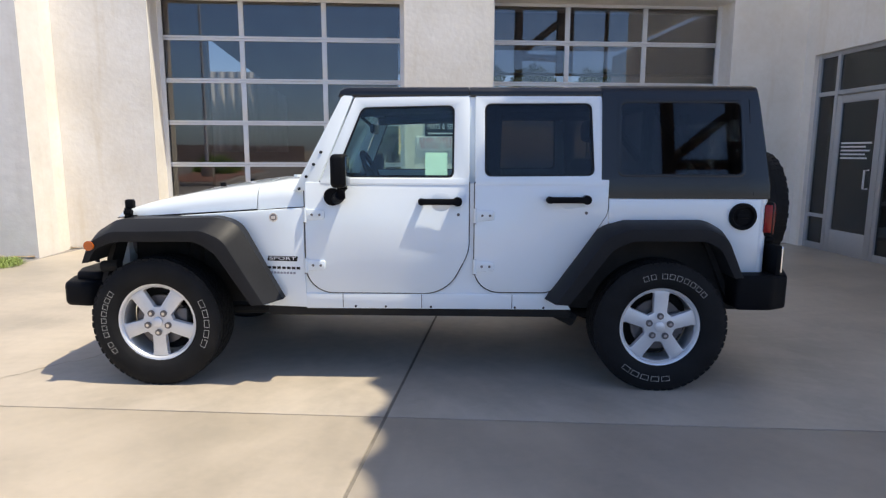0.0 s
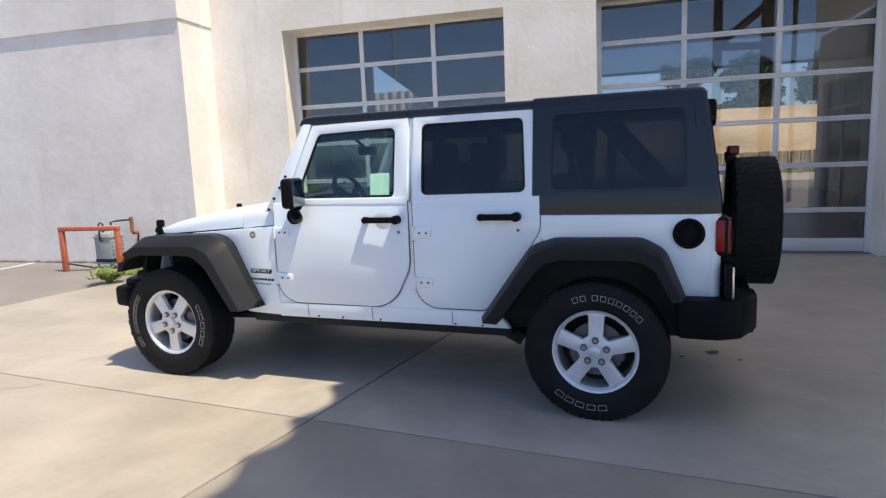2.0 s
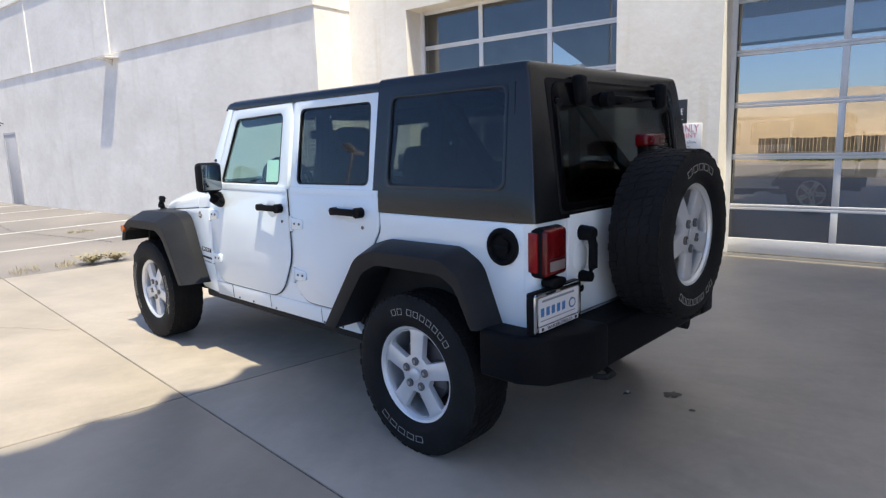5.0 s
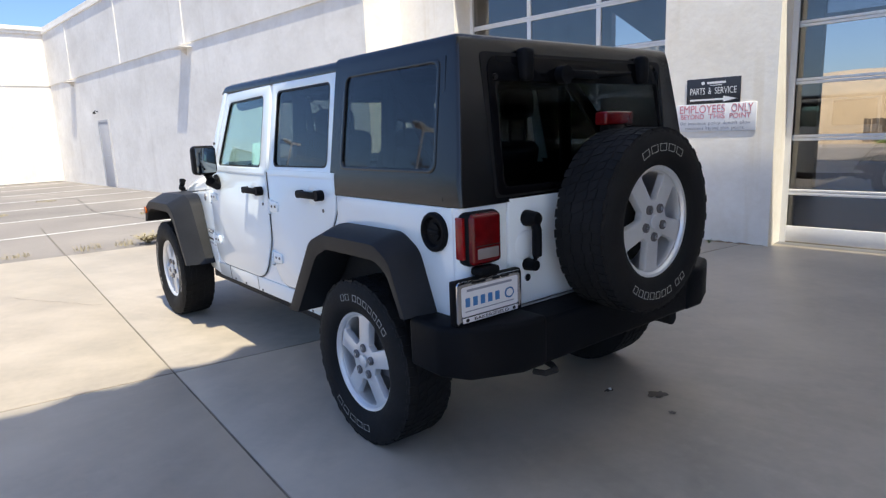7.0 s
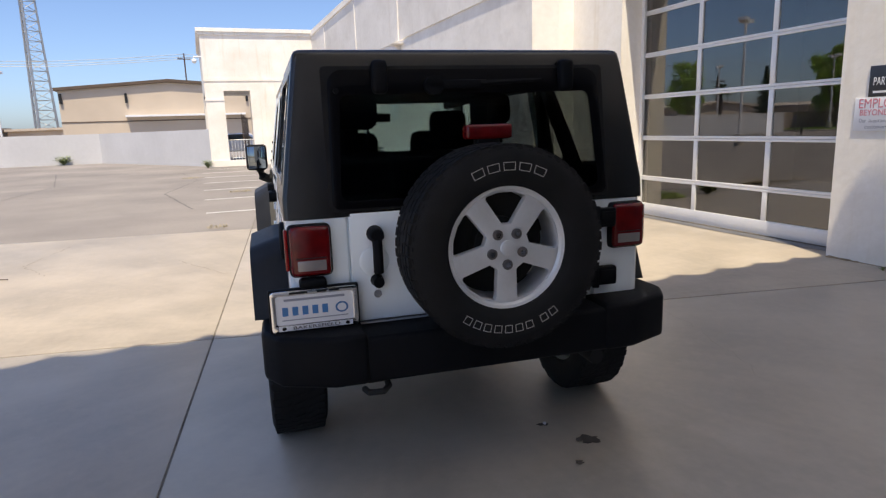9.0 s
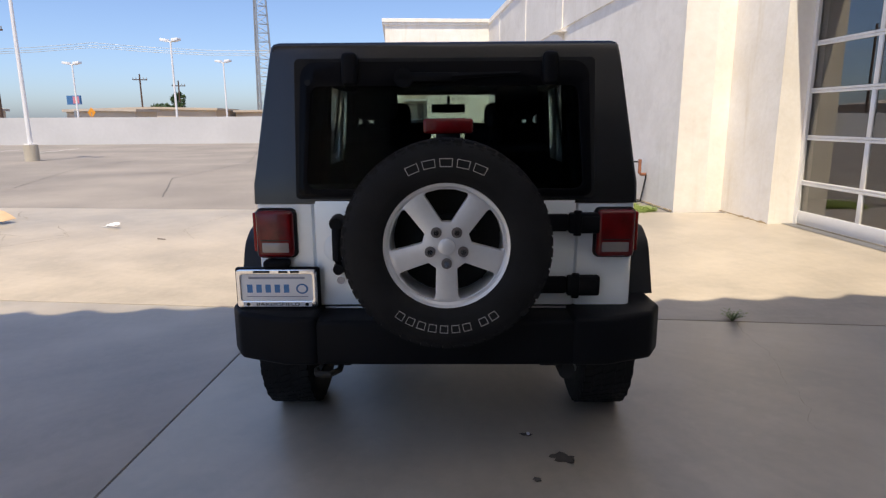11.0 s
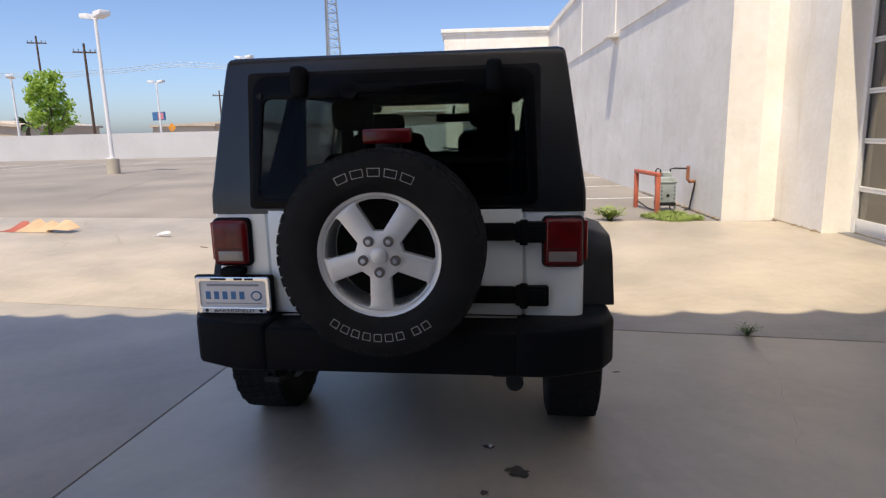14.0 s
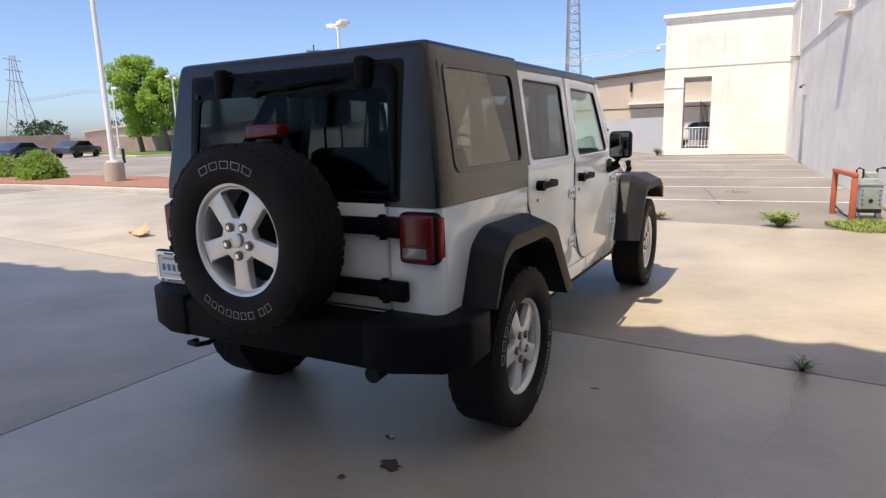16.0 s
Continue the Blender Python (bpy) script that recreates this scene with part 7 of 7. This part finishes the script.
for s in (-1, 1):
    for a, b, r in (((1.02, 0.62, 0.36), (0.9, 0.62, 0.42), 0.05), ((-0.78, 0.45, 0.37), (-1.4, 0.5, 0.36), 0.03), ((0.8, 0.45, 0.37), (1.4, 0.5, 0.36), 0.03)):
        bm = B()
        tube(bm, [(a[0], s * a[1], a[2]), (b[0], s * b[1], b[2])], r, 8)
        part("control_arm", bm, UNDER, jeep)
    for a, b, r in (((1.62, 0.5, 0.36), (1.68, 0.52, 0.78), 0.03), ((-1.36, 0.5, 0.36), (-1.36, 0.5, 0.85), 0.055)):
        bm = B()
        tube(bm, [(a[0], s * a[1], a[2]), (b[0], s * b[1], b[2])], r, 10)
        part("damper", bm, UNDER, jeep)

# inside
for a, b in (((-0.6, -0.705, 0.5), (2.05, -0.690, 1.19)), ((-0.6, 0.690, 0.5), (2.05, 0.705, 1.19)), ((2.03, -0.69, 0.5), (2.045, 0.69, 1.12)), ((-0.62, -0.69, 0.5), (-0.60, 0.69, 1.16))):
    bm = B()
    box(bm, a, b)
    part("inner_lining", bm, UNDER, jeep, soft=0)
bm = B()
box(bm, (-0.58, -0.68, 0.92), (-0.24, 0.68, 1.15), 0.05, 3)
box(bm, (-0.50, -0.68, 1.12), (-0.27, 0.68, 1.185), 0.03, 3)
box(bm, (-0.46, -0.56, 1.16), (-0.26, -0.18, 1.235), 0.03, 3)
part("dashboard", bm, SEAT, jeep)
bm = B()
bmesh.ops.create_cone(bm, segments=8, radius1=0.03, radius2=0.03, depth=0.25, cap_ends=True, matrix=pose(-0.345, -0.365, 1.155, 0, 65, 0))
R0 = pose(-0.235, -0.365, 1.205, 0, 65, 0)
rg = []
for k in range(28):
    a = 2 * math.pi * k / 28
    rg.append(tuple((R0 @ Vector((0.185 * math.cos(a), 0.185 * math.sin(a), 0)))))
tube(bm, rg + rg[:1], 0.016, 8, caps=False)
for a in (0, 2.1, 4.2):
    tube(bm, [tuple(R0 @ Vector((0, 0, 0))), tuple(R0 @ Vector((0.18 * math.cos(a), 0.18 * math.sin(a), 0)))], 0.02, 6)
part("steering_wheel", bm, SEAT, jeep)


def seat(x, y, w, heads, back=0.60, top=1.556, half=0.123):
    bm = B()
    box(bm, (x - 0.30, y - w, 0.72), (x + 0.22, y + w, 0.90), 0.06, 3)
    q = bmesh.new()
    box(q, (-0.07, y - w, 0.0), (0.07, y + w, back), 0.055, 3)
    q.transform(pose(x + 0.22, 0, 0.84, 0, 12, 0))
    tmp = bpy.data.meshes.new("tmp")
    q.to_mesh(tmp)
    q.free()
    bm.from_mesh(tmp)
    bpy.data.meshes.remove(tmp)
    s0 = part("seat", bm, SEAT, jeep)
    for yy in heads:
        bm = B()
        box(bm, (x + 0.30, yy - half, top - 0.17), (x + 0.41, yy + half, top), 0.05, 3)
        for d in (-0.06, 0.06):
            tube(bm, [(x + 0.35, yy + d, top - 0.30), (x + 0.355, yy + d, top - 0.15)], 0.008, 6)
        part("headrest", bm, SEAT, s0)


seat(0.12, -0.36, 0.25, [-0.36])
seat(0.12, 0.36, 0.25, [0.36])
seat(0.92, 0.0, 0.55, [-0.365, 0.365], 0.50, 1.62, 0.112)
for s in (-1, 1):
    bm = B()
    tube(bm, [(-0.33, s * 0.60, 1.62), (0.55, s * 0.60, 1.655), (1.45, s * 0.60, 1.655), (1.90, s * 0.60, 1.12)], 0.038, 8)
    tube(bm, [(0.52, s * 0.60, 1.655), (0.50, s * 0.64, 1.0)], 0.04, 8)
    tube(bm, [(1.42, s * 0.60, 1.655), (1.40, s * 0.64, 1.0)], 0.035, 8)
    part("roll_bar", bm, SEAT, jeep)
    bm = B()
    tube(bm, [(0.50, s * 0.55, 1.60), (0.48, s * 0.50, 1.2), (0.40, s * 0.5, 0.9)], 0.022, 4)
    part("seat_belt", bm, SEAT, jeep)
bm = B()
tube(bm, [(0.53, -0.60, 1.66), (0.53, 0.60, 1.66)], 0.035, 8)
box(bm, (0.46, -0.52, 1.605), (0.62, 0.52, 1.69), 0.03, 3)
tube(bm, [(1.43, -0.60, 1.66), (1.43, 0.60, 1.66)], 0.035, 8)
part("roll_hoop", bm, SEAT, jeep)
bm = B()
box(bm, (-0.30, -0.13, 1.50), (-0.27, 0.13, 1.565), 0.014, 3)
tube(bm, [(-0.30, 0.0, 1.55), (-0.38, 0.0, 1.62)], 0.012, 6)
part("inside_mirror", bm, TRIM, jeep)
for s in (-1, 1):
    bm = B()
    box(bm, (-0.34, s * 0.10, 1.635), (-0.26, s * 0.5, 1.66), 0.006)
    part("sun_visor", bm, SEAT, jeep)
bm = filled(B(), [(0.105, 1.245), (0.105, 1.375), (0.235, 1.375), (0.235, 1.245)], [], lambda x, z: (x, -(side_y(x, z) - 0.022), z), (0, 1, 0), 0.001)
part("window_sheet", bm, TEAL_PAPER, jeep, "pale teal paper in the window", soft=0)
